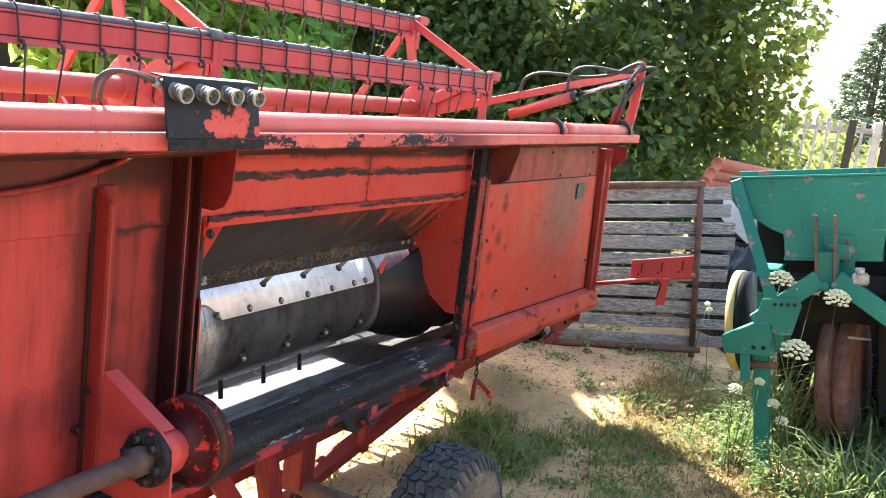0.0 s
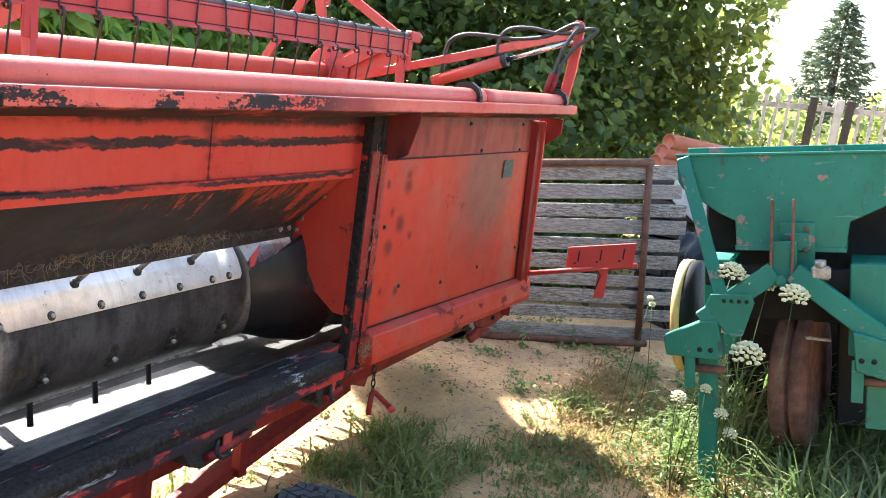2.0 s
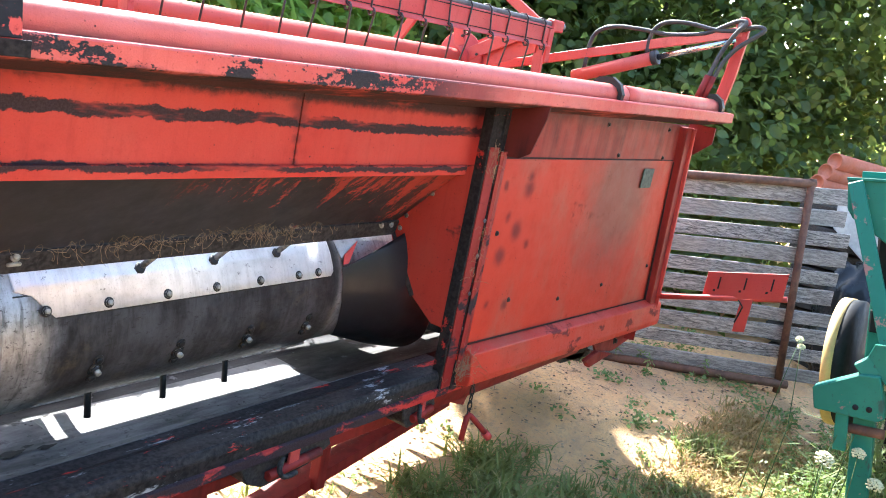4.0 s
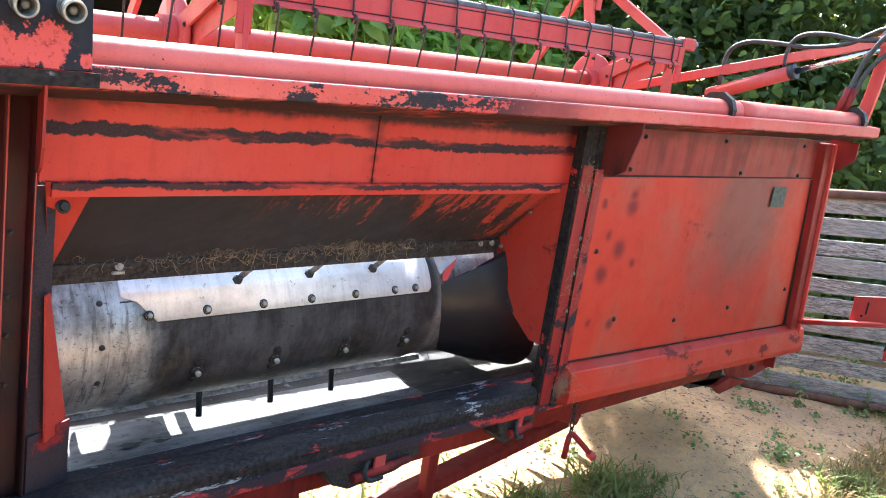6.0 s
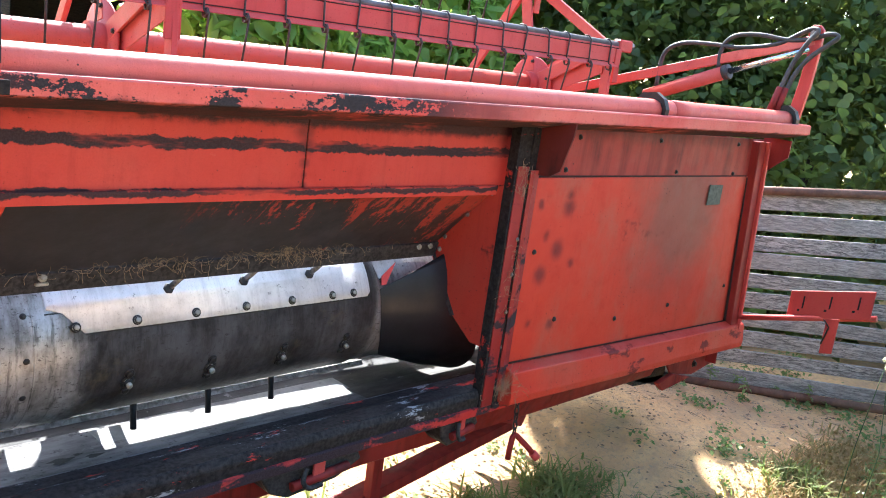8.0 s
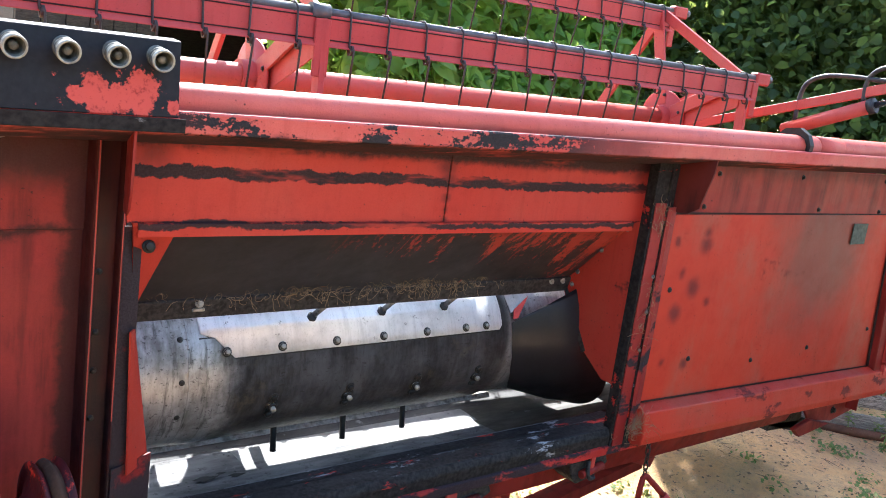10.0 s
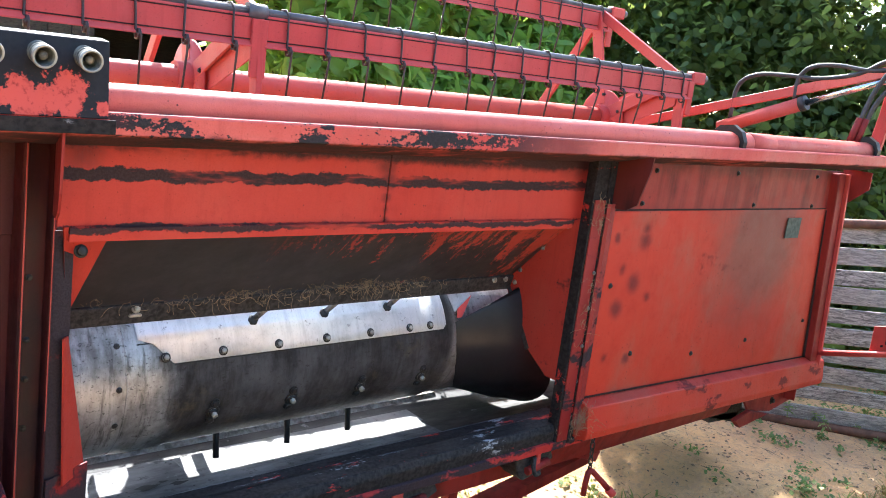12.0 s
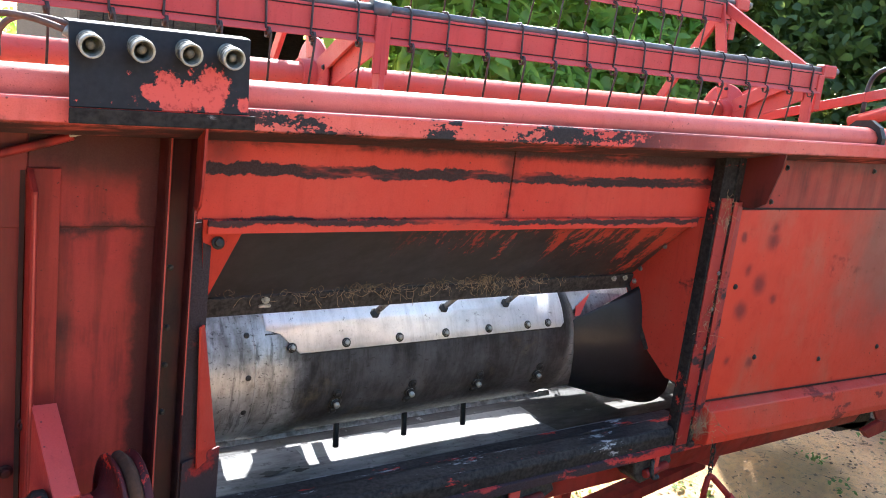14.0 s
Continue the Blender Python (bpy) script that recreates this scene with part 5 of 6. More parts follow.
for x in (0.35, RM - 0.02, 4.56):
    spider(x, 0.012)
for y, z in BARS[:2]:
    part("bar_bracket", Build().box(RM - 0.022, RM + 0.03, y - 0.028, y - 0.018, z - 0.19, z - 0.02, 0.003), M_REEL, reel)
    part("bar_bracket", Build().box(RX1 - 0.02, RX1 + 0.02, y - 0.024, y - 0.012, z - 0.17, z - 0.02, 0.003), M_REEL, reel)
reel.matrix_basis = Matrix.Translation((4.6, 2.142, 1.811)) @ Matrix.Rotation(-0.050, 4, "Z") @ Matrix.Rotation(-0.014, 4, "Y") @ Matrix.Translation((-4.6, -2.142, -1.811)) @ Matrix.Translation(reel.location)

# ---- header trailer: frame, strut and wheel ----
trailer = thing("header_trailer", (2.4, 1.4, 0.0), "low red steel header trailer with one rubber tyre showing", "trailer")
for dy in (0.0, 0.055):
    part("strut", Build().bar((3.92, 1.85 + dy, 0.25 - dy * 0.4), (2.45, 1.85 + dy, 0.035 - dy * 0.4), 0.05, 0.045), M_SHADED, trailer)
part("upright", Build().box(3.12, 3.165, 1.80, 1.84, 0.12, 0.50, 0.003), M_SHADED, trailer)
part("cross_beam", Build().prism([(3.45, 0.45), (3.70, 0.36), (3.72, 0.40), (3.60, 0.45)], "y", 1.64, 1.82, 0.003), M_POST, trailer)
part("axle", Build().sweep([(2.38, 1.06, 0.30), (2.38, 2.2, 0.30)], 0.03, 14), M_RUST, trailer)
part("axle_post", Build().box(2.34, 2.42, 1.58, 1.66, 0.30, 0.46, 0.004), M_SHADED, trailer)


def tyre(c, r, w, rim):
    """Implement tyre with block tread on a pressed rim."""
    o = Vector(c)
    prof = []
    for i in range(25):
        a = math.pi * i / 24
        k = abs(math.cos(a)) ** 0.55 * (1 if math.cos(a) > 0 else -1)
        prof.append((-k * w / 2 * (0.86 if i in (0, 24) else 1), rim + (r - 0.012 - rim) * math.sin(a) ** 0.42))
    t = part("tyre", Build().lathe(o, (0, 1, 0), prof, 64), M_TYRE, trailer, "worn black implement tyre")
    verts, faces = [], []

    def block(quads):
        """A raised block between two four-cornered rings: (angle, across, radius)."""
        n0 = len(verts)
        verts.extend((o.x + q * math.cos(a), o.y + u, o.z + q * math.sin(a)) for a, u, q in quads)
        faces.extend([tuple(n0 + k for k in f) for f in ((4, 5, 6, 7), (0, 1, 5, 4), (1, 2, 6, 5), (2, 3, 7, 6), (3, 0, 4, 7))])
    n = 44
    da = 2 * math.pi / n
    for i in range(n):
        for k in range(-2, 3):
            zig = 0.010 * (1 if i % 2 else -1)
            u, h, a = k * w * 0.155, w * 0.062, (i + 0.25 * (k % 2)) * da
            top = r - 0.0015 * k * k
            block([(a + da * e, u + zig * (1 - 2 * e) + h * c * v, q) for q, v, g in ((top - 0.012, 1.0, 0.0), (top, 0.86, 0.04)) for e, c in ((0.03 + g, -1), (0.97 - g, -1), (0.97 - g, 1), (0.03 + g, 1))])
    for i in range(n):
        for side in (-1, 1):
            a, e = i * da, 0.62 if i % 2 else 0.5
            u0, u1 = side * w * 0.40, side * w * 0.505
            block([(a + da * f, u, q) for lift, g in ((0.0, 0.0), (0.009, 0.04)) for f, u, q in ((0.08 + g, u0, r - 0.020 + lift), (e - g, u0, r - 0.020 + lift), (e - 0.06 - g, u1, r - 0.052 + lift * 0.5), (0.14 + g, u1, r - 0.052 + lift * 0.5))])
    part("tread", raw_mesh("tread", verts, faces, M_TREAD), None, t)
    part("rim", Build().lathe(o, (0, -1, 0), [(-w * 0.4, rim + 0.006), (w * 0.42, rim + 0.006), (w * 0.46, rim + 0.002), (w * 0.45, rim - 0.006), (w * 0.34, rim - 0.012), (w * 0.30, rim - 0.03), (w * 0.12, rim - 0.04), (w * 0.10, 0.075), (w * 0.18, 0.06), (w * 0.30, 0.045), (w * 0.32, 0.03), (w * 0.32, 0)], 40), M_RIM, trailer, "rusty red rim")


tyre((2.38, 1.06, 0.30), 0.30, 0.20, 0.155)

# ---- slatted gate ----
G0 = Vector((6.286, 1.067, 0.07))
G1 = G0 + Vector((math.cos(radians(129.5)), math.sin(radians(129.5)), 0)) * 1.15
gd = (G1 - G0).normalized()
gn = Vector((gd.y, -gd.x, 0))
gate = thing("slatted_gate", (6.4, 1.5, 0.0), "weathered grey slatted board panel in a rusty pipe frame", "gate")
GL = (G1 - G0).length


def along(s, out, z):
    return G0 + gd * s + gn * out + Vector((-0.01, 0.108, 0)) * z + Vector((0, 0, z * (1 - 0.09 * s)))


rs = random.Random(4)
b = Build().sweep([along(0, -0.035, 0.0), along(0, -0.035, 1.24)], 0.022, 10)
part("post", b, M_RUST, gate)
part("post", Build().sweep([along(GL + 0.2, -0.035, 0.0), along(GL + 0.2, -0.035, 0.9), along(GL + 0.2, -0.035, 1.15)], 0.022, 10), M_RUST, gate)
part("rail", Build().sweep([along(-0.02, -0.035, 1.215), along(GL, -0.035, 1.215)], 0.024, 12), M_RUST, gate)
part("rail", Build().sweep([along(-0.05, -0.045, 0.055), along(GL, -0.045, 0.055)], 0.024, 12), M_RUST, gate)
for i in range(10):
    z = 0.072 + i * 0.1135
    h = 0.085 + rs.uniform(-0.012, 0.008)
    a, c = along(-0.27 + rs.uniform(-0.03, 0.03), 0, z + rs.uniform(-0.01, 0.01)), along(GL + 0.25, 0, z + rs.uniform(-0.01, 0.01))
    part("slat", Build().bar(a + Vector((0, 0, h / 2)), c + Vector((0, 0, h / 2)), 0.015, h, (0, 0, 1), 0.003), M_WOOD, gate)
for s in (1.3,):
    part("batten", Build().bar(along(s, 0.03, 0.05), along(s, 0.03, 1.15), 0.05, 0.03, (gd.x, gd.y, 0)), M_DARKWOOD, gate)

# ---- green planter ----
planter = thing("planter", (5.0, 0.2, 0.0), "green mounted planter with a sheet hopper, scratched paint, weeds around it", "planter")


TIP = Matrix.Translation((0, 0.734, 1.44)) @ pose(0, 0, 0, -10.3) @ Matrix.Translation((0, -0.734, -1.44))


def planter_build():
    """Built level, then tipped: it leans on uneven ground."""
    xf = 4.62
    hop = [(0.736, 1.44), (0.728, 1.325), (0.705, 1.29), (0.547, 1.183), (0.486, 1.155), (0.479, 1.044), (0.048, 1.044), (0.035, 1.155), (-0.084, 1.215), (-0.205, 1.325), (-0.21, 1.44)]
    part("hopper", Build().prism(hop, "x", xf, xf + 0.55, 0.004), M_GREEN, planter, "scratched green sheet-metal hopper")
    part("hopper_rim", Build().box(xf - 0.010, xf, -0.21, 0.738, 1.434, 1.446, 0.002), M_GREEN, planter)
    part("hopper_rim", Build().box(xf + 0.2, xf + 0.215, -0.21, 0.72, 1.441, 1.468, 0.002), M_GREEN, planter)
    part("hopper_foot", Build().box(xf - 0.006, xf + 0.3, 0.044, 0.484, 1.028, 1.050, 0.002), M_GREEN, planter)
    part("hopper_brace", Build().bar((xf - 0.015, 0.706, 1.43), (xf - 0.16, 0.505, 0.80), 0.055, 0.016, (1, 0, 0), 0.003), M_GREEN, planter)
    # headstock
    part("headstock_leg", Build().bar((xf - 0.10, 0.315, 0.955), (xf - 0.16, 0.60, 0.74), 0.085, 0.06, (1, 0, 0), 0.004), M_GREEN, planter)
    part("headstock_leg", Build().bar((xf - 0.10, 0.24, 0.955), (xf - 0.16, -0.15, 0.665), 0.085, 0.06, (1, 0, 0), 0.004), M_GREEN, planter)
    part("headstock_plate", Build().box(xf - 0.10, xf - 0.06, 0.23, 0.335, 0.89, 1.08, 0.004), M_GREEN, planter)
    for y in (0.328, 0.246):
        part("top_link_plate", Build().bar((xf - 0.11, y, 0.90), (xf - 0.10, y, 1.255), 0.034, 0.012, (0, 1, 0), 0.003), M_RUST, planter)
    part("link_pin", Build().sweep([(xf - 0.14, 0.288, 0.922), (xf - 0.02, 0.288, 0.922)], 0.020, 14), M_GREEN, planter)
    part("mount_plate", Build().box(xf - 0.02, xf - 0.004, 0.165, 0.305, 0.93, 1.15, 0.003), M_GREEN, planter)
    part("mount_boss", Build().box(xf - 0.04, xf - 0.02, 0.18, 0.29, 1.03, 1.11, 0.012), M_GREEN, planter)
    for y, z in ((0.20, 1.125), (0.20, 1.04), (0.265, 1.09)):
        part("mount_bolt", bolt((xf - 0.04, y, z), (-1, 0, 0), 0.008, 0.008), M_RUST, planter)
    part("hole_plate", Build().prism([(0.585, 0.80), (0.56, 0.86), (0.40, 0.865), (0.385, 0.83), (0.43, 0.69), (0.48, 0.68)], "x", xf - 0.18, xf - 0.165, 0.002), M_GREEN, planter)
    for i in range(4):
        part("hole", Build().lathe((xf - 0.1805, 0.415 + i * 0.03, 0.835), (-1, 0, 0), [(0, 0.009), (0.001, 0.009), (0.001, 0)], 12), M_VOID, planter)
    foot = [(0.752, 0.672), (0.60, 0.745), (0.53, 0.75), (0.50, 0.60), (0.525, 0.582), (0.74, 0.592)]
    part("hitch_arm", Build().prism(foot, "x", xf - 0.20, xf - 0.13, 0.004), M_GREEN, planter)
    for y in (0.60, 0.555):
        part("hole", Build().lathe((xf - 0.2005, y, 0.625), (-1, 0, 0), [(0, 0.011), (0.001, 0.011), (0.001, 0)], 12), M_VOID, planter)
    part("hitch_arm", Build().prism([(0.012, 0.735), (-0.30, 0.66), (-0.30, 0.50), (0.0, 0.58)], "x", xf - 0.20, xf - 0.13, 0.004), M_GREEN, planter)
    for y in (-0.02, -0.065):
        part("hole", Build().lathe((xf - 0.2005, y, 0.625), (-1, 0, 0), [(0, 0.011), (0.001, 0.011), (0.001, 0)], 12), M_VOID, planter)
    for y in (0.59, -0.06):
        part("hitch_pin", Build().sweep([(xf - 0.165, y + 0.05, 0.535), (xf - 0.165, y - 0.09, 0.535)], 0.018, 12), M_RUST, planter)
        part("hitch_leg", Build().box(xf - 0.16, xf - 0.11, y - 0.055, y + 0.02, 0.02 if y > 0 else 0.34, 0.60, 0.004), M_GREEN, planter)
        part("hitch_cheek", Build().box(xf - 0.19, xf - 0.175, y + 0.03, y + 0.075, 0.45, 0.62, 0.003), M_GREEN, planter)
    part("side_box", Build().box(xf + 0.06, xf + 0.30, 0.49, 0.625, 0.55, 0.98, 0.006), M_GREEN, planter)
    part("side_box", Build().box(xf - 0.02, xf + 0.30, -0.35, 0.03, 0.60, 0.985, 0.006), M_GREEN, planter)
    part("clamp_block", Build().box(xf - 0.14, xf - 0.09, 0.10, 0.175, 0.93, 0.985, 0.010), M_COUPLER, planter)
    part("clamp_cap", Build().sweep([(xf - 0.12, 0.14, 0.98), (xf - 0.12, 0.14, 1.01)], 0.022, 8), M_COUPLER, planter)
    # iron press wheel between the legs
    wc = Vector((xf + 0.50, 0.235, 0.36))
    part("press_wheel", Build().lathe(wc, (0.14, 1, 0), [(-0.08, 0), (-0.08, 0.30), (-0.085, 0.31), (-0.07, 0.34), (-0.012, 0.34), (-0.008, 0.30), (0.008, 0.30), (0.012, 0.34), (0.07, 0.34), (0.085, 0.31), (0.08, 0.30), (0.08, 0)], 56), M_WHEEL, planter, "dark rusty iron press wheel")
    # black filler boxes added to stand for the shade inside the planter
    part("dark_fill_box", Build().box(xf + 0.45, xf + 0.70, -0.9, 0.08, 0.15, 0.655, 0.01), M_VOID, planter)
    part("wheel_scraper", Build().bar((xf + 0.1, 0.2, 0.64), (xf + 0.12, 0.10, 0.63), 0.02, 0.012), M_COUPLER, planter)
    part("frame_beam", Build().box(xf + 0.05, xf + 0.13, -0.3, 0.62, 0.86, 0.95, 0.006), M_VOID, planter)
    part("dark_fill_box", Build().box(xf + 0.35, xf + 0.60, -0.8, 0.66, 0.66, 1.30, 0.01), M_VOID, planter)
    part("dark_fill_box", Build().box(xf + 0.86, xf + 0.94, -0.9, 0.62, 0.08, 0.655, 0.01), M_VOID, planter)
    # yellow-edged side wheel
    yc = Vector((xf + 0.66, 0.775, 0.60))
    part("side_wheel", Build().lathe(yc, (0.06, 1, 0), [(-0.045, 0), (-0.045, 0.285), (0.03, 0.285), (0.03, 0)], 48), M_VOID, planter)
    part("wheel_band", Build().lathe(yc, (0.06, 1, 0), [(0.0, 0.27), (-0.002, 0.29), (0.042, 0.29), (0.042, 0.25)], 48), M_YELLOW, planter, "yellow painted wheel rim")
    planter.matrix_basis = TIP @ Matrix.Translation(planter.location)


planter_build()

# ---- foliage ----


def leaf_cloud(name, blobs, count, size, material, seed, parent=None, droop=0.5, aspect=0.8, thin=0.0):
    """Many single leaves, folded along the rib, scattered through uneven clumps."""
    r = np.random.RandomState(seed)
    vol = np.array([b[3] * b[4] * b[5] for b in blobs]) ** 0.67
    pick = r.choice(len(blobs), count, p=vol / vol.sum())
    bl = np.array(blobs)[pick]
    d = r.normal(size=(count, 3))
    d /= np.linalg.norm(d, axis=1)[:, None]
    rad = 1 - np.abs(r.normal(0, 0.22, count))
    rad = np.clip(rad, 0.05, 1.05)
    lump = 1 + 0.22 * np.sin(d[:, 0] * 5 + pick) * np.sin(d[:, 2] * 6 + 1.7 * pick) + 0.12 * np.sin(d[:, 1] * 13 + d[:, 2] * 11)
    c = bl[:, :3] + d * bl[:, 3:6] * (rad * lump)[:, None]
    c = c[c[:, 2] > 0.05]
    n = len(c)
    d = d[:n] if len(d) != n else d
    nrm = r.normal(size=(n, 3)) * 0.7 + np.array([0, -0.2, 0.75])
    nrm /= np.linalg.norm(nrm, axis=1)[:, None]
    tip = r.normal(size=(n, 3)) + np.array([0, 0, -droop])
    tip -= nrm * (tip * nrm).sum(1)[:, None]
    tip /= np.linalg.norm(tip, axis=1)[:, None]
    side = np.cross(nrm, tip)
    s = size * r.uniform(0.55, 1.25, n)[:, None]
    w = s * aspect * 0.5
    fold = nrm * s * 0.10
    edge = [(-0.5, 0, 0), (-0.44, 0.55, 0.6), (-0.18, 0.98, 1.0), (0.14, 0.92, 0.9), (0.36, 0.5, 0.3), (0.58, 0, -1.3)]
    edge += [(t, -q, f) for t, q, f in edge[-2:0:-1]]
    v = np.stack([c + tip * s * t + side * w * q + fold * f for t, q, f in edge] + [c + tip * s * 0.05], 1).reshape(-1, 3)
    k = len(edge)
    base = np.arange(n)[:, None] * (k + 1)
    faces = np.concatenate([base + np.array((i, (i + 1) % k, k)) for i in range(k)], 0).tolist()
    return raw_mesh(name, v.tolist(), faces, material, True)


def bush(name, at, blobs, count, size, material, seed, label, limbs=6, aspect=0.8, droop=0.5, category="bush"):
    t = thing(name, at, label, category)
    rr = random.Random(seed)
    for i in range(limbs):
        bl = blobs[rr.randrange(len(blobs))]
        top = Vector(bl[:3]) + Vector((rr.uniform(-0.4, 0.4), rr.uniform(-0.3, 0.3), bl[5] * 0.5))
        foot = Vector(at) + Vector((rr.uniform(-0.3, 0.3), rr.uniform(-0.3, 0.3), 0))
        mid = foot.lerp(top, 0.5) + Vector((rr.uniform(-0.3, 0.3), rr.uniform(-0.3, 0.3), 0.3))
        part("limb", Build().sweep([foot, foot.lerp(mid, 0.5), mid, mid.lerp(top, 0.5), top], 0.045, 7, 0.008), M_BARK, t)
    part("crown", leaf_cloud("crown", blobs, count, size, material, seed, droop=droop, aspect=aspect), None, t)
    return t


bush("hazel_bush", (8.6, 3.2, 0), [(8.3, 2.6, 1.2, 1.2, 1.3, 1.2), (8.6, 3.2, 2.6, 1.3, 1.6, 1.2), (8.9, 2.2, 2.2, 1.0, 1.0, 1.0), (8.2, 4.4, 1.6, 1.1, 1.2, 1.5), (8.8, 3.6, 3.7, 1.2, 1.5, 0.9), (9.1, 1.55, 1.4, 0.8, 0.7, 0.8), (8.4, 4.9, 3.0, 1.2, 1.3, 1.3), (9.0, 1.5, 2.6, 0.8, 0.65, 0.9), (8.8, 1.75, 3.5, 0.8, 0.7, 0.7), (8.0, 3.85, 1.4, 0.9, 0.9, 1.4), (8.3, 4.1, 2.8, 0.9, 0.9, 0.9), (9.6, 5.8, 4.6, 1.1, 1.0, 0.8), (10.2, 5.9, 4.4, 1.4, 1.1, 1.0), (9.5, 5.9, 4.0, 1.1, 1.0, 0.8), (9.3, 3.2, 4.1, 1.0, 1.2, 0.7)] + [(9.7, 5.9, 3.85, 1.25, 1.0, 0.8), (10.9, 5.5, 3.6, 1.1, 1.0, 1.0), (9.6, 5.45, 4.55, 1.1, 0.75, 0.7), (9.9, 5.9, 5.0, 1.1, 1.0, 0.7), (9.5, 5.5, 4.7, 1.1, 0.8, 0.7)], 78000, 0.084, M_HAZEL, 11, "tall dense hazel bush with broad green leaves")
bush("hazel_bush", (8.9, 6.6, 0), [(8.8, 6.4, 1.3, 1.1, 1.0, 1.3), (8.9, 6.8, 2.6, 1.2, 1.0, 1.2), (9.8, 6.9, 3.4, 1.3, 1.0, 1.0), (8.0, 7.2, 1.2, 0.7, 0.6, 1.1)], 15000, 0.105, M_HAZEL, 12, "tall dense hazel bush with broad green leaves")
# the last two high clumps are unseen, added to shade the sand below
bush("walnut_sapling", (4.6, 5.2, 0), [(4.7, 5.0, 1.6, 0.8, 0.4, 0.5), (5.6, 5.3, 2.3, 0.9, 0.5, 0.5), (4.4, 5.2, 2.4, 0.7, 0.5, 0.4), (6.4, 4.9, 1.6, 0.8, 0.4, 0.5), (7.0, 5.2, 2.3, 0.8, 0.4, 0.5), (5.4, 4.8, 1.3, 0.8, 0.4, 0.4), (7.35, 5.7, 4.2, 0.65, 0.5, 0.45), (7.8, 5.6, 4.3, 0.5, 0.4, 0.35)], 11500, 0.18, M_ELDER, 13, "young walnut with long bright green leaves", 7, 0.46, 0.9, "tree")
bush("far_bush", (4.6, 20, 0), [(4.4, 20, 0.9, 1.6, 0.8, 0.8), (2.0, 22, 0.7, 1.6, 0.8, 0.6)], 1500, 0.16, M_ELDER, 17, "distant low bush beyond the yard", 3)
# far hedge behind everything
bush("hedge", (12, 8.5, 0), [(9.8, 7.0, 1.6, 1.2, 1.3, 1.7), (10.5, 5.2, 1.8, 1.1, 1.3, 1.5), (10.8, 3.4, 1.3, 0.8, 1.2, 1.3), (10.8, 4.2, 3.0, 0.9, 1.4, 1.3), (8.5, 8.6, 2.2, 1.8, 1.2, 2.4), (11.4, 3.2, 0.9, 0.9, 1.0, 1.0), (11.2, 4.6, 0.9, 0.9, 1.2, 1.0), (7.5, 2.3, 0.55, 0.6, 0.7, 0.6), (7.9, 3.3, 0.6, 0.7, 0.7, 0.7), (7.0, 2.9, 0.5, 0.5, 0.6, 0.55), (6.5, 2.5, 0.25, 0.45, 0.5, 0.4), (7.1, 1.9, 0.3, 0.4, 0.45, 0.45), (9.9, 3.0, 0.6, 0.7, 0.9, 0.7), (9.6, 4.4, 0.6, 0.7, 1.0, 0.7), (9.3, 5.8, 0.8, 0.8, 1.0, 0.9), (5.6, 12.0, 3.2, 2.4, 1.0, 2.0), (9.0, 11.0, 3.2, 2.4, 1.0, 2.0)], 24000, 0.13, M_HAZEL, 15, "dense green hedge behind the yard", 6, 0.8, 0.5, "hedge")
bush("hedge", (17, 1.5, 0), [(16, 1.6, 1.0, 2.2, 1.4, 1.1), (19, -0.8, 1.0, 2.5, 1.6, 1.2), (14, 2.6, 1.2, 1.5, 1.0, 1.0)], 4200, 0.16, M_HAZEL, 16, "low green hedge behind the fence", 4, 0.8, 0.5, "hedge")

# unseen hedges added behind the camera, which close the yard and darken reflections
bush("hedge", (1.0, -8.0, 0), [(-5.0 + 2.2 * i, -8.0 + 0.8 * math.sin(i * 2.1), 1.7 + 0.4 * math.sin(i * 1.3), 1.7, 1.0, 2.4 + 0.4 * math.sin(i * 1.7)) for i in range(7)], 9000, 0.26, M_HAZEL, 18, "unseen tall green hedge added behind the camera as a dark backdrop", 6, 0.8, 0.5, "hedge")
bush("hedge", (-6.0, 0.0, 0), [(-6.5 + 0.5 * math.sin(i * 2.3), -6.0 + 2.2 * i, 1.7 + 0.4 * math.sin(i * 1.9), 1.0, 1.7, 2.2 + 0.4 * math.sin(i * 1.1)) for i in range(6)], 8000, 0.26, M_HAZEL, 19, "unseen tall green hedge added behind the camera as a dark backdrop", 6, 0.8, 0.5, "hedge")


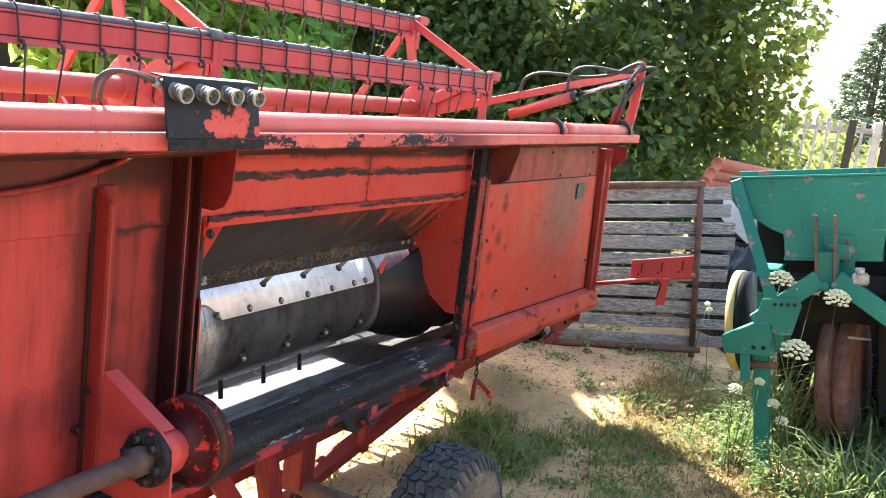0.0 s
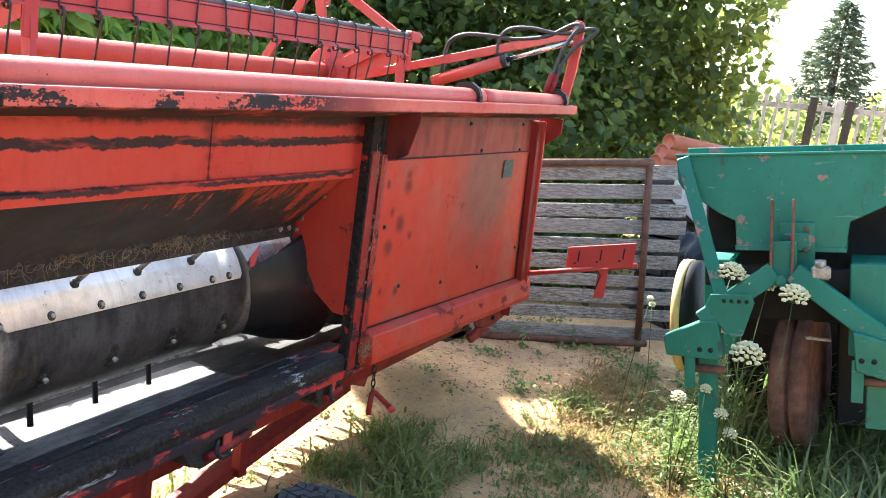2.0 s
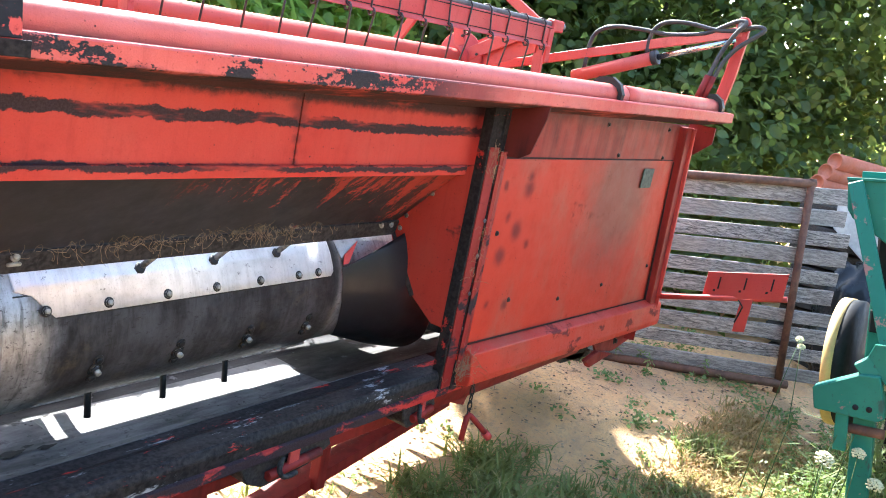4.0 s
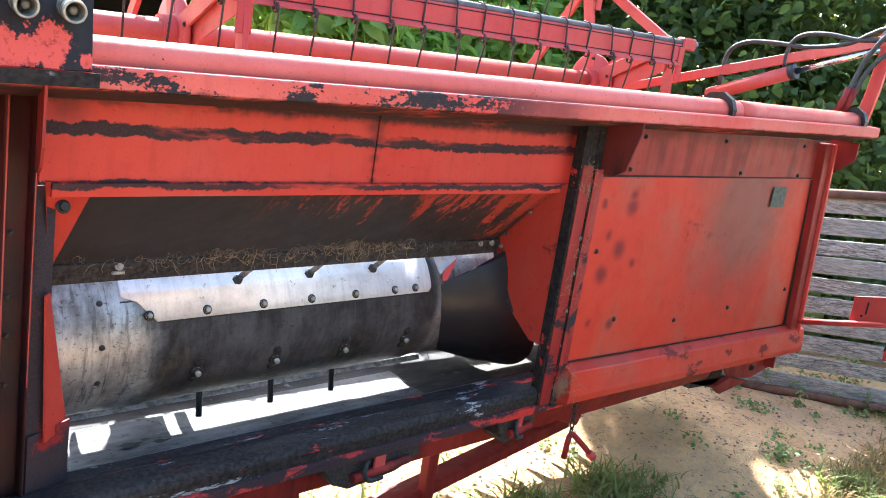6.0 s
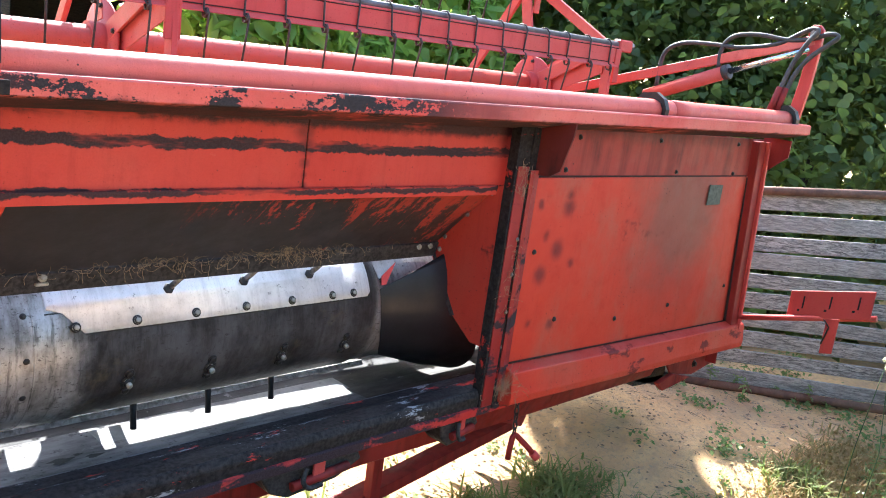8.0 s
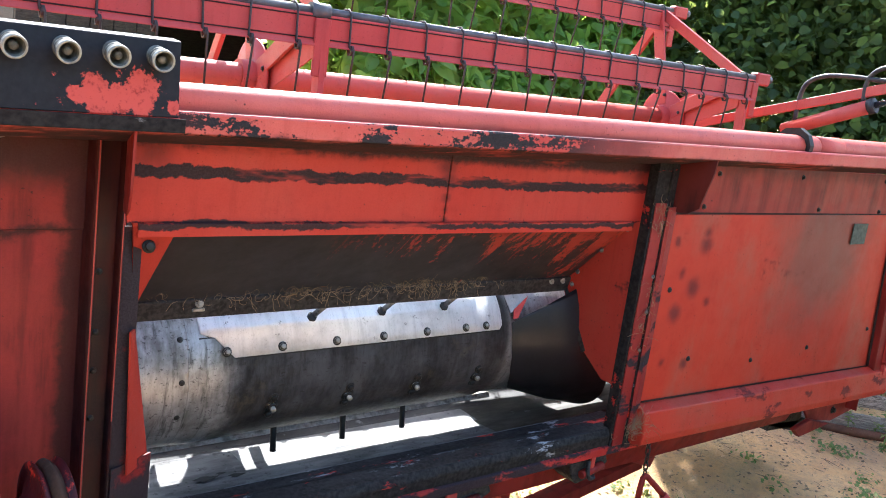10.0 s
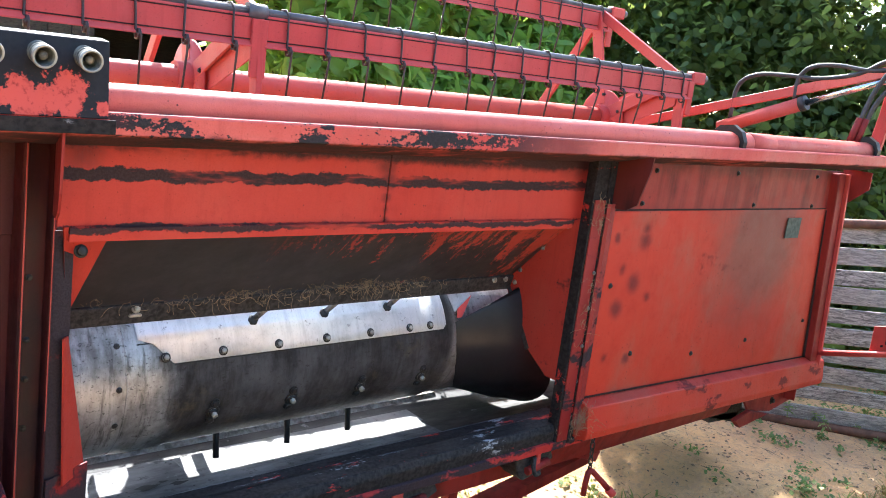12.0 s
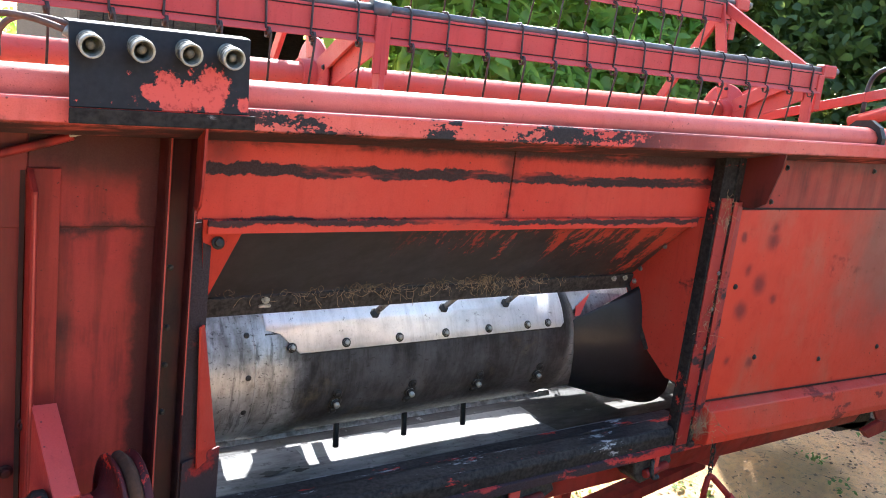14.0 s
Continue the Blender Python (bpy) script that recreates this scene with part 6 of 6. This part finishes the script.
def spruce(at, h, r, seed):
    t = thing("spruce_tree", at, "tall dark green spruce tree behind the fence", "tree")
    o = Vector(at)
    part("trunk", Build().sweep([o, o + Vector((0, 0, h * 0.5)), o + Vector((0, 0, h))], 0.16, 10, 0.02), M_BARK, t)
    rr = np.random.RandomState(seed)
    verts, faces = [], []
    for i in range(230):
        k = (i + rr.uniform(0, 1)) / 230
        a = i * 2.399 + rr.uniform(-0.3, 0.3)
        reach = r * (0.06 + 0.94 * k ** 0.85) * rr.uniform(0.72, 1.12)
        root = np.array([o.x, o.y, o.z + h * (1 - 0.96 * k)])
        d = np.array([math.cos(a), math.sin(a), 0.0])
        s = np.array([-math.sin(a), math.cos(a), 0.0])
        for j in range(int(20 + 70 * k)):
            u = rr.uniform(0.1, 1.0) ** 0.7
            off = rr.normal(0, 0.11) * (1.15 - u) * (0.3 + reach)
            c = root + d * reach * u + s * off + np.array([0, 0, reach * (0.30 * u * u - 0.28 * u) + rr.normal(0, 0.03)])
            way = d * rr.uniform(0.4, 1.0) + s * rr.normal(0, 0.6) + np.array([0, 0, rr.uniform(-0.6, 0.25)])
            q = np.cross(way, rr.normal(size=3))
            q /= np.linalg.norm(q) + 1e-6
            L, w = rr.uniform(0.08, 0.20), rr.uniform(0.012, 0.03)
            n0 = len(verts)
            verts += [c - q * w, c + q * w, c + way * L + q * w * 0.3, c + way * L - q * w * 0.3]
            faces.append((n0, n0 + 1, n0 + 2, n0 + 3))
    part("crown", raw_mesh("crown", verts, faces, M_SPRUCE), None, t)


spruce((21.5, 0.78, 0), 4.25, 1.75, 5)

# ---- picket fence beyond ----
fence = thing("picket_fence", (13.0, -0.5, 0), "old pale picket fence with concrete posts", "fence")
fa, fb = Vector((13.0, 1.5, 0.15)), Vector((12.6, -2.6, 0.30))
M_PALE = plain("pale_weathered_wood", (0.50, 0.48, 0.45), 0.85, 0, 0.4, 9, (0.22, 0.20, 0.18), 0.4)
for i in range(30):
    p = fa.lerp(fb, i / 29)
    top = 1.90 + 0.02 * math.sin(i * 2.3)
    b = Build().box(p.x - 0.012, p.x + 0.012, p.y - 0.020, p.y + 0.020, 0.1, top, 0.003).box(p.x - 0.028, p.x + 0.028, p.y - 0.030, p.y + 0.030, top, top + 0.085, 0.006)
    part("picket", b, M_PALE, fence, "thin pale picket with a square cap")
for z in (0.5, 1.68):
    part("rail", Build().bar(fa + Vector((0.03, 0, z)), fb + Vector((0.03, 0, z)), 0.05, 0.07), M_PALE, fence)
for f in (0.21, 0.285, 0.315, 0.85):
    p = fa.lerp(fb, f)
    part("post", Build().box(p.x - 0.05, p.x + 0.05, p.y - 0.05, p.y + 0.05, 0, 2.0, 0.01), M_CONCRETE if f == 0.285 else M_DARKWOOD, fence)

# ---- things behind the gate ----
for p in ((7.04, 1.235, 1.402), (7.02, 1.27, 1.325), (7.0, 1.30, 1.248)):
    solo("drain_pipe", Build().lathe(p, (0.9, -0.42, -0.07), [(0.02, 0.0), (0.02, 0.046), (0.0, 0.046), (0.0, 0.054), (1.6, 0.054), (1.6, 0.05), (1.59, 0)], 24), M_PVC, "faded orange plastic drain pipe stacked behind the gate", "pipe", group="stacked drain pipes")
stack = thing("board_stack", (7.3, 1.0, 0), "stack of old boards and slabs under the pipes", "board stack")
for i in range(8):
    z = 0.02 + i * 0.14
    part("board", Build().box(7.02 + 0.03 * (i % 3), 8.2, 0.62, 1.32 + 0.05 * (i % 2), z, z + 0.12, 0.006), M_DARKWOOD, stack)
solo("concrete_slab", Build().slab((6.96, 1.12, 1.0), (6.97, 0.84, 0.80), (6.99, 0.80, 1.22), (6.98, 1.14, 1.22), -0.04, 0.004), M_CONCRETE, "pale concrete slab leaning by the board stack", "slab")


def bag():
    b = Build()
    bmesh.ops.create_icosphere(b.bm, subdivisions=4, radius=1.0)
    for v in b.bm.verts:
        n = noise.noise(v.co * 2.3) * 0.25 + abs(noise.noise(v.co * 6)) * 0.14
        v.co = Vector((6.86 + v.co.x * 0.16 * (1 + n), 0.86 + v.co.y * 0.22 * (1 + n), 0.42 + v.co.z * 0.42 * (1 + n)))
        v.co.z = max(v.co.z, 0.005)
    for f in b.bm.faces:
        f.smooth = True
    solo("plastic_sheet", b, M_PLASTIC, "crumpled black plastic sheeting beside the gate", "plastic sheet")


bag()

# ---- shed behind the reel ----
shed = thing("shed", (5.2, 8.5, 0), "dark old wooden shed with a black doorway", "shed")
SX0, SX1 = 3.0, 7.4
for i in range(22):
    x = SX0 + i * 0.2
    if 6 <= i <= 13:
        continue
    part("board", Build().box(x + 0.004, x + 0.196, 7.9, 7.93, 0, 2.3 + 0.02 * math.sin(i * 3.1), 0.003), M_DARKWOOD, shed)
part("back_wall", Build().box(SX0, SX1, 10.4, 10.5, 0, 2.6), M_DARKWOOD, shed)
part("side_wall", Build().box(SX1 - 0.1, SX1, 7.94, 10.4, 0, 2.4), M_DARKWOOD, shed)
part("side_wall", Build().box(SX0, SX0 + 0.1, 7.94, 10.4, 0, 2.4), M_DARKWOOD, shed)
part("roof", Build().slab((SX0 - 0.2, 7.5, 2.30), (SX1 + 0.2, 7.5, 2.30), (SX1 + 0.2, 10.8, 2.9), (SX0 - 0.2, 10.8, 2.9), 0.06), M_DARKWOOD, shed)
part("eaves_board", Build().box(SX0 - 0.2, SX1 + 0.2, 7.46, 7.49, 2.22, 2.38), M_DARKWOOD, shed)

# ---- grass, weeds, straw ----


def blades(name, spots, material, label, category, seed):
    """Tufts of bent blades: (x, y, spread, number, height) each."""
    r = np.random.RandomState(seed)
    verts, faces = [], []
    for x, y, spread, n, h in spots:
        for _ in range(n):
            px, py = x + r.normal(0, spread), y + r.normal(0, spread)
            z = ground_z(px, py) - 0.005
            a, lean = r.uniform(0, 2 * math.pi), r.uniform(0.25, 1.1 if h > 0.2 else 1.4)
            L, w = h * r.uniform(0.45, 1.2), r.uniform(0.0025, 0.0058) * (1 + 1.6 * h)
            d, s = np.array([math.cos(a), math.sin(a), 0]), np.array([-math.sin(a), math.cos(a), 0])
            o = np.array([px, py, z])
            n0 = len(verts)
            for k in (0, 0.4, 0.75):
                c = o + d * L * lean * k * k + np.array([0, 0, L * (k - 0.42 * lean * k * k)])
                verts += [c - s * w * (1 - k * 0.6), c + s * w * (1 - k * 0.6)]
            verts.append(o + d * L * lean + np.array([0, 0, L * max(0.05, 1 - 0.55 * lean)]))
            faces += [(n0, n0 + 1, n0 + 3, n0 + 2), (n0 + 2, n0 + 3, n0 + 5, n0 + 4), (n0 + 4, n0 + 5, n0 + 6)]
    ob = new(name, raw_mesh(name, verts, faces, material))
    return tagged(ob, label, category, kind="stuff")


rg = random.Random(21)


def patch(x0, x1, y0, y1, n, blades_each, h, spread=0.05):
    return [(rg.uniform(x0, x1), rg.uniform(y0, y1), spread, blades_each, h * rg.uniform(0.6, 1.3)) for _ in range(n)]


blades("grass", patch(3.5, 4.0, 1.32, 1.76, 16, 60, 0.145, 0.05) + patch(4.0, 4.55, 0.75, 1.35, 16, 24, 0.08, 0.06) + patch(3.3, 4.3, 1.25, 1.7, 22, 34, 0.11, 0.055) + patch(3.2, 4.6, 0.7, 1.2, 26, 18, 0.07, 0.07) + patch(2.4, 3.6, 1.5, 2.4, 16, 20, 0.09) + patch(1.0, 3.0, 0.2, 1.4, 26, 30, 0.08) + patch(2.4, 3.9, 2.0, 3.4, 26, 20, 0.10) + patch(4.75, 5.2, 0.85, 1.15, 3, 70, 0.10, 0.04) + patch(4.9, 5.3, 0.45, 0.75, 4, 60, 0.10, 0.04), M_GRASS, "short matted green grass on the sandy yard", "grass", 31)
blades("tall_grass", patch(4.2, 4.7, -0.7, 0.15, 40, 24, 0.40, 0.06) + patch(4.9, 5.5, -0.8, 0.5, 60, 24, 0.42, 0.08) + patch(4.6, 5.6, 0.2, 0.5, 14, 14, 0.18, 0.07) + patch(3.7, 4.2, -0.8, 0.0, 14, 18, 0.20, 0.08) + patch(5.4, 6.3, -1.6, 0.45, 110, 26, 0.62, 0.09), M_TALL, "tall rank grass growing round the planter", "grass", 32)
blades("dry_grass", patch(4.45, 5.75, 0.5, 1.1, 420, 24, 0.06, 0.06) + patch(3.4, 4.6, 0.2, 0.8, 40, 14, 0.07, 0.08) + patch(3.9, 4.6, -0.3, 0.55, 150, 22, 0.06, 0.06), M_DRY, "flattened dry straw-coloured grass", "grass", 33)


def weeds(name, spots, seed, label):
    r = np.random.RandomState(seed)
    verts, faces = [], []
    for x, y, rad, n, h in spots:
        for _ in range(n):
            px, py = x + r.normal(0, rad), y + r.normal(0, rad)
            o = np.array([px, py, ground_z(px, py) + r.uniform(0.005, h)])
            nrm = np.array([r.normal(0, 0.5), r.normal(0, 0.5), 1.0])
            nrm /= np.linalg.norm(nrm)
            a = r.uniform(0, 6.283)
            t = np.cross(nrm, [math.cos(a), math.sin(a), 0])
            t /= np.linalg.norm(t)
            s = np.cross(nrm, t)
            L = r.uniform(0.012, 0.032)
            w = L * r.uniform(0.25, 0.45)
            n0 = len(verts)
            verts += [o - t * L * 0.5, o + s * w - nrm * 0.004, o + t * L * 0.5 - nrm * 0.006, o - s * w - nrm * 0.004]
            faces.append((n0, n0 + 1, n0 + 2, n0 + 3))
    ob = new(name, raw_mesh(name, verts, faces, M_WEED))
    return tagged(ob, label, "weeds", kind="stuff")


weeds("weeds", [(4.88, 1.35, 0.04, 130, 0.07), (6.28, 1.64, 0.05, 260, 0.16), (6.05, 1.35, 0.11, 320, 0.05), (5.95, 1.55, 0.05, 120, 0.05), (5.75, 1.75, 0.05, 90, 0.04), (5.9, 1.05, 0.12, 260, 0.05), (5.4, 1.95, 0.06, 90, 0.03), (5.6, 2.2, 0.06, 90, 0.04), (5.3, 1.7, 0.05, 80, 0.03), (4.9, 2.3, 0.07, 100, 0.03), (6.3, 1.3, 0.05, 120, 0.05)] + [(rg.uniform(4.3, 5.3), rg.uniform(-0.1, 0.75), 0.10, 120, 0.10) for _ in range(16)] + [(rg.uniform(3.2, 6.2), rg.uniform(0.6, 2.4), 0.03, 26, 0.025) for _ in range(34)] + [(rg.uniform(3.5, 4.6), rg.uniform(0.45, 1.3), 0.05, 46, 0.03) for _ in range(30)], 41, "low broad-leaved weeds on the sand")


def wisps(name, places, label, seed, size):
    """Fine curled straw caught on an edge."""
    r = np.random.RandomState(seed)
    b = Build()
    for x, y, z, sx, sz in places:
        p = Vector((r.normal(x, sx), y - r.uniform(0, 0.02), z + r.uniform(-0.2, 1.0) * sz))
        pts = [p]
        d = Vector((r.normal(), r.normal() * 0.2, r.normal() * 0.5)).normalized()
        turn = r.normal(0, 0.6)
        for _ in range(7):
            d = (Matrix.Rotation(turn + r.normal(0, 0.3), 3, "Y") @ d + Vector((0, r.normal() * 0.15, -0.08))).normalized()
            q = pts[-1] + d * size * r.uniform(0.5, 1.2)
            q.y = min(q.y, y)
            pts.append(q)
        b.sweep(pts, 0.0005, 3, cap=False)
    ob = new(name, mesh_of(name, b, M_STRAW))
    tagged(ob, label, "straw", kind="stuff")


wisps("chaff", [(2.57, 1.72, 1.078, 0.09, 0.016)] * 110 + [(2.2, 1.72, 1.076, 0.16, 0.008)] * 90 + [(2.75, 1.72, 1.078, 0.08, 0.006)] * 30, "dry straw chaff caught along the flap edge", 8, 0.008)
wisps("chaff", [(3.28, 1.435, 0.665, 0.03, 0.05)] * 110 + [(3.225, 1.45, 0.95, 0.008, 0.2)] * 26, "dry straw chaff caught at the foot of the post", 9, 0.009)
wisps("chaff", [(3.22, 1.455, 1.30, 0.012, 0.08)] * 40, "dry straw and cobweb caught in corners of the header", 10, 0.007)


def forbs(name, spots, seed, label):
    """Leafy upright weeds: a thin stem with small folded leaves up its length."""
    r = np.random.RandomState(seed)
    verts, faces = [], []
    for x, y, h in spots:
        foot = np.array([x, y, ground_z(x, y)])
        lean = np.array([r.normal(0, 0.12), r.normal(0, 0.12), 0])
        for k in range(int(26 + 60 * h)):
            f = r.uniform(0.05, 1.0)
            c = foot + lean * f * h + np.array([r.normal(0, 0.012), r.normal(0, 0.012), f * h])
            a = r.uniform(0, 6.283)
            t = np.array([math.cos(a), math.sin(a), r.uniform(-0.4, 0.5)])
            s = np.array([-math.sin(a), math.cos(a), r.normal(0, 0.3)])
            L = r.uniform(0.02, 0.055) * (1.15 - 0.6 * f)
            w = L * r.uniform(0.14, 0.24)
            n0 = len(verts)
            verts += [c, c + t * L * 0.45 + s * w, c + t * L + np.array([0, 0, -0.3 * L]), c + t * L * 0.45 - s * w]
            faces.append((n0, n0 + 1, n0 + 2, n0 + 3))
        n0, top = len(verts), foot + lean * h + np.array([0, 0, h])
        verts += [foot + np.array([-0.002, 0.002, 0]), foot + np.array([0.002, -0.002, 0]), top]
        faces.append((n0, n0 + 1, n0 + 2))
    ob = new(name, raw_mesh(name, verts, faces, M_WEED))
    return tagged(ob, label, "weeds", kind="stuff")


forbs("leafy_weeds", [(rg.uniform(4.2, 4.6), rg.uniform(-0.6, 0.42), rg.uniform(0.10, 0.30)) for _ in range(44)] + [(rg.uniform(4.45, 5.6), rg.uniform(0.35, 0.6), rg.uniform(0.06, 0.2)) for _ in range(46)] + [(rg.uniform(4.8, 5.6), rg.uniform(-0.6, 0.55), rg.uniform(0.2, 0.5)) for _ in range(26)] + [(rg.uniform(5.3, 6.2), rg.uniform(0.45, 0.95), rg.uniform(0.08, 0.22)) for _ in range(14)] + [(rg.uniform(5.6, 6.1), rg.uniform(1.4, 1.9), rg.uniform(0.05, 0.14)) for _ in range(9)], 43, "leafy green weeds crowding round the planter")


def debris(count, seed):
    """Crumbs of soil, chips and bits of stalk lying on the sand."""
    r = np.random.RandomState(seed)
    verts, faces = [], []
    for k in range(count):
        x, y = r.uniform(2.6, 6.3), r.uniform(0.3, 2.6)
        z, a = ground_z(x, y), r.uniform(0, 6.283)
        L = r.uniform(0.003, 0.012) if k % 3 else r.uniform(0.012, 0.045)
        w = L * r.uniform(0.5, 0.9) if k % 3 else r.uniform(0.0015, 0.003)
        d, s = np.array([math.cos(a), math.sin(a), 0.0]), np.array([-math.sin(a), math.cos(a), 0.0])
        o, up = np.array([x, y, z + w * 0.3]), np.array([0, 0, w * 0.7])
        n0 = len(verts)
        verts += [o + d * L, o + s * w, o - d * L, o - s * w, o + up, o - up]
        faces += [(n0 + i, n0 + (i + 1) % 4, n0 + 4) for i in range(4)] + [(n0 + (i + 1) % 4, n0 + i, n0 + 5) for i in range(4)]
    m = Mat("soil_crumbs")
    ob = new("debris", raw_mesh("debris", verts, faces, m.done(m.mix(m.island(), (0.10, 0.065, 0.04), (0.42, 0.29, 0.17)), 0.9)))
    return tagged(ob, "crumbs of soil and bits of dry stalk on the sand", "debris", kind="stuff")


debris(5200, 61)


def umbel(top, foot, rad, seed):
    """Wild carrot: a thin stem, rays and a flat head of tiny flowers."""
    t = thing("wild_carrot", foot, "white wild carrot flower head on a thin green stem", "flower", "wild carrots by the planter")
    top, foot = Vector(top), Vector(foot)
    r = random.Random(seed)
    part("stem", Build().sweep([foot, foot.lerp(top, 0.5) + Vector((r.uniform(-0.04, 0.04), r.uniform(-0.04, 0.04), 0.02)), top - Vector((0, 0, rad * 0.6))], 0.0025, 6, 0.0015), M_STEM, t)
    rays, head = Build(), Build()
    for i in range(34):
        k = math.sqrt((i + 0.5) / 34)
        a = i * 2.4
        p = top + Vector((-0.5 * rad * 0.3, rad * k * math.cos(a), rad * k * math.sin(a) * 0.45 + rad * 0.6 * (1 - k * k))) + Vector((rad * k * math.sin(a) * 0.8, 0, 0))
        rays.sweep([top - Vector((0, 0, rad * 0.6)), p], 0.0009, 3, cap=False)
        for j in range(9):
            q = p + Vector((r.uniform(-1, 1), r.uniform(-1, 1), r.uniform(-0.5, 0.7))) * rad * 0.11
            head.lathe(q - Vector((0, 0, 0.002)), (r.uniform(-0.9, 0.3), r.uniform(-0.5, 0.5), 1), [(0, 0), (0.002, rad * 0.125), (0.006, rad * 0.10), (0.006, 0)], 5)
    part("rays", rays, M_STEM, t)
    part("flower_head", head, M_FLOWER, t)


for i, (x, y, z, rad) in enumerate(((4.42, 0.27, 0.69, 0.055), (4.50, 0.40, 1.0, 0.045), (4.50, 0.33, 0.98, 0.03), (4.52, 0.25, 0.97, 0.032), (4.46, 0.14, 0.965, 0.048), (4.45, 0.46, 0.73, 0.022), (4.48, 0.38, 0.75, 0.022), (4.40, 0.50, 0.44, 0.035), (4.42, 0.40, 0.50, 0.025), (4.42, 0.32, 0.41, 0.03), (4.44, 0.27, 0.33, 0.03), (4.75, 0.756, 0.758, 0.016), (4.75, 0.742, 0.73, 0.016))):
    umbel((x, y, z), (x + rg.uniform(-0.05, 0.05), y + rg.uniform(-0.08, 0.08), 0.0), rad * (1.2 if rad > 0.04 else 0.95), 50 + i)
